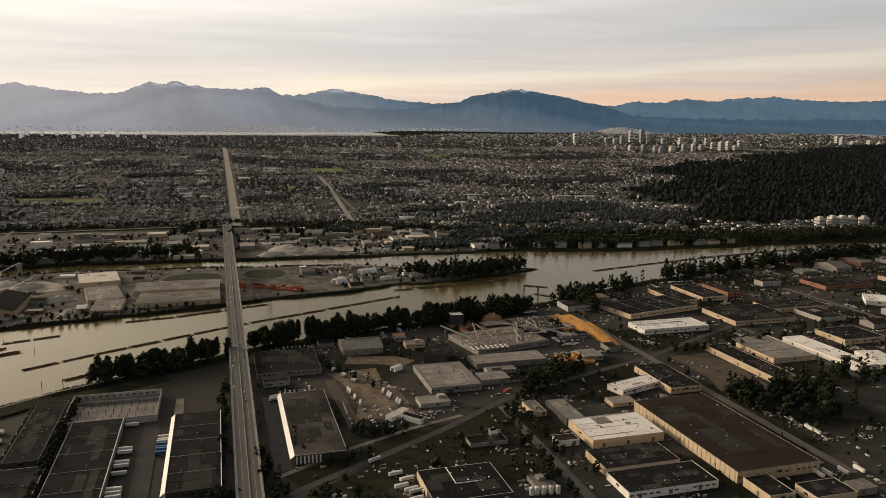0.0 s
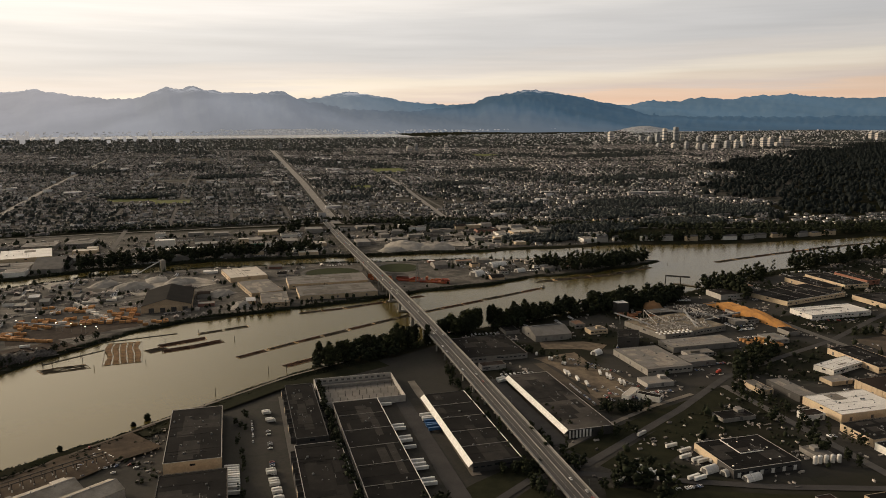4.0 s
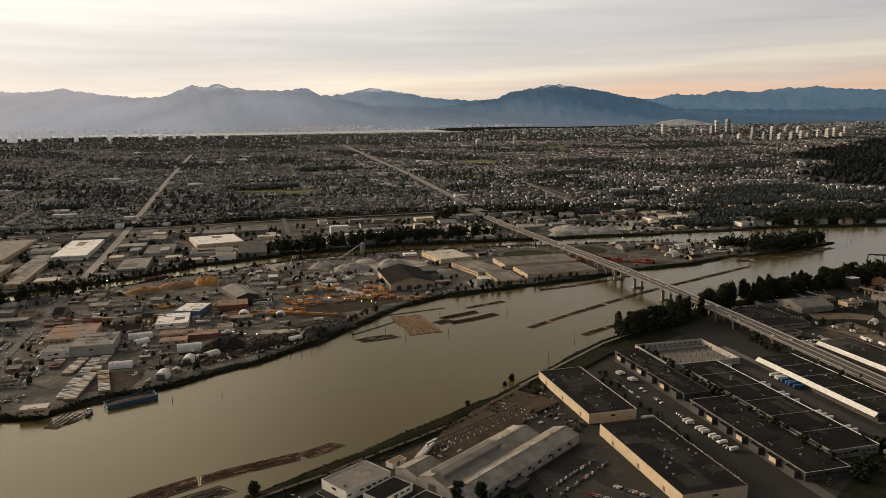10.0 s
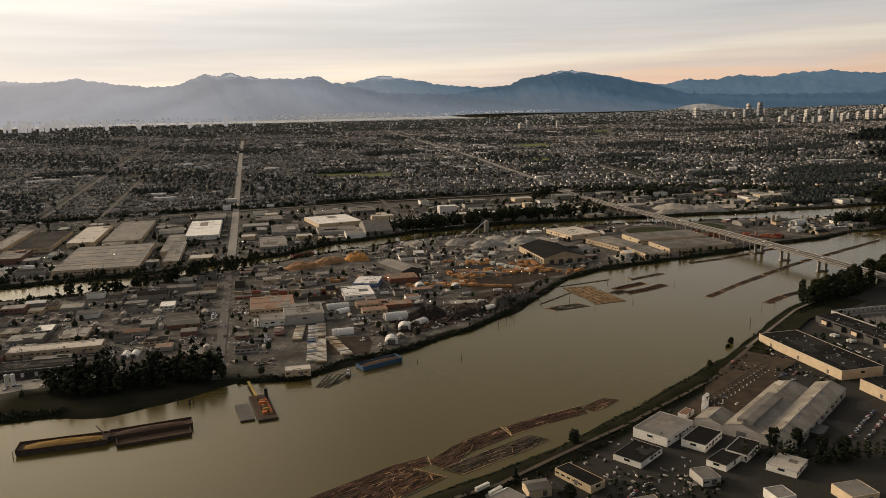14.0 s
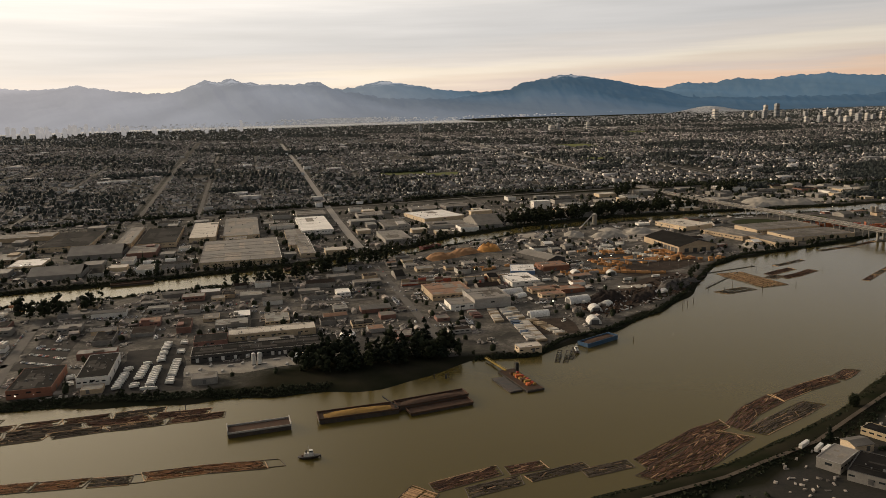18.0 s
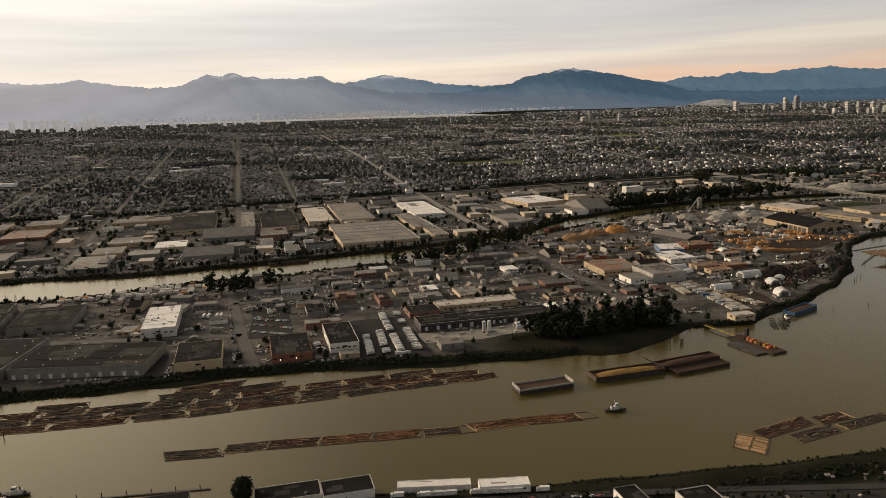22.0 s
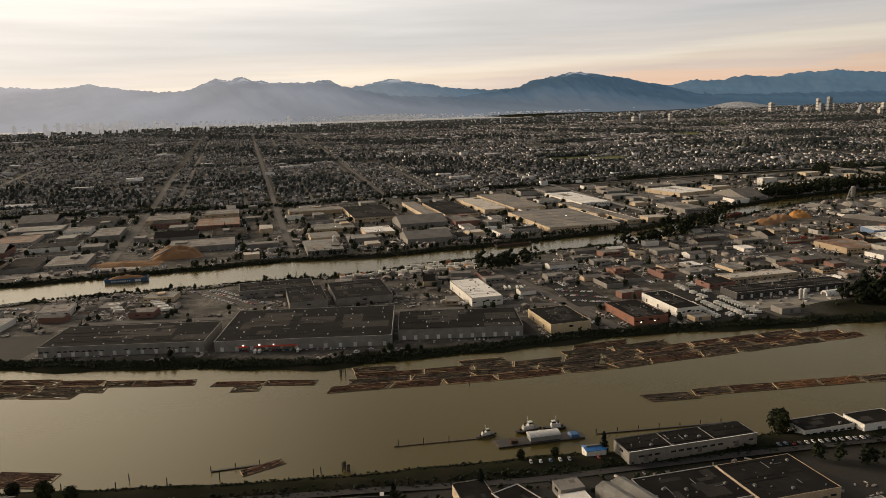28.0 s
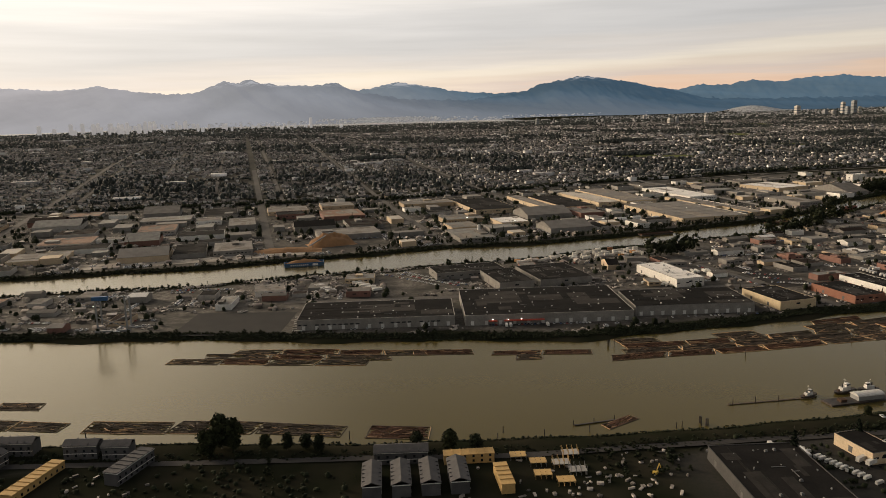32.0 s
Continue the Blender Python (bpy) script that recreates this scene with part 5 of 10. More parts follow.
for j in range(5):   # rows of booms moored along the island
    x = -1672 + 9 * j + RNG.uniform(-6, 6)
    while x < (-1190, -1196, -1205, -1240, -1280)[j]:
        ln = RNG.uniform(34, 62)
        ys_ = [float(np.interp(v, [-1660, -1560, -1424, -1200], [812, 797, 788, 792])) + 8 + j * 14.6 + RNG.uniform(-1.0, 1.0) for v in (x, x + ln * 0.5, x + ln)]
        if ys_[1] + 9 < float(curve(ISLE_S, x + ln / 2)) - 6 and RNG.random() > (0.04 if j < 2 else 0.12):
            boom([(x, ys_[0]), (x + ln * 0.5, ys_[1]), (x + ln, ys_[2])], 14.0, RNG.choice(("wet", "wet", "grey")) if j < 1 else RNG.choice(("grey", "grey", "wet")), False, 0.95 if j < 2 else 0.84)
        x += ln + RNG.uniform(0.8, 3.0)
for j in range(3):
    x = (-2004, -2032, -2064)[j]
    while x < (-1858, -1880, -1900)[j]:
        ln = RNG.uniform(36, 58)
        boom([(v, float(curve(ISLE_S, v)) - 34 - 16 * j + RNG.uniform(-1.5, 1.5)) for v in (x, x + ln * 0.5, x + ln)], 15, RNG.choice(("wet", "grey", "grey")), False, 0.85)
        x += ln + RNG.uniform(0.8, 3)
chain([(-1845, 893), (-1790, 878)], 15, 52, 2, ["wet"])
chain([(-1775, 868), (-1730, 856), (-1685, 842)], 13, 44, 3, ["wet", "grey"])
raft(-1745, 848, 24, 14, -12, "grey")
chain([(-2200, 836), (-2150, 818), (-2125, 806)], 17, 44, 3, ["grey"])
chain([(-2110, 801), (-2029, 774), (-1977, 755), (-1930, 733)], 21, 62, 2, ["grey", "grey", "wet"])
raft(-1892, 721, 44, 21, -20, "wet")
raft(-1736, 690, 30, 9, 20, "wet")
raft(-2170, 862, 36, 15, -20, "grey")

# ---- piles and dolphins standing in the river ----
PILE = mesh_of("pile", MB().cyl(0, 0, -4, 5.2, 0.38, 0.34, 7), PILE_M)
PG = "timber piles in the river"
def pile_at(x, y, h):
    o = tagged(part("timber_pile", PILE, None, loc=(x, y, 0)), "dark round timber pile standing in the river", "pile", PG)
    o.scale.z = h


for q in ((-273, 896, 1.6), (-211, 958, 1.4), (-572, 987, 1), (-558, 998, 1), (-545, 1005, 1), (-1184, 812, 1.2), (-1067, 750, 1), (-945, 829, 1.1), (-931, 828, 1.2), (-1685, 667, 1.3), (-1797, 683, 1.1), (-1863, 697, 1), (-1829, 689, 0.9), (-1764, 681, 1), (-1704, 668, 0.9), (-1642, 692, 1.1), (-1624, 690, 1.1), (-1606, 687, 1.1), (-245, 1172, 1), (-189, 962, 1.2), (-2107, 778, 1), (-1927, 721, 1.2), (-1822, 698, 1), (-1699, 669, 0.9)):
    pile_at(*q)
for q in ((-1957, 907, 1), (-1658, 852, 1.3), (-485, 1062, 1), (-470, 1046, 1), (-440, 1070, 1), (-420, 1030, 1.1), (-360, 1036, 1), (-250, 1112, 1.2), (-300, 1165, 1), (-345, 1146, 1), (-650, 880, 0.8), (-700, 880, 0.8), (-1180, 822, 1.2), (-1440, 796, 1), (-1560, 790, 1), (690, 1480, 1), (720, 1500, 1), (640, 1440, 1), (520, 1330, 1), (480, 1260, 1)):
    pile_at(*q)
for x, y in ((-1683, 671), (-1681, 666), (-934, 826), (-1662, 856)):
    b = thing("mooring_dolphin", x, y, 0, 0, "cluster of dark timber piles bound together in the water", "mooring dolphin", "mooring dolphins")
    for k in range(5):
        o = part("pile", PILE, None, b, loc=(0.8 * math.cos(k * 1.26), 0.8 * math.sin(k * 1.26), 0))

# ---- barges, tugs and floats ----
HULL_K = mat("black_hull", (0.028, 0.026, 0.024), 0.6, second=(0.07, 0.045, 0.03), big=5)
HULL_B = mat("blue_hull", (0.022, 0.07, 0.145), 0.55, second=(0.05, 0.08, 0.11), big=7)
REDH_M = mat("dark_red_hull", (0.13, 0.022, 0.018), 0.7, second=(0.06, 0.02, 0.016), big=5)
RUST_M = mat("rusty_deck", (0.085, 0.050, 0.033), 0.9, second=(0.045, 0.034, 0.028), big=6, spec=0.1)
WHITE_M = mat("white_paint", (0.62, 0.60, 0.56), 0.5, second=(0.42, 0.395, 0.355), big=2.5, vary=0.25)
YEL_M = mat("yellow_paint", (0.55, 0.36, 0.06), 0.6, big=3)
RED_M = mat("red_paint", (0.45, 0.06, 0.03), 0.55, big=3)
ORG_M = mat("orange_paint", (0.55, 0.13, 0.03), 0.6, big=3)
BLUE_M = mat("blue_paint", (0.03, 0.10, 0.23), 0.55, big=3)
GREEN_M = mat("green_paint", (0.03, 0.14, 0.08), 0.6, big=3)
GREYP_M = mat("grey_paint", (0.25, 0.25, 0.245), 0.6, big=3)
BLACK_M = mat("black_rubber", (0.015, 0.015, 0.015), 0.8, big=2)
SAND_M = mat("ochre_sand", (0.29, 0.175, 0.055), 0.95, second=(0.17, 0.105, 0.045), big=6, spec=0.05)


def barge(x, y, L, W, ang, hull, rim, load, label, h=2.4):
    b = thing("barge", x, y, 0, ang, label, "barge", "barges in the river")
    a, c = L / 2, W / 2
    mb = MB()
    prof = [(-a, 0.6), (-a + 3, -1.2), (a - 3, -1.2), (a, 0.6), (a, h), (-a, h)]
    i = 0
    for yy in (-c, c):
        mb.v += [(px, yy, pz) for px, pz in prof]
    mb.f += [tuple(range(6)), tuple(range(11, 5, -1))] + [(k, 6 + k, 6 + (k + 1) % 6, (k + 1) % 6) for k in range(6)]
    part("hull", mb, hull, b)
    part("deck", MB().box(-a + 0.8, a - 0.8, -c + 0.8, c - 0.8, h, h + 0.06), RUST_M, b)
    for s in (-1, 1):
        part("side_wall", MB().box(-a, a, s * c - 0.25, s * c + 0.25, h, h + 1.5), rim, b)
        part("end_wall", MB().box(s * a - 0.3, s * a + 0.3, -c, c, h, h + (3.0 if rim is WALL["conc"] else 1.8)), rim, b)
    for k in range(4):
        part("bollard", MB().cyl(-a + 3 + k * (L - 6) / 3, c - 0.9, h, h + 0.7, 0.28, 0.22, 6), BLACK_M, b)
    if load:
        heap(0, 0, L * 0.86, W * 0.72, load[1], load[0], b, h + 0.06)
    return b


def heap(x, y, L, W, h, m, parent=None, z=0.0, label="", name="mound", category="heap", ang=0.0, seed=1, rag=0.22):
    """A loose heap with slopes at the angle of repose."""
    n, k = (18, 12) if parent else (30, 20)
    mb = MB()
    for j in range(k + 1):
        for i in range(n + 1):
            u, v = i / n * 2 - 1, j / k * 2 - 1
            e = max(0.0, 1 - (abs(u) ** 2.6 + abs(v) ** 2.0)) ** 0.7
            zz = h * e * (1 + 0.45 * noise.noise((u * 3 + seed, v * 3, seed * 1.7)) + rag * noise.noise((u * L / 7, v * W / 7, seed * 3.1)))
            mb.v.append((u * L / 2, v * W / 2, max(zz, -0.3 if e <= 0 else 0.0)))
    mb.f = [(j * (n + 1) + i, j * (n + 1) + i + 1, (j + 1) * (n + 1) + i + 1, (j + 1) * (n + 1) + i) for j in range(k) for i in range(n)]
    if parent:
        return part("load", mb, m, parent, label, True, (x, y, z), ang)
    return solo(name, mb, m, x, y, zl(x, y) + 0.1 if not z else z, ang, label, category, smooth=True)


barge(-1116, 756, 52, 17, 3, HULL_K, WALL["conc"], None, "empty black barge with rusty deck and pale bulwarks", 3.6)
barge(-1031, 762, 70, 18, 2, HULL_K, RUST_M, (SAND_M, 2.2), "black barge loaded with ochre sand", 3.6)
barge(-962, 772, 68, 15, 8, HULL_K, RUST_M, (RUST_M, 1.6), "rust-brown deck barge moored beside another", 3.4)
barge(-958, 756, 60, 14, 8, HULL_K, RUST_M, None, "low empty rust-brown barge moored alongside", 1.6)
barge(-741, 886, 50, 15, 23, HULL_B, HULL_B, (RUST_M, 1.0), "worn blue barge moored at a scrap wharf", 3.4)
bb = barge(-1908, 1354, 58, 15, -2, HULL_B, BLUE_M, (CHIP_M, 5.0), "bright blue chip barge heaped with orange wood chips", 4.2)
for k in range(9):
    part("lettering_bar", MB().box(-20 + k * 3.0, -18.2 + k * 3.0, -7.62, -7.5, 1.6, 3.4), WHITE_M, bb)
part("emblem", MB().box(12, 20, -7.62, -7.5, 0.8, 4.0), WHITE_M, bb)
barge(-1040, 1420, 46, 13, 10, HULL_K, RUST_M, (RUST_M, 2.2), "dark barge lying in the back channel")
barge(-1300, 1398, 64, 12, 5, HULL_K, RUST_M, None, "long dark empty barge along the back channel bank")
barge(-782, 1526, 44, 13, 25, REDH_M, REDH_M, (RUST_M, 2.0), "dark red scrap barge beside wood chip heaps", 4.0)


def tug(x, y, ang, s=1.0, label="small dark tugboat with white wheelhouse"):
    b = thing("tugboat", x, y, 0, ang, label, "tugboat", "tugboats")
    n = 12
    mb = MB()
    for z, f in ((-0.8, 0.7), (0.9, 0.95), (1.7, 1.0)):
        for k in range(n):
            a = 2 * math.pi * k / n
            cx = math.cos(a)
            mb.v.append((8.5 * s * (cx if cx < 0 else cx * 1.12) * f, 3.3 * s * math.sin(a) * f, z * s + (0.7 * s * max(0, cx) if z > 0 else 0)))
    mb.f = [(r * n + k, r * n + (k + 1) % n, (r + 1) * n + (k + 1) % n, (r + 1) * n + k) for r in (0, 1) for k in range(n)] + [tuple(2 * n + k for k in range(n))]
    part("hull", mb, HULL_K, b)
    part("deckhouse", MB().box(-3 * s, 4 * s, -1.9 * s, 1.9 * s, 1.6 * s, 4.2 * s, 0.15), WHITE_M, b)
    wh = part("wheelhouse", MB().box(0.5 * s, 3.6 * s, -1.5 * s, 1.5 * s, 4.2 * s, 6.6 * s, 0.2), WHITE_M, b)
    part("window_band", MB().box(0.6 * s, 3.66 * s, -1.52 * s, 1.52 * s, 5.2 * s, 6.1 * s), GLASS_M, wh)
    part("funnel", MB().cyl(-1.6 * s, 0, 4.2 * s, 6.4 * s, 0.6 * s, 0.5 * s, 8), BLACK_M, b)
    part("mast", MB().cyl(0.2 * s, 0, 6.6 * s, 10.5 * s, 0.12, 0.06, 5).bar((0.2 * s, -1.1 * s, 9 * s), (0.2 * s, 1.1 * s, 9 * s), 0.12), WHITE_M, b)
    part("tow_winch", MB().cyl(-4.6 * s, 0, 1.6 * s, 2.9 * s, 0.8 * s, 0.8 * s, 8), RUST_M, b)
    part("fender", MB().box(8.6 * s, 9.7 * s, -1.3 * s, 1.3 * s, 0.6 * s, 1.9 * s, 0.15), BLACK_M, b)
    return b


tug(-1080, 690, -8, 1.0)
tug(-1578, 689, 10, 0.9)
tug(-1546, 688, 4, 1.15, "larger black tugboat with white wheelhouse moored at floats")
tug(-1524, 686, 175, 1.0)
tug(296, 1302, 20, 0.7, "small boom boat at the head of a log tow")
tug(-778, 862, 80, 0.9, "dark workboat moored beside a scrap wharf")
tug(-748, 968, 20, 0.9, "white workboat standing ashore in a boat yard")
fl = thing("float_barge", -1541, 671, 0, -3, "dark mooring float with a white-roofed shed", "float barge")
part("deck", MB().box(-34, 30, -6, 6, -0.6, 1.2), HULL_K, fl)
part("shed", MB().box(-10, 12, -4, 5, 1.3, 4.6), GREYP_M, fl)
part("shed_roof", MB().arch(-10.4, 12.4, -4.4, 5.4, 4.6, 1.8), WHITE_M, fl)
part("crate", MB().box(-24, -19, -3, 2, 1.3, 3.2), RUST_M, fl)
part("blue_tarp", MB().box(20, 27, -5, 3, 1.3, 3.2, 0.8), BLUE_M, fl)
bf = thing("boom_float", -1609, 690, 0, -6, "long timber float walkway tied to piles", "float walkway")
part("float_log", MB().box(-36, 36, -0.9, 0.9, -0.4, 0.6), LOGG_M, bf)
for k in range(9):
    part("cross_timber", MB().box(-35 + k * 8.7, -34.2 + k * 8.7, -1.4, 1.4, 0.6, 0.9), PILE_M, bf)
for (x0, y0), (x1, y1) in (((-1500, 668), (-1398, 655)), ((-742, 912), (-694, 925)), ((-485, 1066), (-420, 1112)), ((-430, 1150), (-330, 1170)), ((-1770, 694), (-1738, 694))):
    a = math.degrees(math.atan2(y1 - y0, x1 - x0))
    d = math.hypot(x1 - x0, y1 - y0)
    w = thing("float_walkway", (x0 + x1) / 2, (y0 + y1) / 2, 0, a, "narrow dark timber walkway afloat near the bank", "float walkway", "float walkways")
    part("planks", MB().box(-d / 2, d / 2, -0.8, 0.8, 0.1, 0.7), PILE_M, w)
    for k in range(int(d / 16) + 1):
        part("pile", PILE, None, w, loc=(-d / 2 + k * 16, 1.2, -1.5))
# landing stage with crates off the island point
ds = thing("landing_barge", -866, 796, 0, -82, "dark rusty landing barge carrying rows of crates and stone", "work barge")
part("hull", MB().box(-32, 30, -9, 9, -0.8, 2.0), HULL_K, ds)
part("deck", MB().box(-31, 29, -8.4, 8.4, 2.0, 2.15), RUST_M, ds)
for k in range(7):
    part("crate", MB().box(-19 + k * 5.6, -15.6 + k * 5.6, -3.0 + (k % 2), 1.2 + (k % 3), 2.15, 4.2 + 0.4 * (k % 3), 0.2), (RUST_M, SAND_M, ORG_M, SAND_M)[k % 4], ds, "rust, orange or pale steel crate")
for k in range(8):
    part("stone_block", MB().box(-18 + k * 5, -15 + k * 5, 3.4, 6.4, 2.15, 4.0, 0.5), SAND_M if k % 2 else RED_M, ds)
part("spud_tower", MB().box(-22, -18.5, 4.5, 7.5, 2, 12), BLACK_M, ds)
part("pontoon", MB().box(-16, 24, -24, -11, -0.6, 1.6), HULL_K, ds)
gw = thing("gangway", -876, 846, 0, -80, "yellow steel gangway from shore to the landing barge", "gangway")
part("span", MB().box(-22, 22, -1.2, 1.2, 2.2, 2.7), YEL_M, gw)
for s in (-1, 1):
    part("rail", MB().bar((-22, s * 1.1, 3.8), (22, s * 1.1, 3.8), 0.16), YEL_M, gw)
for x, y, a in ((-804, 850, 62), (-786, 854, 58), (-796, 846, 60)):
    w = thing("boat_slip", x, y, 0, a, "timber slipway frame reaching into the river", "slipway", "slipways")
    for s in (-2.2, 2.2):
        part("rail_beam", MB().bar((-16, s, 0.2), (18, s, 2.8), 0.7), PILE_M, w)
    for k in range(6):
        part("sleeper", MB().box(-14 + k * 6, -13.2 + k * 6, -2.6, 2.6, 0.4 + k * 0.45, 0.9 + k * 0.45), PILE_M, w)
# derrick between the moored barges
cr = thing("barge_crane", -996, 760, 1.5, 130, "dark deck crane with lowered lattice boom", "crane")
part("cab", MB().box(-2, 2, -1.6, 1.6, 0.9, 3.6, 0.2), BLACK_M, cr)
part("boom", MB().bar((0, 0, 3), (17, 0, 9), 0.8), HULL_K, cr)
part("base", MB().box(-3, 3, -2, 2, -1.6, 0.9), RUST_M, cr)
# log lift gantry at the mill pond
gt = thing("log_lift", 528, 1242, 0, -37, "tall dark steel log lift gantry over water", "gantry")
for sx in (-14, 14):
    for sy in (-5, 5):
        part("leg", MB().bar((sx, sy, -2), (sx * 0.9, sy * 0.7, 20), 0.9), PILE_M, gt)
    part("cross_beam", MB().bar((sx * 0.9, -4, 20), (sx * 0.9, 4, 20), 0.8), PILE_M, gt)
for sy in (-3.5, 3.5):
    part("bridge_beam", MB().bar((-14, sy, 20.4), (30, sy, 20.4), 1.0, 1.4), PILE_M, gt)
part("trolley", MB().box(-2, 3, -3, 3, 18.4, 20), GREYP_M, gt)

# ---- vehicles ----
CAR_COL = [mat("car_paint", c, 0.35, 0.1, bump=0, big=3, vary=0.3) for c in ((0.60, 0.59, 0.57), (0.30, 0.30, 0.31), (0.05, 0.05, 0.055), (0.68, 0.66, 0.62), (0.25, 0.04, 0.03), (0.05, 0.08, 0.16))]
CAR_BODY = [mesh_of("body", MB().box(-2.25, 2.25, -0.9, 0.9, 0.3, 1.0, 0.08).box(-1.15, 0.55, -0.62, 0.62, 1.44, 1.52), m) for m in CAR_COL]
CAR_CAB = mesh_of("cabin", MB().box(-1.6, 1.05, -0.8, 0.8, 1.0, 1.46, 0.22), GLASS_M)
WHEEL = mesh_of("wheels", MB().box(-1.7, -1.05, -0.95, 0.95, 0.0, 0.62).box(1.05, 1.7, -0.95, 0.95, 0.0, 0.62), BLACK_M)
COL_WORD = ["silver", "grey", "black", "white", "dark red", "dark blue"]


CAR_FAR, COUNT = [], {"car": 0, "truck": 0, "trailer": 0}


def car(x, y, ang, z=None, c=None):
    c = RNG.choice((0, 0, 1, 2, 3, 3, 3, 4, 5)) if c is None else c
    COUNT["car"] += y < 960
    if y >= 960 or COUNT["car"] > 112:
        CAR_FAR.append((x, y, (zl(x, y) + 0.3) if z is None else z, ang, c))
        return None
    b = thing("car", x, y, (zl(x, y) + 0.3) if z is None else z, ang, f"{COL_WORD[c]} car with dark glass on pavement", "car", "cars")
    part("body", CAR_BODY[c], None, b)
    cb = part("cabin", CAR_CAB, None, b)
    part("undercarriage", WHEEL, None, b)
    return b


TR_BOX = [mesh_of("box_body", MB().box(-6.4, 6.4, -1.28, 1.28, 1.1, 3.95, 0.05), m) for m in (WHITE_M, GREYP_M, BLUE_M, RED_M, CHIPY_M)]
TR_CH = mesh_of("chassis", MB().box(-6.2, 6.2, -0.5, 0.5, 0.75, 1.1).box(-5.6, -3.0, -1.2, 1.2, 0.05, 1.0).box(4.2, 4.6, -1.0, -0.7, 0, 0.9).box(4.2, 4.6, 0.7, 1.0, 0, 0.9), BLACK_M)
TRK_CAB = mesh_of("cab", MB().box(2.6, 4.5, -1.15, 1.15, 0.5, 2.7, 0.15).box(2.7, 4.1, -1.1, 1.1, 2.7, 3.2, 0.3), WHITE_M)
TRK_BOX = mesh_of("box_body", MB().box(-4.2, 2.4, -1.2, 1.2, 0.9, 3.5, 0.04), WHITE_M)
TRK_WH = mesh_of("wheels", MB().box(-3.2, -2.2, -1.15, 1.15, 0, 0.95).box(2.9, 3.8, -1.15, 1.15, 0, 0.95), BLACK_M)
TW = ["white", "grey", "blue", "red", "orange"]


def trailer(x, y, ang, c=0):
    COUNT["trailer"] += 1
    if COUNT["trailer"] > 40 and COUNT["trailer"] % 3 == 0:
        return
    b = thing("semi_trailer", x, y, zl(x, y) + 0.3, ang, f"{TW[c]} box semi-trailer parked at a yard", "trailer", "parked trailers")
    part("box_body", TR_BOX[c], None, b)
    part("chassis", TR_CH, None, b)


def truck(x, y, ang, size=1.0):
    COUNT["truck"] += 1
    if COUNT["truck"] > 52 and COUNT["truck"] % 5 > 1 and y > 660:
        return
    b = thing("box_truck", x, y, zl(x, y) + 0.3, ang, "white box truck parked in a yard row", "truck", "parked box trucks")
    part("box_body", TRK_BOX, None, b)
    part("undercarriage", TRK_WH, None, b)
    part("cab", TRK_CAB, None, b)
    b.scale = (size, size, size)


def row(fn, x0, y0, x1, y1, step, ang, skip=0.15, **kw):
    d = math.hypot(x1 - x0, y1 - y0)
    n = max(1, int(d / step))
    for k in range(n + 1):
        if RNG.random() >= skip:
            t = k / n
            fn(x0 + (x1 - x0) * t + RNG.uniform(-0.3, 0.3), y0 + (y1 - y0) * t + RNG.uniform(-0.3, 0.3), ang + RNG.uniform(-3, 3), **kw)


# traffic on the bridge and roads
for k in range(46):
    y = RNG.uniform(400, 2150)
    lane = RNG.choice((-7.3, -3.2, 3.2, 7.3))
    car(BX + lane, y, 90 if lane > 0 else -90, deck_z(y) + 0.03)
for k in range(20):
    y = RNG.uniform(2200, 3300)
    car(40 + RNG.choice((-7, -3, 3, 7)), y, 90, zl(40, y) + 0.9)
for k in range(16):
    y = RNG.uniform(1000, 1380)
    car(-911 + RNG.choice((-3, 3)), y, 90)
# truck yard on the island
for x in (-1249, -1233, -1218, -1200):
    row(truck, x, 890, x + 5, 1030 if x > -1220 else 960, 5.8, 25 if x < -1240 else (160 if x > -1210 else 20), 0.22)
row(truck, -1250, 880, -1200, 878, 7, 0, 0.2)
# car parks
row(car, -400, 586, -343, 624, 3.2, 60, 0.2)
row(car, -392, 578, -335, 616, 3.2, 60, 0.25)
row(car, -370, 572, -338, 533, 3.0, 10, 0.25)
row(car, -380, 560, -352, 522, 3.0, 10, 0.25)
row(car, -348, 580, -318, 540, 3.0, 10, 0.3)
row(car, -376, 766, -350, 728, 3.4, 15, 0.3)
row(car, -358, 748, -338, 716, 4.5, 15, 0.4)
row(trailer, -466, 692, -482, 668, 4, 40, 0.0)
row(truck, -224, 838, -216, 780, 4.2, 8, 0.25)
row(car, -221, 770, -221, 560, 4.2, 8, 0.62)
row(truck, -224, 690, -218, 600, 4.6, 8, 0.4)
row(trailer, -256, 690, -256, 560, 4.4, 172, 0.35)
row(car, -236, 800, -236, 720, 4.5, 90, 0.5)
row(trailer, -96, 800, -96, 560, 7.5, 0, 0.72)
row(trailer, -62, 742, -62, 722, 4.0, 0, 0.0, c=2)
row(trailer, -62, 760, -62, 748, 4.0, 0, 0.0, c=0)
row(trailer, 50, 850, 50, 830, 6, 20, 0.1)
row(truck, 128, 922, 152, 862, 4.6, 60, 0.2)
row(trailer, 82, 596, 104, 560, 5.0, 12, 0.1)
row(trailer, 140, 624, 165, 580, 7.0, 12, 0.25)
row(car, 145, 920, 190, 850, 5, 30, 0.4)
row(car, 150, 880, 200, 830, 4, 45, 0.35)
row(car, 232, 905, 262, 945, 3.2, 20, 0.3)
row(car, 250, 820, 320, 806, 4, 80, 0.4)
row(car, 600, 962, 655, 950, 3.4, 85, 0.3)
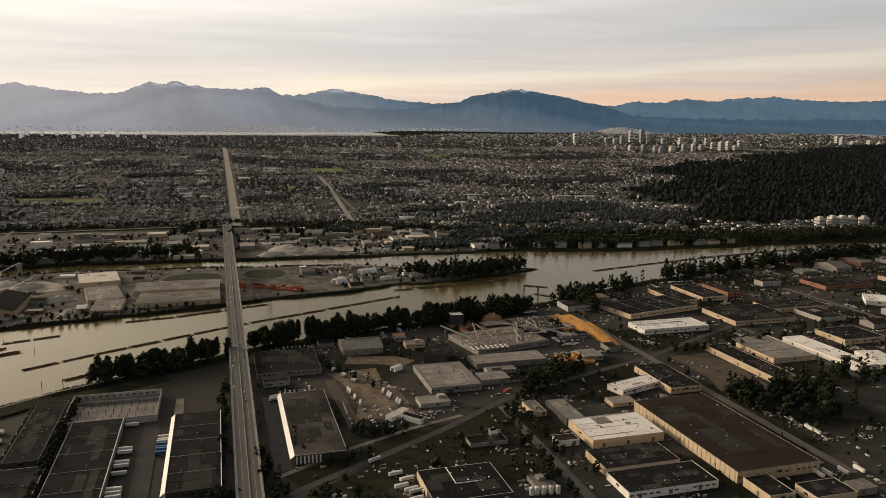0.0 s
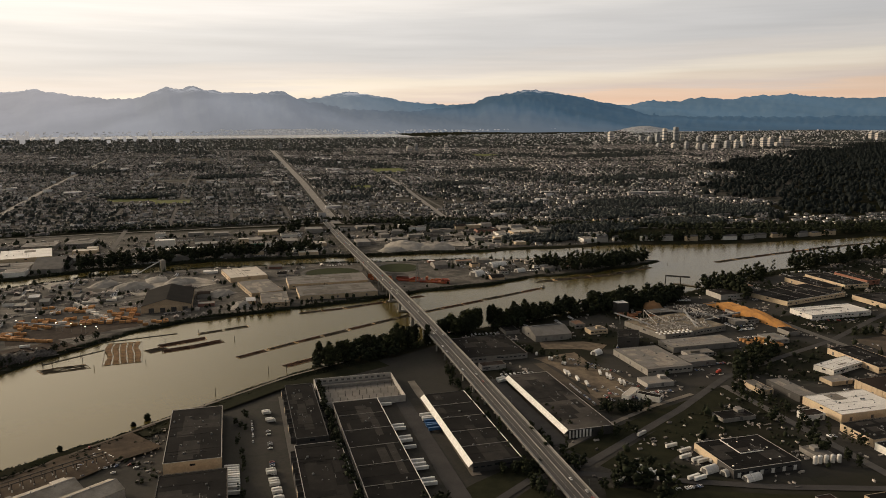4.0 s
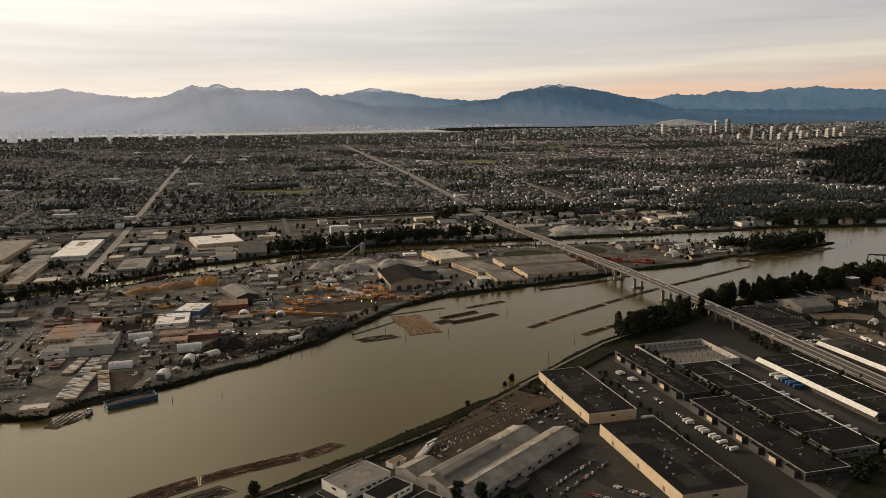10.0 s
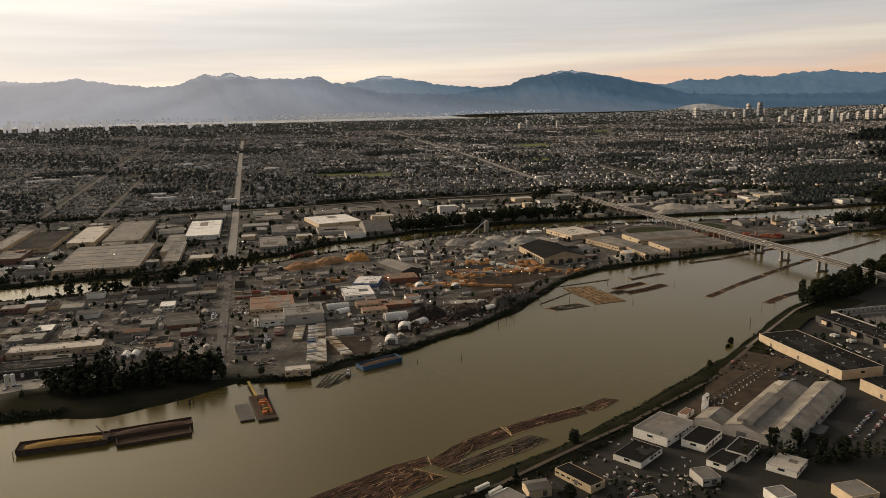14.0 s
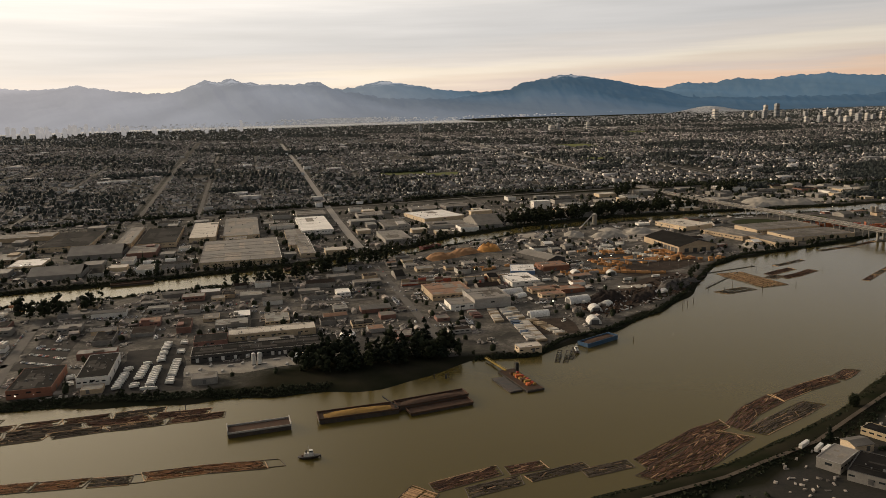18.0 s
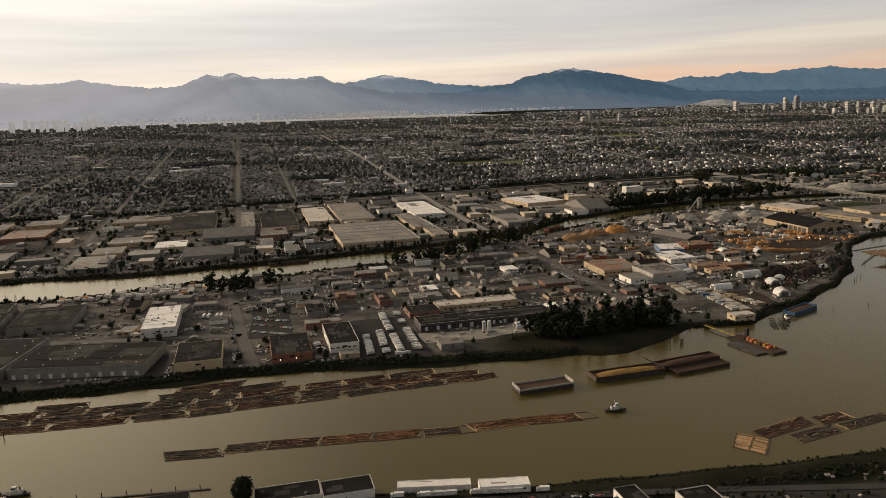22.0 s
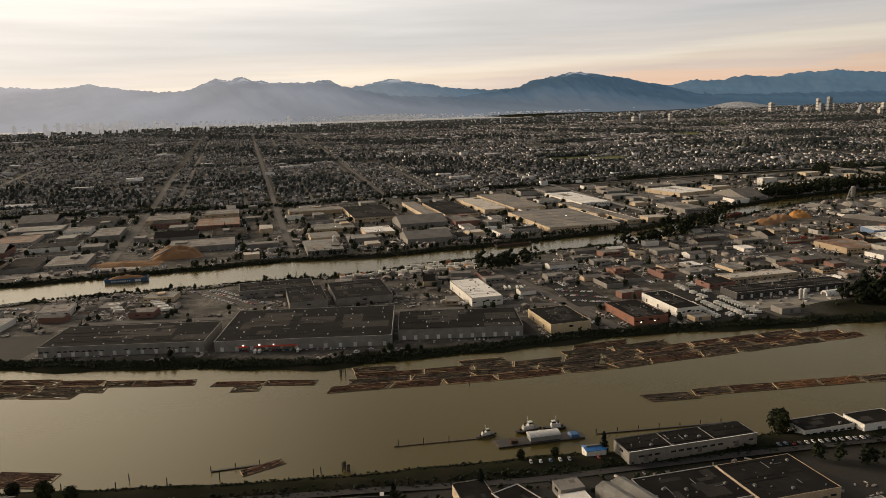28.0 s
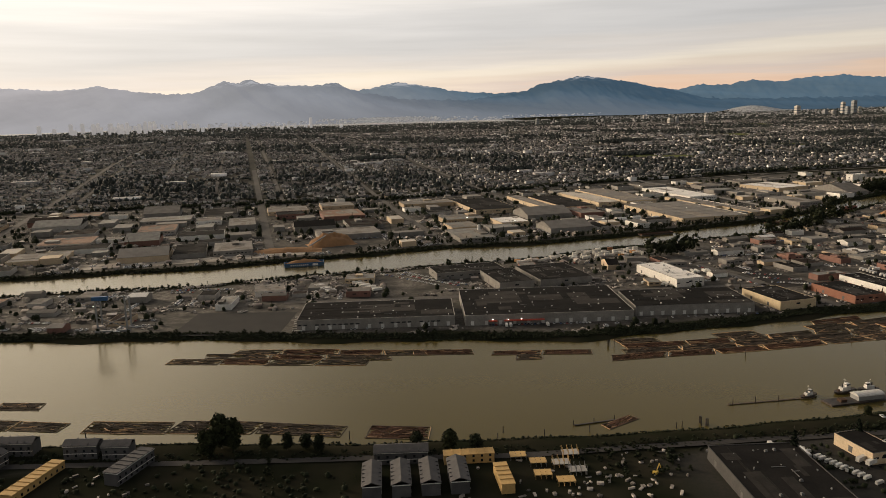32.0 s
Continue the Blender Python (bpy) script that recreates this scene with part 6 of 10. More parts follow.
row(car, 595, 1000, 595, 960, 3.4, 0, 0.4)
row(car, 420, 700, 420, 640, 3.6, 0, 0.4)
row(trailer, 574, 640, 578, 585, 9, 85, 0.3)
row(trailer, 500, 525, 560, 522, 8, 85, 0.3)
row(car, 700, 760, 700, 690, 3.4, 0, 0.3)
row(car, -1750, 948, -1650, 922, 3.3, 78, 0.12)
row(truck, -1745, 940, -1690, 925, 4.4, 78, 0.3)
row(trailer, -1835, 975, -1790, 964, 5, 78, 0.4)
row(car, -1905, 985, -1850, 972, 4, 78, 0.5)
row(car, -1560, 912, -1470, 895, 4, 70, 0.5)
row(truck, -1512, 1060, -1490, 1040, 4.5, 30, 0.1)
row(trailer, -1420, 1095, -1400, 1090, 5, 80, 0.2)
row(car, -1392, 1150, -1384, 960, 4.6, 90, 0.5)
row(car, -1362, 1012, -1320, 985, 3.2, 40, 0.15)
row(car, -1360, 1040, -1318, 1010, 3.2, 40, 0.15)
row(car, -1358, 1062, -1315, 1040, 3.2, 40, 0.2)
row(truck, -1302, 960, -1296, 912, 4, 25, 0.2)
row(truck, -1190, 948, -1090, 950, 5, 90, 0.5)
row(trailer, -1860, 1205, -1835, 1140, 4.4, 12, 0.1)
row(trailer, -1905, 1200, -1890, 1150, 5.0, 12, 0.3)
row(car, -1790, 1230, -1730, 1130, 3.4, 20, 0.2)
row(car, -1780, 1235, -1720, 1135, 3.4, 20, 0.2)
row(car, -1812, 1235, -1756, 1145, 3.4, 20, 0.2)
row(car, -2085, 1235, -2010, 1215, 3.4, 80, 0.25)
row(car, -2085, 1222, -2015, 1203, 3.4, 80, 0.25)
row(car, -1565, 631, -1520, 624, 6, 80, 0.3)
row(truck, -1652, 606, -1640, 556, 3.6, 15, 0.15, size=0.72)
row(trailer, -1628, 588, -1612, 552, 5, 15, 0.15)
row(car, -1400, 606, -1330, 596, 5, 80, 0.4)
row(truck, -1280, 598, -1180, 574, 8, 170, 0.35)
row(car, -1290, 590, -1150, 560, 5.5, 170, 0.5)
row(trailer, -1668, 612, -1655, 600, 4, 80, 0.2)
row(car, -660, 520, -600, 560, 4, 40, 0.4)
row(trailer, -715, 585, -700, 572, 4.5, 30, 0.0)
for k in range(24):
    x, y = RNG.uniform(-860, -470), RNG.uniform(980, 1400)
    if shore(x, y) > 25 and free(x, y, 4, 4):
        (truck if k % 3 else trailer)(x, y, RNG.choice((0, 90, 30)))

# ---- containers, lumber and other yard goods ----
CONT_M = [mat("container_paint", c, 0.6, big=4, small=0.4, vary=0.2) for c in ((0.30, 0.062, 0.032), (0.38, 0.115, 0.04), (0.15, 0.07, 0.055), (0.50, 0.46, 0.40), (0.07, 0.10, 0.15), (0.32, 0.24, 0.15))]
CONT = []
for m in CONT_M:
    mb = MB()
    edge = [(-6.05 + k * 0.55, 1.2 + 0.08 * (k % 2)) for k in range(23)]
    ring = edge + [(x, -y) for x, y in edge[::-1]]
    nr = len(ring)
    mb.v = [(x, y, z) for z in (0.0, 2.57) for x, y in ring]
    mb.f = [tuple(range(nr)), tuple(range(2 * nr - 1, nr - 1, -1))] + [(k, nr + k, nr + (k + 1) % nr, (k + 1) % nr) for k in range(nr)]
    CONT.append(mesh_of("shipping_container", mb, m))
CONT_W = ["rust-red", "orange", "brown", "cream", "dark blue", "tan"]


def container(x, y, ang, c, lev=0):
    tagged(part("shipping_container", CONT[c], None, loc=(x, y, zl(x, y) + 0.3 + lev * 2.57), ang=ang), f"{CONT_W[c]} corrugated shipping container in a yard", "container", "shipping containers")


for i in range(13):
    for j in range(3):
        x, y = (8 + i * 9.5 if i < 4 else 20 + i * 9.5), 1464 - j * 10 - i * 6.0
        for lv in range(RNG.choice((1, 1, 2, 3))):
            container(x, y + RNG.uniform(-1, 1), RNG.choice((-30, -30, 60)), RNG.choice((0, 0, 1, 0, 1, 2)) if i > 3 else 1, lv)
for i in range(13):
    for lv in range(RNG.choice((2, 3, 3, 4))):
        container(-893 + i * 12.6, 1222 - i * 0.9 + RNG.uniform(-0.6, 0.6), -4, RNG.choice((5, 5, 5, 3, 2, 0)), lv)
for i in range(9):
    for lv in range(RNG.choice((0, 1, 2))):
        container(-806 + i * 7, 1196 - (i % 3) * 9 + RNG.uniform(-2, 2), 88, RNG.choice((5, 5, 2, 0)), lv)
for (x0, y0), (x1, y1), cols in (((-790, 1045), (-803, 896), (3, 3, 5)), ((-800, 1040), (-812, 905), (3, 3, 4)), ((-784, 985), (-770, 908), (5, 5, 3)), ((-815, 1046), (-824, 985), (5, 3)), ((-842, 1048), (-842, 1010), (3, 2))):
    n = int(math.hypot(x1 - x0, y1 - y0) / 4.2)
    for k in range(n):
        if RNG.random() < 0.86:
            container(x0 + (x1 - x0) * k / n, y0 + (y1 - y0) * k / n, RNG.uniform(-6, 6), RNG.choice(cols), 0)

LUM_M = [mat("sawn_lumber", (0.46, 0.235, 0.085), 0.85, second=(0.28, 0.14, 0.055), big=3, vary=0.25), mat("wrapped_lumber", (0.66, 0.62, 0.56), 0.6, second=(0.52, 0.48, 0.42), big=3), mat("red_cedar", (0.30, 0.13, 0.06), 0.85, big=3)]
LUM = []
for m in LUM_M:
    mb = MB()
    prof = [(y + d, z) for y, z in ((-1.95, 3.4), (-0.65, 2.3), (0.65, 3.4)) for d in (0.0, 1.3)]
    prof = [(-1.95, 0.0)] + prof + [(1.95, 0.0)]
    npf = len(prof)
    mb.v = [(x, y, z) for x in (-3.9, 3.9) for y, z in prof]
    mb.f = [tuple(range(npf)), tuple(range(2 * npf - 1, npf - 1, -1))] + [(k, npf + k, npf + (k + 1) % npf, (k + 1) % npf) for k in range(npf)]
    LUM.append(mesh_of("lumber_pack", mb, m))
LW = ["yellow sawn lumber", "white-wrapped lumber", "red cedar"]


def lumber(x, y, ang, c):
    COUNT["lumber"] = COUNT.get("lumber", 0) + 1
    if COUNT["lumber"] % 5 == 0:
        return
    tagged(part("lumber_pack", LUM[c], None, loc=(x, y, zl(x, y) + 0.25), ang=ang), f"banded pack of {LW[c]} in a timber yard", "lumber pack", "lumber packs")


def lumber_field(x0, x1, y0, y1, c, dx=9, dy=7.5, keep=0.75, ang=0, slant=0.0):
    y = y0
    while y < y1:
        x = x0
        while x < x1:
            if RNG.random() < keep and shore(x, y) > 14 and free(x, y + slant * (x - x0), 3, 2, 1):
                lumber(x + RNG.uniform(-0.8, 0.8), y + slant * (x - x0) + RNG.uniform(-0.8, 0.8), ang + RNG.uniform(-4, 4), c if RNG.random() < 0.9 else RNG.choice((0, 1, 2)))
            x += dx
        y += dy


lumber_field(-1520, -1405, 1232, 1318, 1, 9.5, 9, 0.6)
lumber_field(-1610, -1515, 1240, 1262, 1, 9.5, 9, 0.6)
lumber_field(-560, -440, 1240, 1290, 0, 9, 8, 0.6)
lumber_field(-545, -470, 1330, 1375, 0, 9, 8, 0.6)
lumber_field(-440, -392, 1245, 1330, 0, 9, 8, 0.65)
lumber_field(-386, -300, 1212, 1240, 0, 9, 8, 0.65)
lumber_field(-490, -430, 1385, 1420, 1, 9, 8, 0.7)
lumber_field(-640, -540, 1195, 1222, 0, 9, 8, 0.6)
lumber_field(-760, -650, 1275, 1300, 0, 9, 8, 0.5)
lumber_field(425, 462, 868, 905, 0, 8.5, 7, 0.9)
lumber_field(470, 530, 1000, 1060, 0, 10, 9, 0.35)
lumber_field(330, 420, 1035, 1090, 2, 11, 10, 0.4)
lumber_field(-230, -180, 1290, 1310, 0, 9, 8, 0.5)

SCRAP_M = mat("scrap_metal", (0.034, 0.027, 0.023), 0.9, second=(0.014, 0.012, 0.011), big=3, small=0.8, bump=0.8, spec=0.04)
SHRED_M = mat("shredded_steel", (0.085, 0.075, 0.066), 0.75, second=(0.02, 0.017, 0.015), big=2.2, small=0.7, bump=0.8, mixing=0.9, spec=0.2)
# heaps: chips, sawdust, stone, scrap
heap(-790, 1412, 60, 38, 9, CHIP_M, label="long heap of orange wood chips by the channel", category="heap", ang=20, seed=2)
heap(-740, 1440, 62, 40, 8, CHIP_M, label="low heap of brown-orange wood chips", ang=25, seed=3)
heap(-690, 1448, 42, 36, 12, CHIPY_M, label="conical heap of bright orange sawdust", ang=0, seed=4)
heap(-1850, 1508, 80, 50, 15, CHIP_M, label="tall fan-shaped heap of orange wood chips", ang=10, seed=5)
heap(-1925, 1470, 110, 36, 5, CHIP_M, label="low spread of brown wood chips", ang=-8, seed=6)
heap(521, 1018, 26, 178, 11, CHIPY_M, label="long ridge of orange sawdust beside the road", ang=6, seed=7)
heap(452, 894, 30, 22, 5, CHIPY_M, label="bright yellow heap of sawdust near the mill", seed=8)
heap(405, 1108, 34, 26, 9, CHIP_M, label="brown-orange heap of hog fuel behind the mill", seed=9)
for k, (x, y, l, w, h) in enumerate(((-425, 1498, 70, 46, 12), (-345, 1522, 60, 44, 11), (-480, 1540, 60, 40, 8), (-390, 1560, 52, 40, 6), (150, 1790, 110, 66, 16), (215, 1752, 90, 54, 14), (110, 1752, 66, 46, 9), (-272, 1402, 50, 40, 9), (-238, 1302, 46, 30, 8), (-560, 1550, 70, 40, 6), (330, 1770, 90, 46, 7))):
    heap(x, y, l, w, h * 0.8, AGG_M, label="grey heap of crushed stone in a gravel works", category="heap", ang=k * 33, seed=10 + k)
for k, (x, y, l, w, h) in enumerate(((-652, 1046, 58, 36, 10), (-604, 1040, 56, 24, 5), (-575, 1062, 40, 22, 4), (-690, 1002, 36, 18, 3))):
    heap(x, y, l, w, h, SCRAP_M, rag=0.6, label="dark heap of scrap metal in a breaker's yard", category="heap", ang=k * 21 + 20, seed=30 + k)

for k, (x, y, l, w, h) in enumerate(((-528, 1082, 62, 36, 9), (-496, 1102, 40, 26, 6))):
    heap(x, y, l, w, h, SHRED_M, rag=0.6, label="grey glinting heap of shredded steel on the bank", category="heap", ang=32 - k * 10, seed=36 + k)
# loose scrap strewn between the heaps and along the bank
srng = random.Random(77)
for name, m, n in (("loose_scrap", SCRAP_M, 260), ("rusty_scrap", RUST_M, 200), ("pale_scrap", GREYP_M, 110)):
    mb = MB()
    for k in range(n):
        t = srng.random()
        x, y = -705 + 225 * t, 985 + 120 * t + srng.uniform(-26, 46)
        if shore(x, y) < 4:
            continue
        z, r, q = zl(x, y), srng.uniform(0.8, 3.4), srng.uniform(0, 3.1)
        mb.bar((x - r * math.cos(q), y - r * math.sin(q), z + 0.4), (x + r * math.cos(q), y + r * math.sin(q), z + srng.uniform(0.6, 2.6)), srng.uniform(0.5, 1.8))
    solo(name, mb, m, 0, 0, 0, 0, "strewn scrap beams and plates in a breaker's yard", "scrap", kind="stuff")
# white-wrapped stacks in a slanting row beside the open timber
for k in range(26):
    lumber(-505 + k * 3.0 + srng.uniform(-4, 4), 1388 - k * 5.2 + srng.uniform(-4, 4), srng.uniform(-30, 30), 1)
for k in range(24):
    lumber(-590 + k * 4.2, 1206 - k * 2.0 + srng.uniform(-2, 2), -25, 0)


# quonset sheds and tents
def tent(x, y, L, W, h, ang, label="white half-round fabric shed in a yard"):
    b = thing("quonset_shed", x, y, zl(x, y), ang, label, "quonset shed", "half-round sheds")
    part("vault", MB().arch(-L / 2, L / 2, -W / 2, W / 2, 0.2, h), WHITE_M, b)
    part("end_door", MB().box(-L / 2 - 0.15, -L / 2 - 0.02, -W * 0.28, W * 0.28, 0.1, h * 0.7), DOOR_M, b)
    for k in range(1, int(L / 8)):
        part("rib", MB().arch(-L / 2 + k * 5 - 0.15, -L / 2 + k * 5 + 0.15, -W / 2 - 0.12, W / 2 + 0.12, 0.2, h + 0.12), WALL["conc"], b)
    claim(x, y, L / 2, W / 2, ang)


LAMP_M = glow_mat("lit_lamp", (1.0, 0.93, 0.80), 9.0)
for q in ((-767, 1002, 26, 13, 7, 0), (-691, 999, 16, 16, 8, 80), (-716, 950, 16, 16, 8, 80), (-693, 1047, 30, 18, 9, 5), (-665, 1021, 16, 14, 5, 40), (-760, 1124, 30, 16, 7, 5), (-756, 1101, 18, 12, 5, 30), (-627, 1202, 14, 16, 8, 85), (-575, 1185, 12, 14, 7, 85), (-566, 1058, 26, 10, 4, 20), (212, 1430, 24, 22, 10, 30), (281, 1506, 34, 22, 10, 10)):
    tent(*q)
for q in ((-1015, 990, 16, 9, 5, 85), (-1005, 990, 16, 9, 5, 85), (-1130, 1060, 12, 8, 4, 0), (-1290, 1545, 20, 16, 8, 0), (-1255, 1552, 18, 14, 8, 0), (-1215, 1548, 14, 12, 6, 0), (-1070, 930, 18, 12, 6, 0), (305, 1440, 20, 14, 7, 20), (330, 1010, 26, 12, 5, 0), (205, 905, 14, 10, 6, 30)):
    tent(*q)
warehouse(722, 852, 66, 96, 0, 7, "grey", "cream", "lines")
warehouse(-713, 1119, 44, 22, 0, 6, "rust", "tan")
warehouse(-715, 1086, 34, 18, 0, 6, "rust", "tan")
warehouse(-680, 1108, 40, 24, 0, 6, "rust", "rust")
warehouse(-724, 1190, 44, 60, 0, 7, "white", "white")
warehouse(-524, 576, 26, 16, 30, 5, "dark", "white")
warehouse(-222, 1833, 22, 20, 0, 30, "cream", "cream", "plain", "silo_tower")
warehouse(-340, 1850, 110, 26, 0, 11, "white", "cream", "bays")
warehouse(-400, 1925, 44, 24, 0, 20, "white", "white", "plain", "office_block")
gb = warehouse(-180, 1880, 70, 30, 0, 12, "grey", "white")
part("green_front", MB().box(-34, 6, -15.4, -15.05, 1.0, 11.2), GREEN_M, gb, "green panelled front")
warehouse(-80, 1800, 70, 24, 10, 8, "white", "white")


# yard lights
def yard_light(x, y, h=12):
    b = thing("yard_light", x, y, zl(x, y), 0, "lit white floodlight on a tall yard pole", "yard light", "lit yard lights")
    part("pole", MB().cyl(0, 0, -0.5, h, 0.16, 0.1, 6), METAL_M, b)
    part("lamp_head", MB().box(-0.45, 0.45, -0.35, 0.35, h, h + 0.45, 0.06), LAMP_M, b, "glowing white lamp")


for x, y in ((-590, 1240), (-560, 1255), (-535, 1265), (-500, 1225), (-478, 1212), (-463, 1205), (-455, 1190), (-440, 1185), (-436, 1175), (-640, 1075), (-625, 1062), (-610, 1055), (-780, 1240), (-670, 1235), (-1120, 1590), (-890, 1640),
             (-1500, 1560), (-1340, 1520), (-1240, 1600), (-1570, 1640), (-1180, 1975), (-1060, 1980), (-1010, 1985), (-760, 2010), (-700, 1990), (-860, 1500), (-2180, 1120), (-2160, 1130), (-2290, 1180), (-420, 2010), (-640, 2015), (-740, 1020), (190, 1600)):
    yard_light(x, y)

# shipyard frame with four tall legs
sf = thing("shipyard_lift", -2129, 1066, zl(-2129, 1066), -10, "tall shipyard lifting frame with white legs and blue top", "lifting frame")
for sx in (-15, 15):
    for sy in (-7, 7):
        part("leg", MB().cyl(sx, sy, -1, 38 if sy < 0 else 34, 1.1, 0.9, 8), GREYP_M, sf)
    part("side_beam", MB().bar((sx, -7, 33), (sx, 7, 33), 1.6), GREYP_M, sf)
part("top_beam", MB().box(-18, -2, -9, -5, 34, 38), BLUE_M, sf)
part("brace", MB().bar((-15, -7, 4), (15, -7, 16), 0.7), GREYP_M, sf)
part("brace", MB().bar((15, -7, 4), (-15, -7, 16), 0.7), GREYP_M, sf)
part("base_beam", MB().box(-18, 18, -9, -6, -1, 1.6), GREYP_M, sf)
part("jib", MB().bar((15, 7, 36), (30, 14, 42), 0.7), GREYP_M, sf)
pn = thing("power_pylon", 78, 1372, zl(78, 1372), 0, "tall lattice power pylon beside the bridge", "pylon")
for sx in (-4, 4):
    for sy in (-4, 4):
        part("leg", MB().bar((sx, sy, -1), (sx * 0.15, sy * 0.15, 44), 0.45), METAL_M, pn)
for z, w in ((26, 8), (33, 7), (40, 5)):
    part("cross_arm", MB().bar((-w, 0, z), (w, 0, z), 0.4), METAL_M, pn)
for z in (6, 13, 20):
    q = 4 * (1 - z / 52)
    part("lattice", MB().bar((-q, -q, z), (q, -q, z + 6), 0.25).bar((q, -q, z), (-q, -q, z + 6), 0.25).bar((-q, q, z), (q, q, z + 6), 0.25).bar((-q, -q, z), (-q, q, z + 6), 0.25), METAL_M, pn)
# silos, hoppers and the concrete works
for x, y, r, h, m in ((-1118, 922, 2.2, 13, WHITE_M), (-1112, 922, 2.2, 13, WHITE_M), (239, 1536, 4, 17, AGG_M), (244, 1528, 4, 17, AGG_M), (-384, 1645, 5, 24, AGG_M), (-1590, 1500, 3, 18, WHITE_M), (243, 557, 2, 8, WHITE_M), (248, 557, 2, 8, WHITE_M), (254, 556, 2, 8, WHITE_M), (260, 555, 2, 8, WHITE_M), (266, 554, 2, 8, WHITE_M), (300, 1520, 3, 15, AGG_M)):
    b = thing("silo", x, y, zl(x, y), 0, "round upright storage silo in a works yard", "silo", "silos")
    part("shell", MB().cyl(0, 0, 1.5, h, r, r, 12), m, b, smooth=False)
    part("cone_top", MB().cyl(0, 0, h, h + r * 0.5, r, 0.3, 12), m, b)
    part("base", MB().cyl(0, 0, -1, 1.5, r * 0.7, r * 0.9, 8), PILE_M, b)
for (x0, y0, z0), (x1, y1, z1) in (((-384, 1650, 24), (-430, 1612, 4)), ((330, 985, 9), (300, 1035, 16)), ((390, 960, 8), (420, 1040, 12)), ((420, 985, 9), (500, 1010, 9)), ((-700, 1520, 5), (-670, 1460, 15)), ((-1850, 1510, 20), (-1890, 1470, 6)), ((-480, 1215, 8), (-560, 1245, 12)), ((440, 1000, 12), (380, 1060, 10))):
    d = Vector((x1 - x0, y1 - y0, z1 - z0))
    b = thing("conveyor", x0, y0, 0, 0, "inclined steel conveyor on trestle legs", "conveyor", "conveyors")
    part("belt_gallery", MB().bar((0, 0, z0 + 3), (d.x, d.y, z1 + 3), 2.0, 1.6), GREYP_M, b)
    for t in (0.15, 0.5, 0.85):
        z = z0 + 3 + (z1 - z0) * t
        part("trestle", MB().bar((d.x * t - 1, d.y * t, zl(x0 + d.x * t, y0 + d.y * t) - 0.5), (d.x * t, d.y * t, z), 0.4).bar((d.x * t + 1, d.y * t, zl(x0 + d.x * t, y0 + d.y * t) - 0.5), (d.x * t, d.y * t, z), 0.4), METAL_M, b)
# steel pipe rack beside the long shed
pr = thing("crane_runway", -419, 708, zl(-419, 708), 31.5, "open crane runway of dark posts with white bases", "crane runway")
for s in (-3.5, 3.5):
    part("runway_beam", MB().box(-62, 62, s - 0.35, s + 0.35, 7.2, 8.0), PILE_M, pr)
    for k in range(15):
        p = part("post", MB().box(-61 + k * 8.7, -60.4 + k * 8.7, s - 0.3, s + 0.3, 2.4, 7.2), PILE_M, pr)
        part("painted_base", MB().box(-61.1 + k * 8.7, -60.3 + k * 8.7, s - 0.4, s + 0.4, -0.5, 2.4), WHITE_M, p, "white painted base")

# open yards that stay clear of buildings
for x, y, hx_, hy_ in ((-1222, 965, 32, 88), (-800, 975, 48, 90), (-1338, 1020, 26, 46), (-1770, 1185, 48, 60), (-2045, 1215, 45, 22), (-2000, 1030, 70, 55), (-370, 560, 50, 60), (-419, 708, 60, 36), (-470, 1235, 110, 90), (-740, 1425, 80, 50), (-400, 1530, 110, 50), (-560, 1060, 140, 30),
                       (120, 1430, 80, 60), (160, 1760, 120, 60), (150, 880, 50, 60), (-1460, 1275, 70, 50), (-60, 1540, 60, 50), (80, 1545, 60, 50), (-1860, 1490, 100, 45), (660, 680, 70, 60)):
    claim(x, y, hx_, hy_)
for k in range(58):
    x, y = RNG.uniform(-2300, -950), RNG.uniform(900, 1290)
    if shore(x, y) > 30 and free(x, y, 14, 4):
        a = -12 if x < -1450 else 0
        row(car, x - 16, y + (4 if a else 0), x + 16, y - (4 if a else 0), 2.9, 90 + a, 0.25)
for k in range(90):
    x, y = RNG.uniform(-2500, 600), RNG.uniform(1460, 2060)
    if y > curve(NORTH, x) + 30 and free(x, y, 20, 4):
        row(car, x - 22, y, x + 22, y, 2.9, 90, 0.25)
for k in range(60):
    x, y = RNG.uniform(60, 1500), RNG.uniform(460, 1350)
    if y < curve(SOUTH, x) - 40 and free(x, y, 16, 4):
        row(car, x - 16, y, x + 16, y, 2.9, 90, 0.3)


# ---- fuller detail on the south bank by the bridge ----
def canopy(b, L, W, h, side, m, out=4.2, label="sloping white canopy"):
    """A sloping roof edge along one long side of a building (side -1: west, 1: east)."""
    x0, x1 = side * (L / 2 + 0.1), side * (L / 2 + out)
    mb = MB()
    mb.v = [(x0, -W / 2, h + 0.3), (x0, W / 2, h + 0.3), (x1, W / 2, h - 3.2), (x1, -W / 2, h - 3.2), (x0, -W / 2, h - 0.2), (x0, W / 2, h - 0.2), (x1, W / 2, h - 3.6), (x1, -W / 2, h - 3.6)]
    mb.f = [(0, 1, 2, 3), (7, 6, 5, 4), (0, 3, 7, 4), (1, 5, 6, 2), (3, 2, 6, 7), (0, 4, 5, 1)]
    return part("canopy", mb, m, b, label)


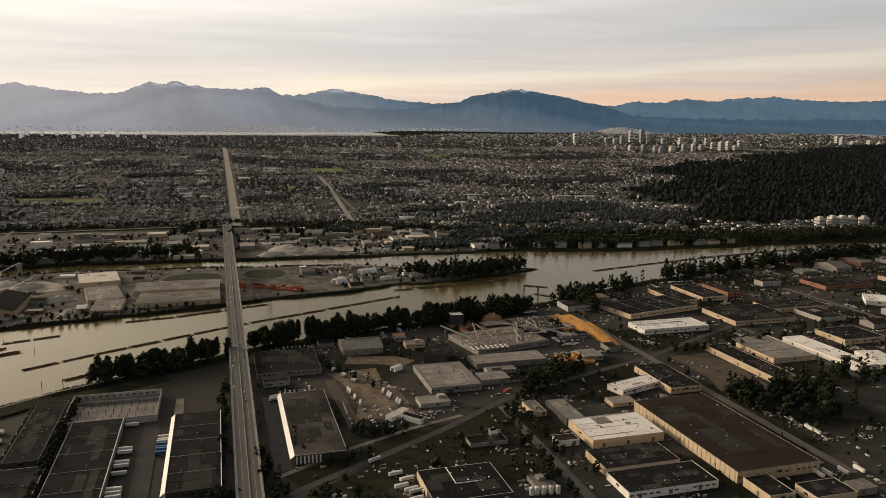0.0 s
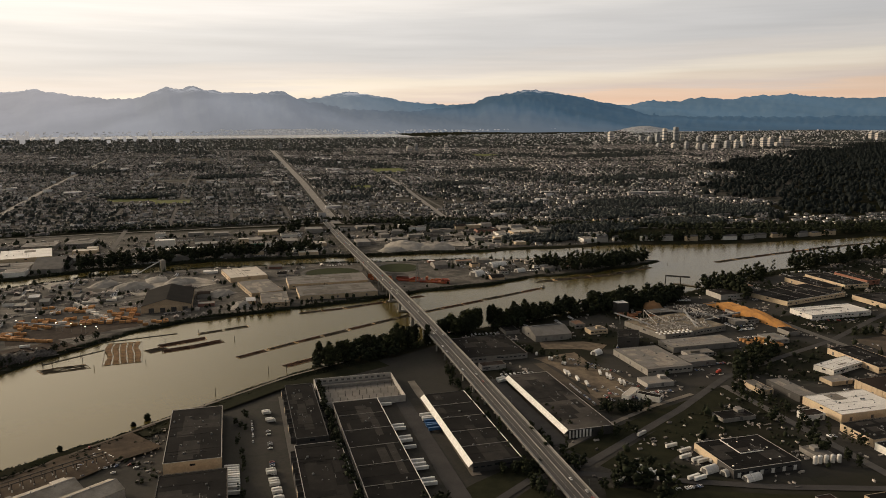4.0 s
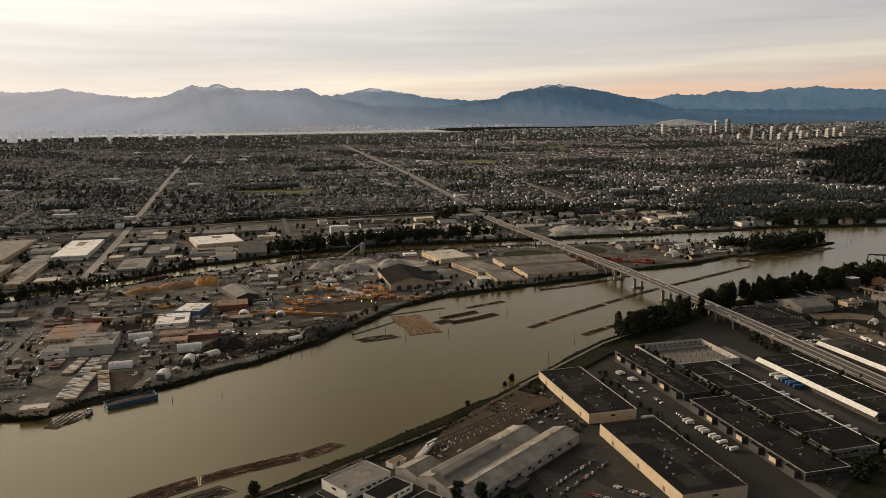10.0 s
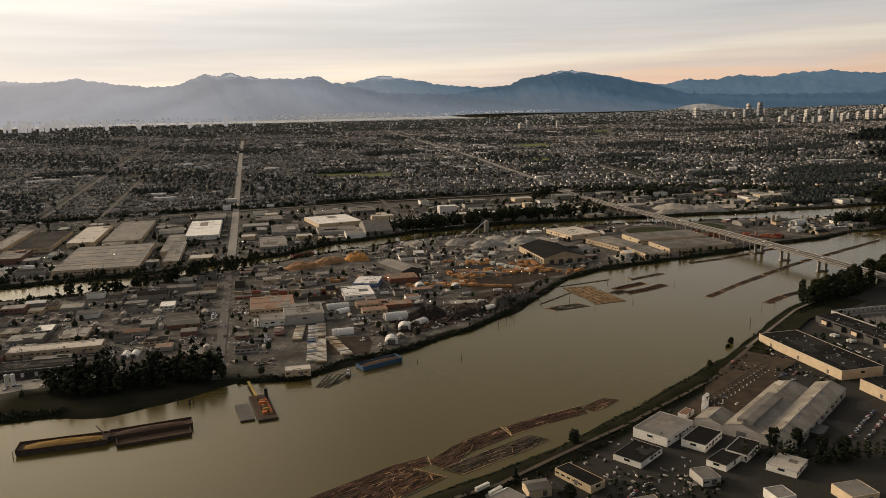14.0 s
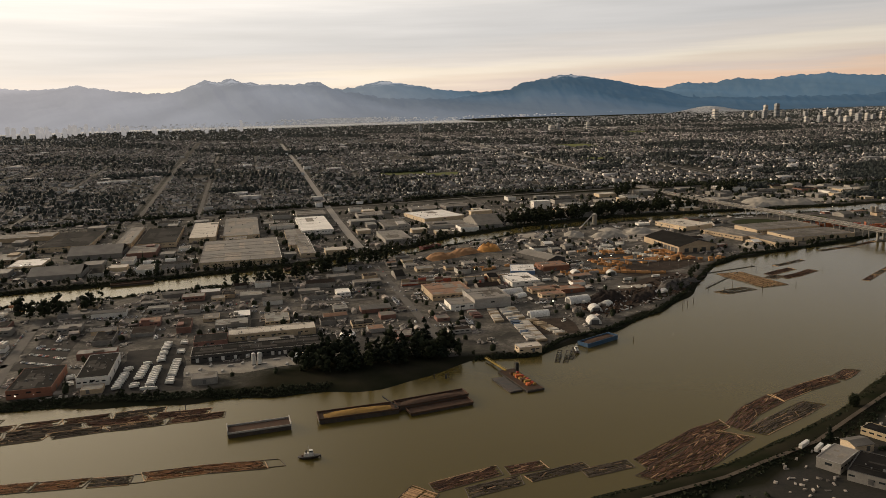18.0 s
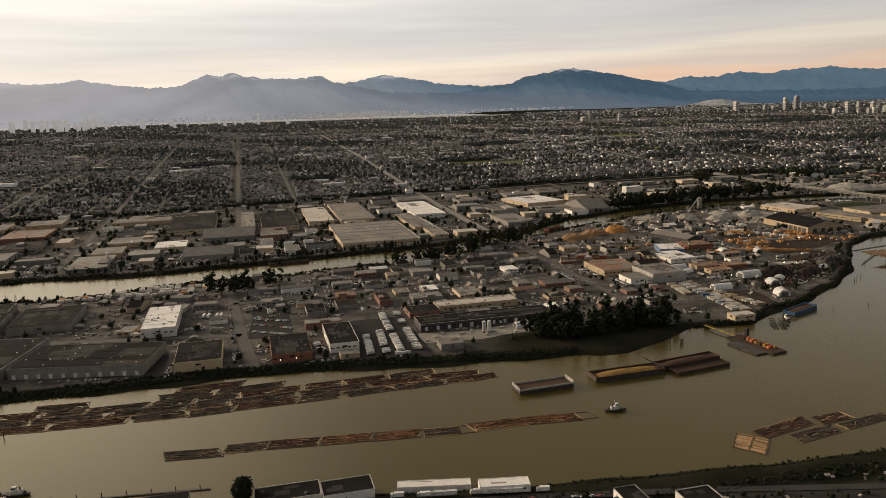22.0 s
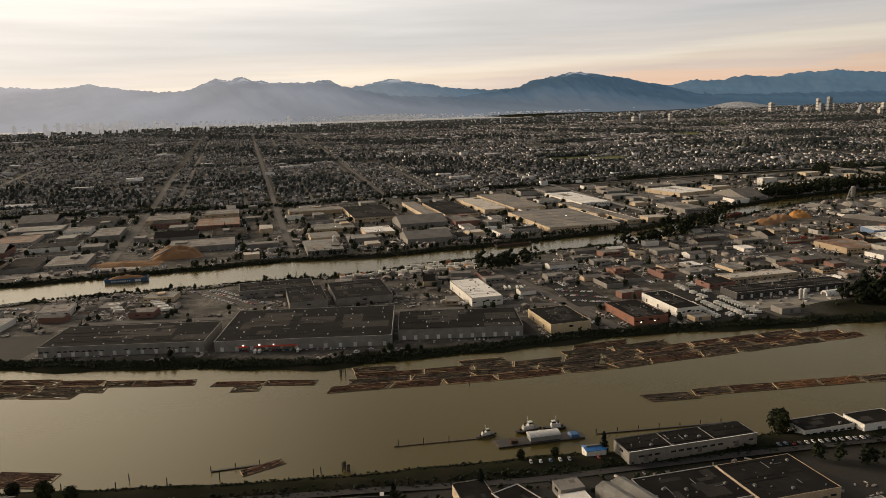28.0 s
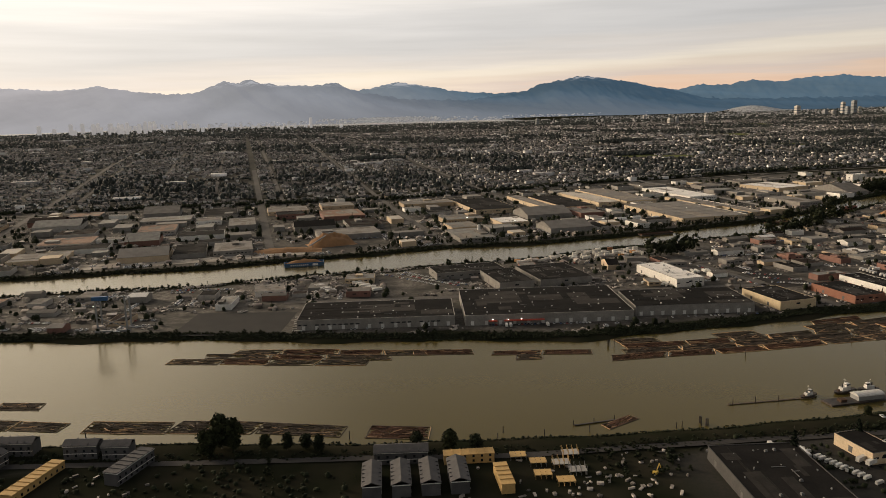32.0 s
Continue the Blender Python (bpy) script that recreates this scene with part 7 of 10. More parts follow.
# roofless shell with bare posts inside
ru = thing("roofless_building", -118, 847, zl(-118, 847), 0, "roofless concrete building shell with bare posts and rubble floor", "ruined building")
part("wall", shell(91, 79, 8.0, t=0.8), WALL["conc"], ru)
part("floor_slab", MB().box(-44.5, 44.5, -38.5, 38.5, 0.0, 1.6), ROOF["conc"], ru, "rubble-strewn concrete floor")
for i in range(11):
    for j in range(3):
        part("post", MB().box(-40 + i * 8 - 0.25, -40 + i * 8 + 0.25, -27 + j * 18 - 0.25, -27 + j * 18 + 0.25, 1.6, 6.5 + 0.8 * ((i * 7 + j * 5) % 3)), PILE_M, ru)
for i in range(12):
    part("window_opening", MB().box(-40 + i * 7 - 1.6, -40 + i * 7 + 1.6, 38.55, 38.75, 3.4, 5.6), DOOR_M, ru)
part("inner_wall", MB().box(-44, 44, 21.6, 22.2, 1.6, 5.2), WALL["grey"], ru)

# ditch, verges, tracks and yards between the viaduct and the mill
strip("grass_verge", [(52, 634), (100, 658), (147, 680), (215, 708), (287, 732)], 30, ROUGH_M, 0.22, "dark green grassy ditch beside the industrial road", "grass")
strip("road", [(40, 648), (75, 668), (112, 690), (180, 722), (240, 742)], 6, GRAVEL_M, 0.34, "pale gravel track along the ditch", "track")
TAN_M = mat("tan_dirt", (0.165, 0.128, 0.088), 0.95, second=(0.075, 0.060, 0.045), big=11, small=1.2, mixing=0.9, spec=0.08)
strip("gravel_yard", [(150, 915), (166, 800), (160, 755)], 60, TAN_M, 0.16, "pale gravel yard with parked machines", "yard")
strip("gravel_yard", [(150, 960), (205, 945), (225, 925)], 34, TAN_M, 0.18, "tan dirt yard behind a shed", "yard")
strip("gravel_yard", [(118, 890), (125, 740)], 14, DIRT_M, 0.2, "brown dirt lane beside a warehouse", "yard")
strip("dirt_lot", [(600, 866), (604, 800), (592, 726)], 66, DIRT_M, 0.16, "brown dirt lot strewn with scrap", "yard")
strip("asphalt_apron", [(45, 850), (45, 660)], 16, ASPHALT, 0.14, "cracked asphalt apron beside the viaduct", "yard")
strip("gravel_yard", [(-52, 870), (-52, 620)], 9, GRAVEL_M, 0.42, "worn gravel margin of a loading lane", "yard")
strip("gravel_yard", [(560, 1240), (680, 1330), (800, 1370)], 60, GRAVEL_M, 0.2, "pale riverside gravel yard with stacked pipes", "yard")
for k in range(3):
    row(car, 140 + k * 14, 800 - k * 6, 146 + k * 14, 735 - k * 4, 5.2, 20 + 30 * k, 0.3)
row(trailer, 172, 830, 182, 790, 5.5, 70, 0.25)
row(trailer, 132, 850, 140, 800, 6.0, 80, 0.25)
row(car, 180, 812, 200, 770, 3.6, 40, 0.3)
row(car, 150, 770, 176, 745, 3.6, 130, 0.35)
row(car, 122, 806, 122, 742, 5.0, 90, 0.4)
row(trailer, 96, 640, 128, 656, 12, 27, 0.2)
row(trailer, 60, 572, 84, 586, 5.5, 20, 0.0)
row(car, 575, 860, 620, 735, 7, 60, 0.35)
so = warehouse(172, 757, 30, 9, 40, 5, "cream", "white", "plain", "site_office", False)
warehouse(186, 741, 9, 26, 40, 6, "dark", "white", "plain", "site_office", False)

# the sawmill: ducts, skylights and a cyclone house
ml = thing("mill_ductwork", 371, 986, 10.2, 0, "pale galvanised blower ducts crossing the sawmill roof", "ductwork")
for (xa, ya, za), (xb, yb, zb), r in (((348, 1034, 10), (341, 984, 1), 0.9), ((352, 1032, 9), (364, 960, 1), 0.7), ((403, 1007, 4), (398, 965, 1.5), 1.1), ((440, 1050, 3), (443, 982, 3), 1.0), ((493, 1062, 5), (457, 1056, 5), 1.0), ((458, 988, 3), (474, 962, 2), 1.3),
                                      ((416, 1000, 5), (440, 1030, 5), 0.9), ((420, 1020, 4), (458, 988, 3), 0.9), ((395, 1000, 3), (430, 1020, 3), 0.8), ((380, 1040, 3), (420, 1040, 3), 0.8), ((430, 1000, 3), (470, 1000, 3), 0.8)):
    part("duct", MB().rod((xa - 371, ya - 986, za), (xb - 371, yb - 986, zb), r * 0.75, 8), WALL["conc"], ml)
    part("duct_leg", MB().bar((xa - 371, ya - 986, za), (xa - 371, ya - 986, -3.0), 0.5), METAL_M, ml)
warehouse(446, 1040, 62, 80, 4, 8, "two", "dark", "plain", "planer_mill", False)
warehouse(342, 1096, 20, 18, 0, 16, "white", "dark", "plain", "cyclone_house", False)
warehouse(395, 1062, 44, 22, 8, 7, "conc", "dark", "plain", "saw_shed", False)
for i in range(8):
    for j in range(2):
        tagged(part("skylight_box", SKYL, None, loc=(318 + i * 7, 938 + j * 8, 11.1)), "raised white skylight on the sawmill roof", "skylight", "sawmill skylights").scale = (2.4, 2.4, 2.4)
mr = random.Random(77)
for x0, x1, y0, y1, zr, n in ((322, 420, 950, 1022, 10.9, 150), (418, 474, 1004, 1076, 10.9, 110)):   # plant on the mill roofs
    mb = MB()
    for k in range(n):
        x, y, w, d = mr.uniform(x0, x1), mr.uniform(y0, y1), mr.uniform(0.4, 2.6), mr.uniform(0.4, 2.0)
        mb.box(x, x + w, y, y + d, zr - 0.4, zr + mr.uniform(0.3, 2.4), 0.05)
    for k in range(n // 6):
        x, y, ln, g = mr.uniform(x0, x1 - 8), mr.uniform(y0, y1 - 8), mr.uniform(5, 22), mr.choice((0.1, 0.2, 1.5, 1.75, 0.9))
        mb.rod((x, y, zr + 0.6), (min(x1 + 4, x + ln * math.cos(g)), min(y1 + 4, y + ln * math.sin(g)), zr + mr.uniform(0.4, 2.0)), 0.35, 6)
    tagged(solo("roof_plant", mb, WALL["conc"], 0, 0, 0, 0, "fans, hoppers and pale pipes crowding the mill roof", "roof plant"), kind="stuff")
fe = thing("fire_engine", 312, 796, zl(312, 796) + 0.3, 30, "bright red heavy truck parked near the mill road", "truck")
part("body", MB().box(-5, 3, -1.3, 1.3, 0.8, 3.2, 0.05), RED_M, fe)
part("cab", MB().box(3.1, 5.2, -1.25, 1.25, 0.6, 3.0, 0.15), RED_M, fe)
part("wheels", MB().box(-3.6, -2.4, -1.25, 1.25, 0, 0.95).box(3.3, 4.4, -1.25, 1.25, 0, 0.95), BLACK_M, fe)
canopy(wa, 45, 174, 9, -1, WHITE_M)
canopy(wb, 48, 165, 9, -1, WHITE_M)
for k in range(7):
    part("window_pier", MB().box(-23 + k * 3.6, -21.4 + k * 3.6, -83.2, -82.6, 0.6, 8), WALL["white"], wb)
# red awnings over the truck docks of the largest island warehouse
part("awning", MB().box(-48, -6, -62.5, -58.2, 4.8, 5.4), RED_M, wc, "long red dock awning")
part("awning", MB().box(-64, -55, -62.5, -58.2, 4.8, 5.4), RED_M, wc, "red dock awning")
for k in (-60, -44, -30):
    part("dock_lamp", MB().box(k, k + 0.8, -58.8, -58.2, 5.6, 6.1), LAMP_M, wc, "glowing dock lamp")

# pale gravel and concrete yards on the north bank and beside the channel
PALE_YARD = mat("pale_crushed_gravel", (0.36, 0.325, 0.275), 0.95, second=(0.15, 0.13, 0.108), big=16, small=1.3, mixing=0.9, spec=0.15)
for pts, w in (([(110, 1800), (240, 1810), (420, 1770)], 70), ([(250, 1950), (380, 1930), (470, 1860)], 60), ([(90, 1905), (200, 1930)], 44), ([(330, 1560), (400, 1530)], 40), ([(-60, 1880), (-190, 1900)], 46),
               ([(-300, 1870), (-460, 1880)], 34), ([(-430, 1470), (-350, 1500), (-300, 1545)], 90), ([(-1900, 1450), (-2060, 1440), (-2240, 1450)], 40), ([(-600, 1780), (-700, 1790)], 40), ([(-2000, 1700), (-2150, 1690)], 46), ([(-1560, 1720), (-1700, 1700)], 36)):
    TK = len(TAKEN)
    strip("gravel_yard", pts, w, PALE_YARD, 0.18, "pale crushed-gravel works yard on the north bank", "yard")
    del TAKEN[TK:]

# dark lots, verges and the riverside path; none of them keeps things away
TK = len(TAKEN)
DARK_LOT = mat("oily_asphalt", (0.022, 0.0205, 0.019), 0.9, second=(0.040, 0.036, 0.032), big=9, small=1.1, spec=0.08)
for pts, w in (([(-1224, 872), (-1222, 1018)], 64), ([(-1345, 985), (-1342, 1060), (-1338, 1120)], 44), ([(-1480, 905), (-1480, 960)], 60), ([(-1000, 1075), (-1120, 1080)], 50), ([(-1560, 1110), (-1640, 1125)], 50), ([(-960, 1215), (-1060, 1230)], 40), ([(-560, 1300), (-470, 1330)], 44)):
    strip("paved_lot", pts, w, DARK_LOT, 0.22, "oil-dark asphalt lot among island workshops", "yard")
strip("grass_verge", [(-345, 795), (-262, 850), (-205, 893), (-140, 915), (-70, 945)], 27, ROUGH_M, 0.2, "rough dark grass behind the riverside dike", "grass")
strip("road", [(-342, 806), (-259, 868), (-188, 921), (-120, 956)], 3.6, GRAVEL_M, 0.5, "pale riverside path along the dike", "path")
strip("grass_verge", [(-190, 500), (-110, 552), (-50, 592), (10, 622)], 34, ROUGH_M, 0.2, "dark grass and scrub at the end of the warehouses", "grass")
strip("grass_verge", [(-150, 470), (-70, 522), (0, 570)], 44, ROUGH_M, 0.2, "dark rough grass beside the approach road", "grass")
strip("grass_verge", [(70, 590), (150, 640), (240, 694)], 42, ROUGH_M, 0.2, "dark rough grass between road and truck yards", "grass")
strip("grass_verge", [(40, 560), (120, 530), (200, 500)], 22, ROUGH_M, 0.2, "dark grass under the end of the viaduct", "grass")
strip("road", [(-230, 450), (-133, 517), (-78, 553), (-10, 600), (46, 612)], 8, ASPHALT, 0.42, "approach road round the end of the warehouses")
strip("dirt_lot", [(-500, 645), (-440, 690), (-390, 735), (-335, 775)], 52, mat("trodden_brown_dirt", (0.082, 0.060, 0.041), 0.95, second=(0.045, 0.035, 0.026), big=10, small=1.2, mixing=0.85, spec=0.06), 0.18, "brown trodden dirt yard beside the crane runway", "yard")
del TAKEN[TK:]

# freshly paved lot between the shipyard and the long warehouses
strip("paved_lot", [(-2058, 1062), (-2000, 1045), (-1950, 1030)], 88, mat("fresh_asphalt", (0.024, 0.0225, 0.021), 0.85, second=(0.034, 0.031, 0.028), big=20, small=1.0, spec=0.15), 0.2, "large freshly paved dark asphalt lot", "paved lot")
for k in range(7):
    solo("ramp_frame", MB().box(-5, 5, -0.3, 0.3, 0.4, 1.0).box(-5, -4.6, -0.3, 0.3, -0.5, 0.4).box(4.6, 5, -0.3, 0.3, -0.5, 0.4), WHITE_M, -1944 + k * 1.2, 992 + k * 9, zl(-1940, 1010) + 0.4, -12, "white steel loading ramp beside a paved lot", "ramp", "loading ramps")

BROWN_YARD = mat("rust_stained_dirt", (0.060, 0.044, 0.033), 0.95, second=(0.028, 0.022, 0.018), big=9, small=1.1, mixing=0.9, spec=0.06)
for pts, w in (([(-690, 1010), (-620, 1050), (-540, 1095), (-470, 1150)], 74), ([(-560, 1190), (-470, 1215), (-400, 1250)], 70), ([(-760, 985), (-770, 920)], 46)):
    strip("scrap_yard", pts, w, BROWN_YARD, 0.16, "dark rust-stained dirt of a scrap yard", "yard")
strip("gravel_yard", [(-606, 1104), (-580, 1100), (-552, 1098)], 18, PALE_YARD, 0.3, "pale dusty apron inside the scrap yard", "yard")
# pale concrete works yard on the island shore
strip("gravel_yard", [(-1196, 926), (-1130, 918), (-1070, 928), (-1010, 940)], 34, mat("concrete_dust", (0.25, 0.225, 0.185), 0.95, second=(0.12, 0.105, 0.085), big=14, small=1.2), 0.2, "pale dusty concrete works yard", "yard")
for k in range(14):
    x, y = -1186 + k * 11.5 + RNG.uniform(-3, 3), 914 + (k % 3) * 10 + RNG.uniform(-3, 3)
    solo("concrete_block", MB().box(-3.2, 3.2, -1.2, 1.2, 0, 1.6, 0.08), WALL["conc"], x, y, zl(x, y) + 0.2, RNG.choice((0, 80, 20)), "pale precast concrete block lying in a yard", "concrete block", "precast blocks")
for dx in (-12, 4):
    x, y = -1327 + dx, 893.9
    part("wall_lamp", MB().box(x - 0.25, x + 0.25, y - 0.4, y, 6.3, 6.7), LAMP_M, thing("lamp_bracket", 0, 0, 0, 0, "lit lamp on an orange warehouse front", "lamp", "wall lamps"))

# white parapets, tanks and round-roofed sheds of the dark-roofed plant by the ditch
part("parapet_edge", MB().box(-8, -7.4, -2, 29, 7.6, 8.5).box(-8, 16, -2.6, -2, 7.6, 8.5), WALL["white"], wd, "stepped white roof parapet")
part("end_wall", MB().box(-34.2, -33.9, -6, 29, 0.2, 8.2), WALL["cream"], wd, "cream end wall")
tent(146, 572, 14, 9, 5.5, 12, "grey half-round metal shed beside a plant")
tent(158, 563, 12, 8, 5, 12, "grey half-round metal shed beside a plant")
tent(172, 549, 16, 8, 5, 8, "grey half-round metal shed beside a plant")
row(trailer, 140, 600, 150, 588, 4.0, 12, 0.0)
row(trailer, 120, 566, 132, 556, 4.2, 12, 0.0)
# loose cars on the steelyard by the long shed
for k in range(16):
    car(RNG.uniform(-395, -350), RNG.uniform(705, 770), RNG.choice((10, 40, 100)))
for k in range(8):
    car(RNG.uniform(-480, -430), RNG.uniform(655, 690), RNG.choice((35, 120)))


# ---- smaller works buildings filling the yards ----
FAR_WORKS = []


def fill(n, xr, yr, inside, sizes, seed, angf=lambda x: 0.0, hs=(4, 7.5), joined=False):
    rng = random.Random(seed)
    made = 0
    for k in range(n * 14):
        if made >= n:
            break
        x, y = rng.uniform(*xr), rng.uniform(*yr)
        L, W = rng.uniform(*sizes), rng.uniform(sizes[0], sizes[0] + (sizes[1] - sizes[0]) * 0.55)
        if rng.random() < 0.5:
            L, W = W, L
        if not inside(x, y) or float(shore(x, y)) < max(L, W) / 2 + 14 or not free(x, y, L / 2, W / 2, 4):
            continue
        roof = rng.choice(("dark", "dark", "dark", "grey", "grey", "conc", "conc", "conc", "saw", "saw", "conc", "white" if L * W < 700 else "grey", "rust", "brown"))
        wall = rng.choice(("cream", "grey", "grey", "grey", "grey", "white", "conc", "conc", "tan", "brick"))
        if joined:
            FAR_WORKS.append((x, y, L, W, rng.uniform(*hs)))
            claim(x, y, L / 2, W / 2)
            made += 1
            continue
        warehouse(x, y, L, W, angf(x), rng.uniform(*hs), roof, wall, rng.choice(("plain", "plain", "gable", "plain")), "workshop" if L * W < 500 else "warehouse", False)
        made += 1


ISLE = lambda x, y: curve(ISLE_S, x) < y < curve(ISLE_N, x) and not ((x + 985) ** 2 / 110 ** 2 + (y - 890) ** 2 / 70 ** 2 < 1) and not (-860 < x < -700 and 870 < y < 1060)
claim(110, 535, 75, 45)
fill(56, (-1430, -880), (880, 1400), ISLE, (14, 44), 3)
fill(22, (-880, -480), (1060, 1460), ISLE, (14, 34), 4)
fill(26, (-2500, -1450), (960, 1290), ISLE, (14, 44), 5, lambda x: -12.5)
fill(20, (-300, 420), (1300, 1640), ISLE, (14, 40), 6)
NSIDE = lambda x, y: y > curve(NORTH, x) + 30
fill(50, (-2700, -560), (1480, 2040), NSIDE, (50, 120), 17, hs=(7, 10))
fill(75, (-2700, -560), (1440, 2060), NSIDE, (20, 60), 7, hs=(6, 10), joined=True)
fill(46, (-560, 700), (1720, 2090), NSIDE, (20, 62), 8, hs=(6, 10), joined=True)
SSIDE = lambda x, y: y < curve(SOUTH, x) - 40
fill(26, (30, 560), (440, 1060), SSIDE, (14, 42), 9)
fill(46, (560, 1700), (560, 1420), SSIDE, (22, 70), 10, hs=(6, 10))
fill(16, (-760, -300), (420, 640), SSIDE, (14, 34), 12)
claim(-1376, 575, 30, 26)
fill(14, (-1640, -1080), (470, 600), SSIDE, (14, 36), 13)


# ---- townhouses and building sites on the south bank ----
SHINGLE = mat("dark_shingles", (0.055, 0.052, 0.052), 0.9, second=(0.085, 0.08, 0.076), big=4, small=0.5)
PLY_M = mat("bare_plywood", (0.50, 0.32, 0.12), 0.85, second=(0.40, 0.26, 0.10), big=3)
SIDING_M = mat("grey_house_siding", (0.055, 0.054, 0.056), 0.8, second=(0.095, 0.092, 0.09), big=6, small=0.4)
WIN_S = mesh_of("window", MB().box(-0.7, 0.7, -0.06, 0.06, 0, 1.5).box(-0.85, 0.85, -0.1, 0.04, -0.15, 0), GLASS_M)


def townhouse(x, y, L, W, h, ang, wall=None, roof=SHINGLE, label="dark-roofed grey townhouse row with white eaves trim", hip=True):
    wall = wall or SIDING_M
    b = thing("townhouse_row", x, y, zl(x, y), ang, label, "townhouses", "townhouses on the south bank")
    claim(x, y, L / 2, W / 2, ang)
    part("wall", shell(L, W, h), wall, b)
    if wall is SIDING_M:
        part("eaves_trim", MB().box(-L / 2 - 0.25, L / 2 + 0.25, -W / 2 - 0.3, -W / 2, h - 0.5, h - 0.05).box(-L / 2 - 0.3, -L / 2, -W / 2, W / 2, h - 0.5, h - 0.05).box(-L / 2, L / 2, -W / 2 - 0.12, -W / 2, 3.0, 3.3), WALL["white"], b, "white painted eaves board and band")
    if hip:
        part("roof", MB().gable(-L / 2, L / 2, -W / 2, W / 2, h, h + W * 0.22, 0.6), roof, b)
    else:
        part("roof", MB().box(-L / 2 - 0.3, L / 2 + 0.3, -W / 2 - 0.3, W / 2 + 0.3, h, h + 0.4), roof, b)
    n = int(L / 5)
    for k in range(n):
        o = -L / 2 + (k + 0.5) * L / n
        for z in (1.2, 4.4)[:int(h / 3)] if y < 1000 else ():
            for s in (-1,):
                part("window", WIN_S, None, b, loc=(o, s * (W / 2 + 0.02), z), ang=0 if s < 0 else 180)
        if k and y < 1000:
            part("party_wall", MB().box(o - L / n / 2 - 0.15, o - L / n / 2 + 0.15, -W / 2 - 0.2, W / 2 + 0.2, h - 1, h + (W * 0.12 if hip else 0.9)), wall, b)
    return b


townhouse(-2101, 741, 22, 11, 8.5, -14)
townhouse(-2078, 733, 18, 11, 8.5, -14)
townhouse(-2068, 707, 36, 10, 8.5, 60, hip=False)
townhouse(-2147, 758, 30, 11, 8.5, -14)
townhouse(-2160, 732, 34, 11, 8.5, 62)
townhouse(-2180, 700, 34, 11, 8.5, 62)
townhouse(-2124, 708, 46, 9, 5, 64, PLY_M, PLY_M, "unfinished timber-framed townhouse row in bare plywood", False)
townhouse(-1900, 672, 34, 12, 8, -13)
for k in range(4):
    townhouse(-1924 + k * 17, 642 - k * 3, 30, 11, 8, 80)
townhouse(-1859, 658, 32, 8, 6, -10, PLY_M, PLY_M, "bare plywood building shell under construction", False)
townhouse(-1847, 624, 28, 8, 6, 82, PLY_M, PLY_M, "bare plywood building shell under construction", False)
warehouse(-1519, 633, 14, 9, -4, 4.5, "blue", "white", "gable", "boathouse")
for k, (x, y) in enumerate(((-1819, 640), (-1806, 634), (-1822, 624), (-1800, 622), (-1812, 612), (-1795, 645), (-1828, 652))):
    s = thing("scaffold_frame", x, y, zl(x, y), -12, "pale timber frame of a house being built", "house frame", "house frames under construction")
    for i in range(4):
        for j in range(3):
            part("stud", MB().box(-5 + i * 3.3, -4.7 + i * 3.3, -3.5 + j * 3.5, -3.2 + j * 3.5, 0, 3.4 + (k % 2) * 2.5), PLY_M if k % 3 else METAL_M, s)
    part("floor_deck", MB().box(-5.2, 5.4, -3.7, 4.0, 2.7, 2.95), WALL["conc"] if k % 2 else PLY_M, s)
dg = thing("excavator", -1756, 606, zl(-1756, 606), 35, "yellow tracked excavator on bare ground", "excavator")
part("tracks", MB().box(-2, 2, -1.5, -0.7, 0, 0.9).box(-2, 2, 0.7, 1.5, 0, 0.9), BLACK_M, dg)
part("body", MB().box(-2.2, 1.4, -1.4, 1.4, 0.9, 2.4, 0.15), YEL_M, dg)
part("cab", MB().box(0.0, 1.5, 0.2, 1.3, 2.4, 3.6, 0.1), GLASS_M, dg)
part("boom", MB().bar((1.2, 0, 2), (5.0, 0, 5.2), 0.5).bar((5, 0, 5.2), (7.2, 0, 1.6), 0.4), YEL_M, dg)

for k in range(13):   # riverside flats on the far bank
    x = 640 + k * 52 + RNG.uniform(-12, 12)
    townhouse(x, float(curve(NORTH, x)) + 38 + RNG.uniform(0, 16), RNG.uniform(26, 40), 14, RNG.uniform(9, 13), RNG.uniform(-12, 12), RNG.choice((WALL["cream"], WALL["white"], WALL["conc"])), label="pale riverside apartment block with hipped grey roof")
fill(12, (170, 560), (1890, 2080), lambda x, y: True, (22, 60), 31, hs=(6, 9))
# ---- trees ----
ICO = [(0.0, 0.0, -1.0), (0.724, -0.526, -0.447), (-0.276, -0.851, -0.447), (-0.894, 0.0, -0.447), (-0.276, 0.851, -0.447), (0.724, 0.526, -0.447), (0.276, -0.851, 0.447), (-0.724, -0.526, 0.447), (-0.724, 0.526, 0.447), (0.276, 0.851, 0.447), (0.894, 0.0, 0.447), (0.0, 0.0, 1.0)]
ICOF = [(0, 2, 1), (0, 3, 2), (0, 4, 3), (0, 5, 4), (0, 1, 5), (1, 2, 6), (2, 3, 7), (3, 4, 8), (4, 5, 9), (5, 1, 10), (6, 2, 7), (7, 3, 8), (8, 4, 9), (9, 5, 10), (10, 1, 6), (6, 7, 11), (7, 8, 11), (8, 9, 11), (9, 10, 11), (10, 6, 11)]


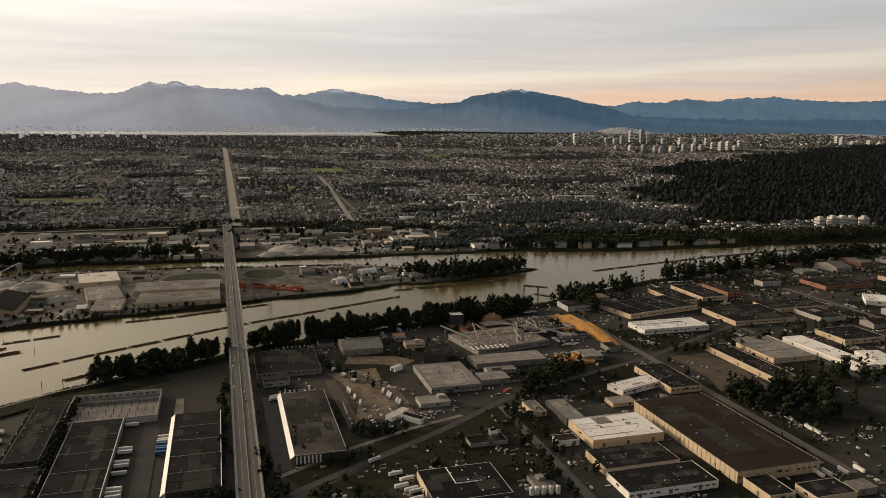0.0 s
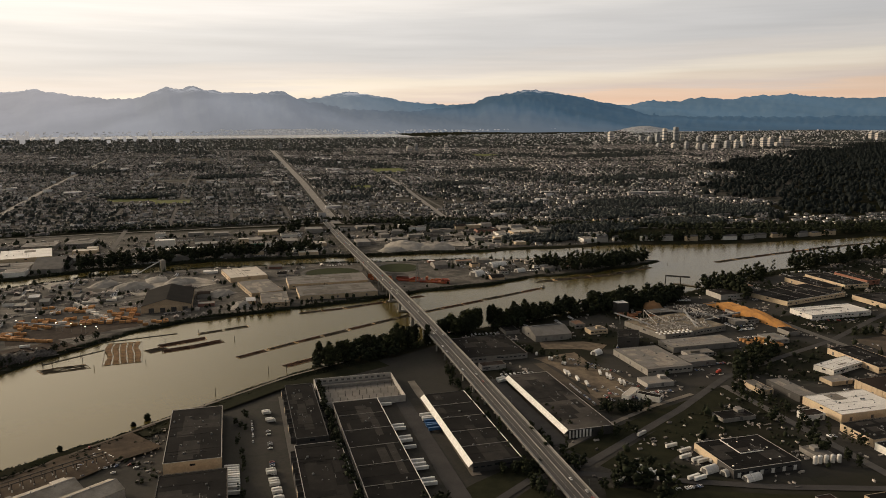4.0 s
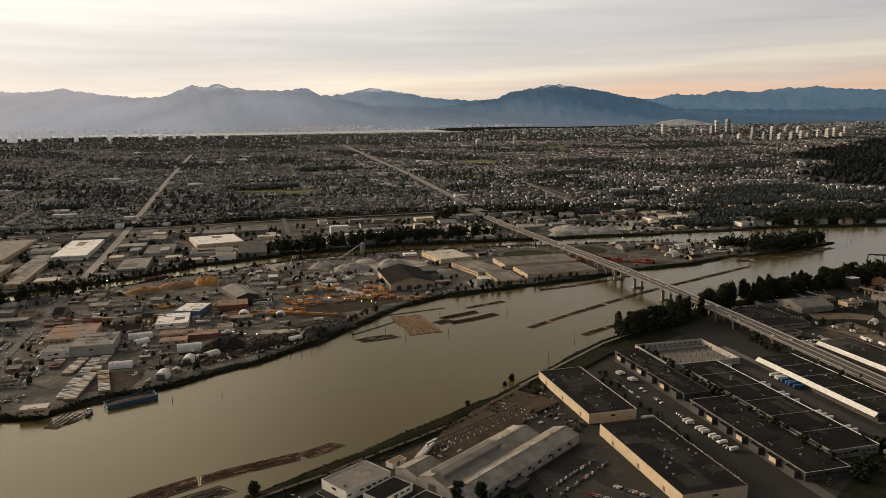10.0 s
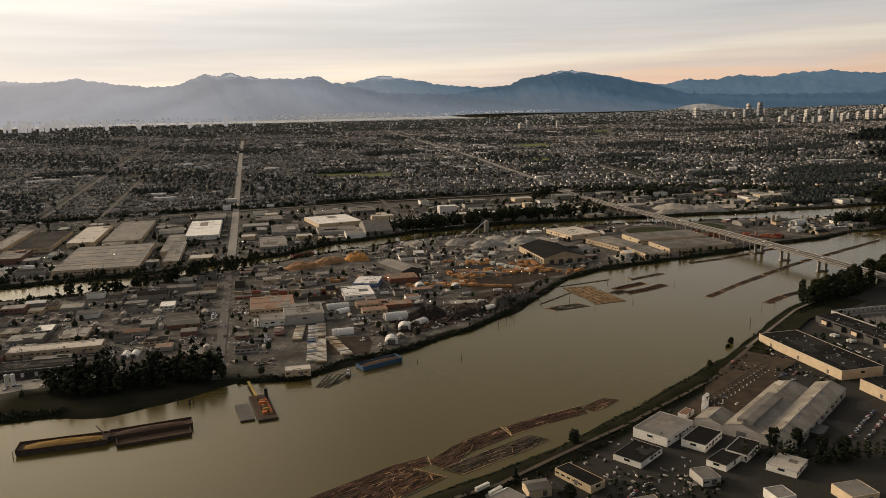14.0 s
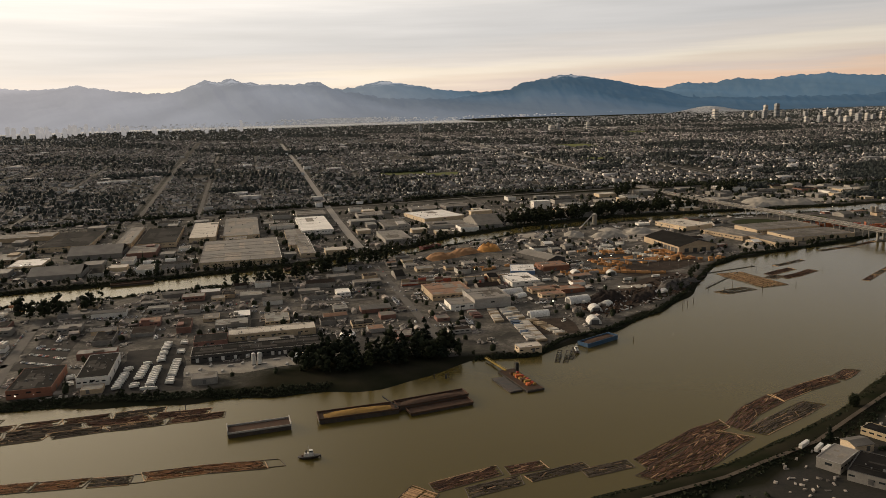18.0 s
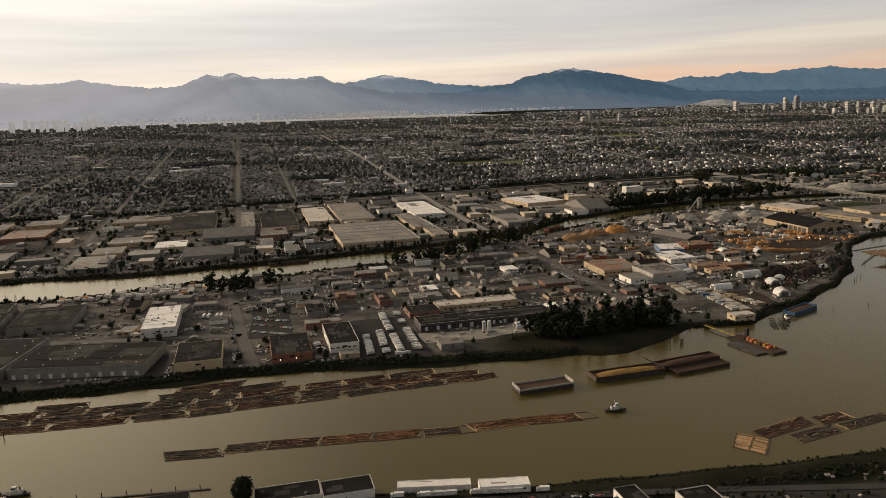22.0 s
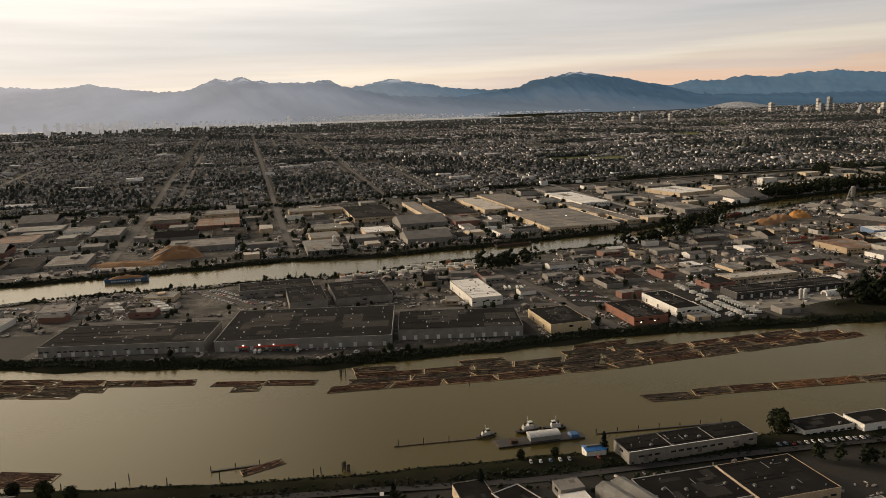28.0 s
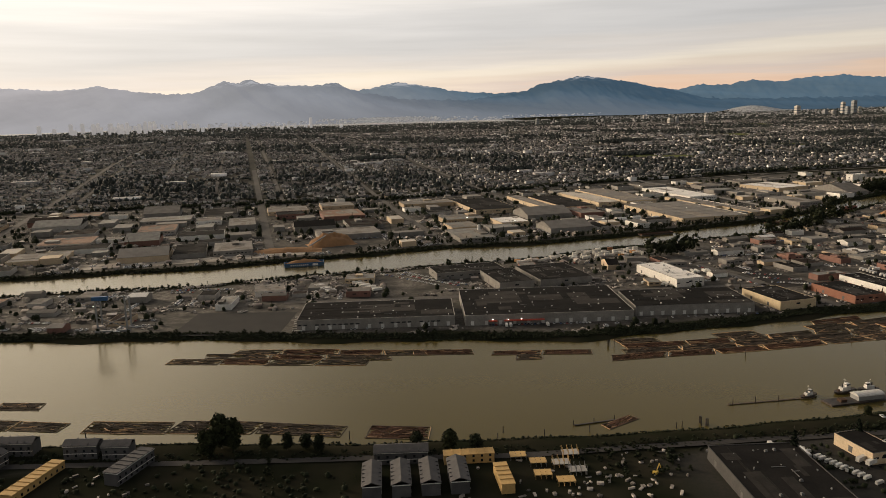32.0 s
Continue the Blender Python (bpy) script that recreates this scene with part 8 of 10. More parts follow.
def crown_mesh(name, seed, r, h, z0, n, size, m, conifer=False, lobes=9):
    """Dense inner foliage in many uneven lobes, with loose leaf clumps standing out all round."""
    rng = random.Random(seed)
    mb = MB()
    cl = []
    for k in range(lobes):
        a, t = k * 2.4 + rng.uniform(-0.5, 0.5), (k + rng.uniform(0.2, 0.8)) / lobes
        if conifer:
            rr, cr = r * (1 - t) * 0.5, r * (0.16 + 0.50 * (1 - t))
        else:
            rr, cr = r * rng.uniform(0.30, 0.62) * math.sin(math.pi * (0.12 + 0.80 * t)) ** 0.7, r * rng.uniform(0.36, 0.54) * (1.0 if t < 0.8 else 0.8) * (16.0 / max(lobes, 16)) ** 0.5
        cl.append((rr * math.cos(a), rr * math.sin(a), z0 + h * (0.08 + 0.86 * t), cr))
    for cx, cy, cz, cr in cl:
        i = len(mb.v)
        mb.v += [(cx + p[0] * cr * f, cy + p[1] * cr * f, cz + p[2] * cr * f * 0.9) for p, f in ((p, rng.uniform(0.55, 0.88)) for p in ICO)]
        mb.f += [(i + a, i + b, i + c) for a, b, c in ICOF]
    for k in range(n):
        cx, cy, cz, cr = rng.choice(cl)
        d = Vector((rng.gauss(0, 1), rng.gauss(0, 1), rng.gauss(0, 0.85))).normalized() * cr * rng.uniform(0.72, 1.16)
        p = Vector((cx, cy, cz)) + d
        u = Vector((rng.gauss(0, 1), rng.gauss(0, 1), rng.gauss(0, 1))).normalized() * size * rng.uniform(0.6, 1.3)
        w = u.cross(Vector((rng.gauss(0, 1), rng.gauss(0, 1), rng.gauss(0, 1)))).normalized() * size * rng.uniform(0.5, 1.0)
        mb.quad(tuple(p - u), tuple(p + w), tuple(p + u), tuple(p - w * 0.7))
    return mesh_of(name, mb, m)


def trunk_mesh(h, r, seed):
    rng = random.Random(seed)
    mb = MB().cyl(0, 0, -0.8, h, r, r * 0.45, 7)
    for k in range(5):
        a, z = rng.uniform(0, 6.28), h * rng.uniform(0.45, 0.9)
        mb.rod((0, 0, z), (h * 0.3 * math.cos(a), h * 0.3 * math.sin(a), z + h * 0.28), r * 0.35, 5)
    return mesh_of("trunk", mb, BARK_M)


BROAD = [(crown_mesh("crown", s, 5.6, 11.0, 1.6, 1050, 0.62, LEAF[s % 2], lobes=24), trunk_mesh(8, 0.4, s)) for s in range(5)]
POPLAR = [(crown_mesh("crown", 20 + s, 3.4, 15, 1.6, 800, 0.55, LEAF[s % 2], lobes=20), trunk_mesh(12, 0.38, s)) for s in range(3)]
FIR = [(crown_mesh("crown", 40 + s, 4.0, 16, 1.5, 760, 0.52, LEAF[2], True, 20), trunk_mesh(15, 0.35, s)) for s in range(3)]
BUSH = [(crown_mesh("crown", 60 + s, 3.0, 3.2, 0.2, 90, 0.5, LEAF[s % 2]), None) for s in range(3)]
FAR_TREES, NEAR_TREES = [], [0]
TREE_WORD = {"broad": "broad dark-leaved tree beside the water or a yard", "poplar": "tall narrow dark-leaved poplar near the water", "fir": "dark pointed conifer on a bank", "bush": "low dark shrub on a bank"}


def tree(x, y, s=1.0, sort="broad", z=None):
    if sort == "bush" or y > 1165 or x > 420 or NEAR_TREES[0] >= 125:
        FAR_TREES.append((x, y, s * RNG.uniform(0.9, 1.15), sort))
        return None
    NEAR_TREES[0] += 1
    sets = {"broad": BROAD, "poplar": POPLAR, "fir": FIR, "bush": BUSH}[sort]
    c, t = RNG.choice(sets)
    b = thing("tree" if sort != "bush" else "shrub", x, y, zl(x, y) - 0.3 if z is None else z, RNG.uniform(0, 360), TREE_WORD[sort], "tree" if sort != "bush" else "shrub", "trees" if sort != "bush" else "shrubs")
    part("crown", c, None, b)
    if t:
        part("trunk", t, None, b)
    b.scale = (s * RNG.uniform(0.85, 1.15), s * RNG.uniform(0.85, 1.15), s * RNG.uniform(0.85, 1.15))
    return b


def belt(pts, step, spread, s=(0.8, 1.2), sorts=("broad", "broad", "poplar"), skip=0.1):
    big = 1.8 if s[1] > 0.85 else 1.3
    for (x0, y0), (x1, y1) in zip(pts, pts[1:]):
        d = math.hypot(x1 - x0, y1 - y0)
        for k in range(max(1, int(d / step))):
            t = (k + RNG.random()) / max(1, int(d / step))
            x, y = x0 + (x1 - x0) * t + RNG.gauss(0, spread), y0 + (y1 - y0) * t + RNG.gauss(0, spread)
            if RNG.random() > skip and float(shore(x, y)) > 2:
                tree(x, y, RNG.uniform(*s) * big, RNG.choice(sorts))


for x, y, s, k in ((-2012, 722, 1.35, "broad"), (-2004, 716, 1.2, "broad"), (-2021, 715, 1.0, "broad"), (-1984, 712, 1.1, "broad"), (-1970, 706, 1.1, "broad"), (-1958, 704, 1.2, "broad"), (-1950, 698, 1.1, "broad"), (-1887, 684, 0.9, "broad"), (-1867, 674, 1.1, "broad"), (-1851, 668, 1.0, "broad"),
                   (-1376, 630, 1.5, "broad"), (-1378, 624, 1.1, "broad"), (-1512, 632, 1.0, "fir"), (-1340, 628, 0.6, "broad"), (-1546, 636, 0.6, "broad"), (-1569, 640, 0.6, "broad"), (-1607, 608, 1.0, "fir"), (-1663, 600, 1.0, "fir"), (-1588, 586, 0.7, "broad"), (-1715, 1240, 0.9, "broad"), (-470, 590, 1.1, "broad"),
                   (-455, 582, 1.2, "broad"), (-440, 572, 1.0, "broad"), (-425, 566, 1.0, "broad"), (-660, 556, 0.9, "broad"), (-688, 590, 0.7, "fir"), (-1166, 560, 0.6, "broad"), (-1155, 540, 0.8, "broad"), (-340, 838, 0.7, "broad"), (-352, 826, 0.5, "broad"), (-410, 772, 0.5, "broad"), (-620, 640, 0.9, "broad")):
    tree(x, y, s * (1.3 if x < -2000 else 0.78 if x < -1940 else 1.05), k)
belt([(-152, 948), (-116, 966), (-84, 982), (-48, 994), (-8, 1018)], 3.4, 7, (0.85, 1.2))
belt([(40, 1040), (96, 1058)], 5, 6, (0.95, 1.3))
belt([(118, 1062), (200, 1100), (275, 1118), (330, 1124), (407, 1134), (476, 1148)], 2.6, 9, (0.8, 1.2))
belt([(560, 1205), (580, 1200), (592, 1100)], 8, 5, (0.9, 1.4))
belt([(846, 1300), (1034, 1347), (1272, 1400), (1500, 1440)], 4, 10, (0.9, 1.3), ("broad", "poplar", "fir"))
belt([(320, 775), (385, 822), (430, 852)], 6, 6, (0.6, 0.95))
belt([(292, 735), (276, 640), (274, 540)], 7, 4, (0.5, 0.8))
belt([(300, 735), (304, 640), (310, 560)], 9, 4, (0.5, 0.8))
belt([(562, 716), (570, 680), (600, 700), (654, 694), (640, 640), (580, 640)], 5.5, 12, (0.7, 1.1))
belt([(700, 740), (860, 700), (1000, 720)], 8, 12, (0.7, 1.0))
belt([(360, 1480), (409, 1470), (491, 1462), (560, 1470), (616, 1485)], 2.6, 13, (0.8, 1.1))
belt([(390, 1420), (480, 1420), (560, 1445)], 6, 6, (0.8, 1.2))
belt([(-1149, 1312), (-1079, 1318), (-1000, 1362), (-941, 1400), (-853, 1440)], 7, 5, (0.7, 1.1), ("broad", "poplar"))
belt([(-1412, 1219), (-1361, 1222), (-1318, 1240)], 6, 8, (0.7, 1.2))
belt([(-1070, 905), (-1010, 895), (-960, 905), (-915, 900)], 4.0, 12, (0.8, 1.25), ("broad", "fir"))
belt([(-1040, 880), (-990, 878), (-925, 890)], 5, 8, (0.6, 1.0))
belt([(-560, 1712), (-451, 1745), (-349, 1768), (-217, 1790), (-60, 1785)], 3.0, 12, (0.8, 1.2))
belt([(-1524, 1415), (-1445, 1420), (-1353, 1430), (-1237, 1442), (-1057, 1460)], 4.0, 6, (0.38, 0.62), ("broad", "poplar", "broad"))
belt([(-965, 1475), (-896, 1515), (-788, 1570), (-720, 1640)], 5, 7, (0.45, 0.75))
belt([(-1828, 1400), (-1718, 1450), (-1592, 1425), (-1478, 1415)], 5, 8, (0.35, 0.6))
belt([(-2300, 1410), (-2080, 1395), (-1900, 1410)], 12, 6, (0.3, 0.45))
belt([(-2300, 1290), (-2090, 1255), (-1821, 1268)], 14, 4, (0.25, 0.4))
belt([(-1740, 1255), (-1680, 1262), (-1600, 1262)], 12, 5, (0.3, 0.5))
belt([(112, 950), (176, 838)], 11, 4, (0.5, 0.8))
belt([(128, 722), (150, 712), (160, 706)], 3.5, 4, (0.5, 0.7), ("fir", "broad"))
belt([(58, 660), (62, 740)], 12, 3, (0.5, 0.8))
belt([(-10, 560), (-5, 900)], 9, 3, (0.45, 0.8))
belt([(-159.5, 560), (-159.5, 880)], 12, 1.0, (0.62, 0.82), ("broad",), 0.0)
belt([(-245, 830), (-250, 560)], 14, 2, (0.3, 0.5))
belt([(130, 1995), (200, 2010), (263, 2090)], 7, 12, (0.7, 1.1))
belt([(-130, 2050), (-60, 2120), (-10, 2160)], 7, 12, (0.7, 1.1))
belt([(640, 1745), (900, 1690), (1150, 1680), (1480, 1670), (1900, 1660)], 3.4, 14, (0.6, 0.95))
# rough shrubby ground beside the building site
for k in range(110):
    x, y = RNG.uniform(-1792, -1722), RNG.uniform(604, 668)
    if float(shore(x, y)) > 20:
        tree(x, y, RNG.uniform(0.4, 1.1), "bush")
# shrubs along the dikes
for x in range(-2200, 60, 3):
    y = float(curve(SOUTH, x)) - abs(RNG.gauss(2.5, 4))
    if RNG.random() < 0.75:
        tree(x, y, RNG.uniform(0.25, 0.75), "bush")
    if RNG.random() < 0.5:
        tree(x + 2, float(curve(SOUTH, x)) - RNG.uniform(24, 32), RNG.uniform(0.4, 1.0), "bush")
for x in range(-2400, -1040, 4):
    for k in range(2):
        y = float(curve(ISLE_S, x)) + RNG.uniform(8, 22)
        if RNG.random() < 0.8:
            tree(x + RNG.uniform(-3, 3), y, RNG.uniform(0.6, 1.15), "bush")
    if RNG.random() < 0.05:
        tree(x, float(curve(ISLE_S, x)) + 16, RNG.uniform(0.35, 0.6), "broad")
for x in range(-2400, -900, 5):
    if RNG.random() < 0.7:
        tree(x, float(curve(ISLE_N, x)) - RNG.uniform(6, 14), RNG.uniform(0.5, 1.2), "bush")
    if RNG.random() < 0.8:
        tree(x, float(curve(NORTH, x)) + RNG.uniform(7, 18), RNG.uniform(0.6, 1.3), "bush")
for x in range(-880, 60, 4):
    y = float(curve(ISLE_S, x)) + RNG.uniform(6, 15)
    if RNG.random() < 0.75:
        tree(x, y, RNG.uniform(0.5, 1.1), "bush")
belt([(-590, 1016), (-540, 1058), (-490, 1112), (-430, 1175)], 9, 4, (0.35, 0.7))
belt([(-305, 1252), (-220, 1268), (-100, 1288)], 10, 3, (0.4, 0.7), ("broad", "fir"))
belt([(-505, 578), (-455, 560), (-410, 548)], 4, 3, (0.55, 0.8), ("poplar", "fir"))
belt([(-410, 560), (-380, 520)], 5, 4, (0.5, 0.7), ("poplar",))
belt([(-1392, 586), (-1370, 572), (-1345, 560)], 5, 4, (0.5, 0.8))
belt([(-165, 530), (-140, 546), (-112, 556), (-84, 578)], 2.6, 9, (0.45, 0.8), ("broad",))
belt([(48, 572), (66, 590), (90, 606)], 4, 7, (0.5, 0.8), ("broad",))
belt([(-466, 566), (-448, 555), (-432, 546)], 3.5, 4, (0.4, 0.6), ("broad",))

# a second, denser rank behind the riverside belts
belt([(112, 1050), (200, 1086), (275, 1102), (330, 1110), (407, 1120), (476, 1136)], 3.2, 8, (0.6, 0.95))
belt([(-150, 936), (-110, 955), (-70, 970), (-20, 990)], 4, 6, (0.6, 0.9))
belt([(-1075, 890), (-1010, 882), (-950, 890), (-910, 886)], 4, 10, (0.6, 0.95), ("broad", "fir", "fir"))
belt([(315, 760), (380, 806), (440, 850)], 5, 5, (0.4, 0.7))
belt([(30, 690), (36, 600)], 5, 4, (0.5, 0.8))
belt([(84, 662), (120, 664)], 4, 3, (0.4, 0.6))
belt([(118, 722), (150, 716), (168, 722)], 3, 4, (0.5, 0.75), ("fir", "broad"))
belt([(60, 560), (90, 540)], 5, 9, (0.8, 1.1))
belt([(-36, 618), (10, 616)], 4, 4, (0.4, 0.65))
belt([(-12, 700), (-12, 560)], 7, 2, (0.4, 0.6))
belt([(-2030, 690), (-1985, 672), (-1945, 660)], 9, 14, (0.2, 0.4))
belt([(-2220, 800), (-2120, 770), (-2050, 745)], 16, 4, (0.35, 0.5))
belt([(560, 1190), (620, 1215), (760, 1270)], 5, 10, (0.6, 1.0))
belt([(600, 880), (760, 900), (900, 930)], 6, 9, (0.5, 0.85))
belt([(560, 700), (640, 712), (700, 705)], 4, 9, (0.6, 1.0))


# ---- the city on the slope ----
HWALL = mat("house_walls", (0.72, 0.685, 0.655), 0.8, second=(0.14, 0.122, 0.112), per="island", vary=0.75, mixing=0.9, big=40, small=3, bump=0)
HROOF = mat("house_roofs", (0.145, 0.132, 0.126), 0.9, second=(0.040, 0.035, 0.034), per="island", vary=0.7, big=40, small=3, bump=0, spec=0.2)
CWALL = mat("city_block_walls", (0.46, 0.445, 0.43), 0.8, second=(0.15, 0.145, 0.14), per="island", vary=0.8, big=60, small=5, bump=0)


def big_mesh(name, co, tri, mats, idx=None):
    me = bpy.data.meshes.new(name)
    me.vertices.add(len(co))
    me.vertices.foreach_set("co", (co * K).ravel())
    me.loops.add(tri.size)
    me.loops.foreach_set("vertex_index", tri.astype(np.int32).ravel())
    me.polygons.add(len(tri))
    me.polygons.foreach_set("loop_start", np.arange(0, tri.size, 3))
    for m in mats:
        me.materials.append(m)
    if idx is not None:
        me.polygons.foreach_set("material_index", idx.astype(np.int32))
    me.update(calc_edges=True)
    return new(name, me)


def scatter(name, vt, ft, x, y, z, sx, sy, sz, ang, mats, fi=None):
    """Copies of a small template (vertices vt, triangles ft) joined in one mesh."""
    n, c, s = len(x), np.cos(ang), np.sin(ang)
    X = vt[None, :, 0] * sx[:, None]
    Y = vt[None, :, 1] * sy[:, None]
    co = np.stack([x[:, None] + X * c[:, None] - Y * s[:, None], y[:, None] + X * s[:, None] + Y * c[:, None], z[:, None] + vt[None, :, 2] * sz[:, None]], -1).reshape(-1, 3)
    tri = (ft[None] + (np.arange(n) * len(vt))[:, None, None]).reshape(-1, 3)
    return big_mesh(name, co, tri, mats, None if fi is None else np.tile(fi, n))


HV = np.array([(-.5, -.5, -.2), (.5, -.5, -.2), (.5, .5, -.2), (-.5, .5, -.2), (-.5, -.5, 1), (.5, -.5, 1), (.5, .5, 1), (-.5, .5, 1), (-.5, 0, 1.5), (.5, 0, 1.5),
               (-.54, -.58, .95), (.54, -.58, .95), (.54, 0, 1.53), (-.54, 0, 1.53), (.54, .58, .95), (-.54, .58, .95)])
HF = np.array([(0, 1, 5), (0, 5, 4), (1, 2, 6), (1, 6, 5), (2, 3, 7), (2, 7, 6), (3, 0, 4), (3, 4, 7), (4, 8, 7), (5, 6, 9), (10, 11, 12), (10, 12, 13), (13, 12, 14), (13, 14, 15)])
HI = np.array([0] * 10 + [1] * 4)
BV = np.array([(-.5, -.5, -.2), (.5, -.5, -.2), (.5, .5, -.2), (-.5, .5, -.2), (-.5, -.5, 1), (.5, -.5, 1), (.5, .5, 1), (-.5, .5, 1), (-.47, -.47, 1.01), (.47, -.47, 1.01), (.47, .47, 1.01), (-.47, .47, 1.01)])
BF = np.array([(0, 1, 5), (0, 5, 4), (1, 2, 6), (1, 6, 5), (2, 3, 7), (2, 7, 6), (3, 0, 4), (3, 4, 7), (4, 5, 6), (4, 6, 7), (8, 9, 10), (8, 10, 11)])
BI = np.array([0] * 10 + [1] * 2)
rs = np.random.RandomState(5)


CITY_LEAF = mat("far_leaves", (0.031, 0.037, 0.033), 0.75, per="island", vary=0.5, big=30, bump=0, spec=0.25)


def clump(seed, n=4):
    """A far tree: an uneven rounded mass of foliage with a few sprays standing out of it."""
    r = np.random.RandomState(seed)
    f = np.array([q for q in ICOF if 0 not in q])
    p = np.array(ICO) * r.uniform(0.62, 1.12, (12, 1)) * np.array([1, 1, 0.85]) + np.array([0, 0, 0.62])
    q = r.normal(size=(n, 3))
    q = q / np.linalg.norm(q, axis=1)[:, None] * np.array([0.95, 0.95, 0.7]) + np.array([0, 0, 0.75])
    u, w = r.normal(size=(n, 3)) * 0.3, r.normal(size=(n, 3)) * 0.3
    loose = np.stack([q + u, q + w, q - u - w * 0.5], 1).reshape(-1, 3)
    return np.concatenate([p, loose]), np.concatenate([f, 12 + np.arange(3 * n).reshape(-1, 3)])


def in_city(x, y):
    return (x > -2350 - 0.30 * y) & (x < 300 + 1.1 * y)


FOREST = [(1380, 1950), (1500, 2400), (1760, 2850), (2160, 3500), (3000, 4100), (4100, 4700), (6200, 5900), (7200, 5600), (5200, 4300), (3700, 3300), (2700, 2300), (2000, 1860)]
FIELDS = [(500, 3690, 75, 110), (-560, 2822, 70, 45), (-440, 2745, 60, 40), (-590, 2840, 60, 40), (1300, 4600, 90, 120), (250, 3000, 50, 40)]


def in_forest(x, y):
    c = np.zeros(np.shape(x), bool)
    for (x0, y0), (x1, y1) in zip(FOREST, FOREST[1:] + FOREST[:1]):
        if y0 != y1:
            c ^= ((y0 > y) != (y1 > y)) & (x < (x1 - x0) * (y - y0) / (y1 - y0) + x0)
    return c


def ragged(x, y):
    return x + 90 * np.sin(y / 130.0) + 60 * np.sin(x / 70.0 + y / 50.0), y + 80 * np.sin(x / 150.0) + 50 * np.sin(x / 60.0)


ARTERY = [(-911, 15), (-1664, 13), (-1952, 13), (-1380, 12), (-2450, 13)]


GROVES = [(520, 1800, 120, 45), (700, 1905, 120, 60), (860, 2150, 170, 80), (1090, 2340, 210, 85), (1260, 2130, 160, 90), (640, 2370, 90, 40), (1010, 1960, 130, 60), (330, 2060, 60, 40),
          (-560, 2880, 120, 45), (-1150, 2560, 70, 30), (-1500, 3100, 110, 40), (150, 2700, 80, 40), (620, 2980, 130, 45), (1500, 3050, 200, 70), (-250, 3500, 140, 50), (1000, 3500, 160, 60), (-900, 3900, 170, 60), (2000, 4300, 260, 90)]


def open_lot(x, y):
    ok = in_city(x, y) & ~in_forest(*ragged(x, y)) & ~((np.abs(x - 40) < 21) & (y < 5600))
    for ax, w in ARTERY:
        ok &= (np.abs(x - ax) > w) | (y > 5200)
    ok &= (np.abs(x - np.interp(y, [2100, 2300, 2934, 3400], [362, 372, 406, 420])) > 14) | (y > 3400)
    for fx, fy, a, b in FIELDS:
        ok &= (np.abs(x - fx) > a + 8) | (np.abs(y - fy) > b + 8)
    for gx_, gy_, ga, gb in GROVES:
        ok &= ((x - gx_) / ga) ** 2 + ((y - gy_) / gb) ** 2 > 0.8
    foot = np.interp(x, [-2900, -2270, -1650, -1000, -570, 0, 360, 900, 1500, 2400, 9000], [2165, 2095, 2028, 2138, 2183, 2208, 2128, 1896, 1748, 1735, 1735])
    return ok & (y > foot + 14)


# rows of detached houses along avenues every 92 m, streets every 165 m
AV, ST = 92.0, 165.0
gx, gy = np.meshgrid(np.arange(-4200, 6400, 11.2), np.arange(1790, 5700, AV / 2))
hx = gx.ravel() + rs.uniform(-1.2, 1.2, gx.size)
rowk = np.round((gy.ravel() - 1790) / (AV / 2))
hy = 1790 + np.floor(rowk / 2) * AV + np.where(rowk % 2 == 0, 24, 68) + rs.uniform(-3, 3, gx.size)
keep = open_lot(hx, hy) & ((hx + 9000) % ST > 15) & (rs.rand(gx.size) < 0.74)
patch = np.sin(hx / 260.0) * np.sin(hy / 190.0 + hx / 700.0)
keep &= ~((patch > 0.86) & (rs.rand(gx.size) < 0.8))
hx, hy = hx[keep], hy[keep]
# the front rows are houses of their own
near = (hy < 2330) & (hx > -1750) & (hx < 900)
order = np.where(near)[0]
order = order[np.argsort(hy[order] - 0.02 * np.abs(hx[order]))][:48]
single = np.zeros(len(hx), bool)
single[order] = True
n = len(hx)
sxs, sys_, hh = rs.uniform(8.0, 11.5, n), rs.uniform(9, 13, n), rs.uniform(3.4, 5.4, n)
turn = np.where(rs.rand(n) < 0.72, 0.0, math.pi / 2)
hz = rise(hx, hy)
f = ~single
tagged(scatter("rows_of_houses", HV, HF, hx[f], hy[f], hz[f], sxs[f], sys_[f] * 0.9, hh[f], turn[f], [HWALL, HROOF], HI), "countless pale detached houses in rows on the slope", "houses", kind="stuff")

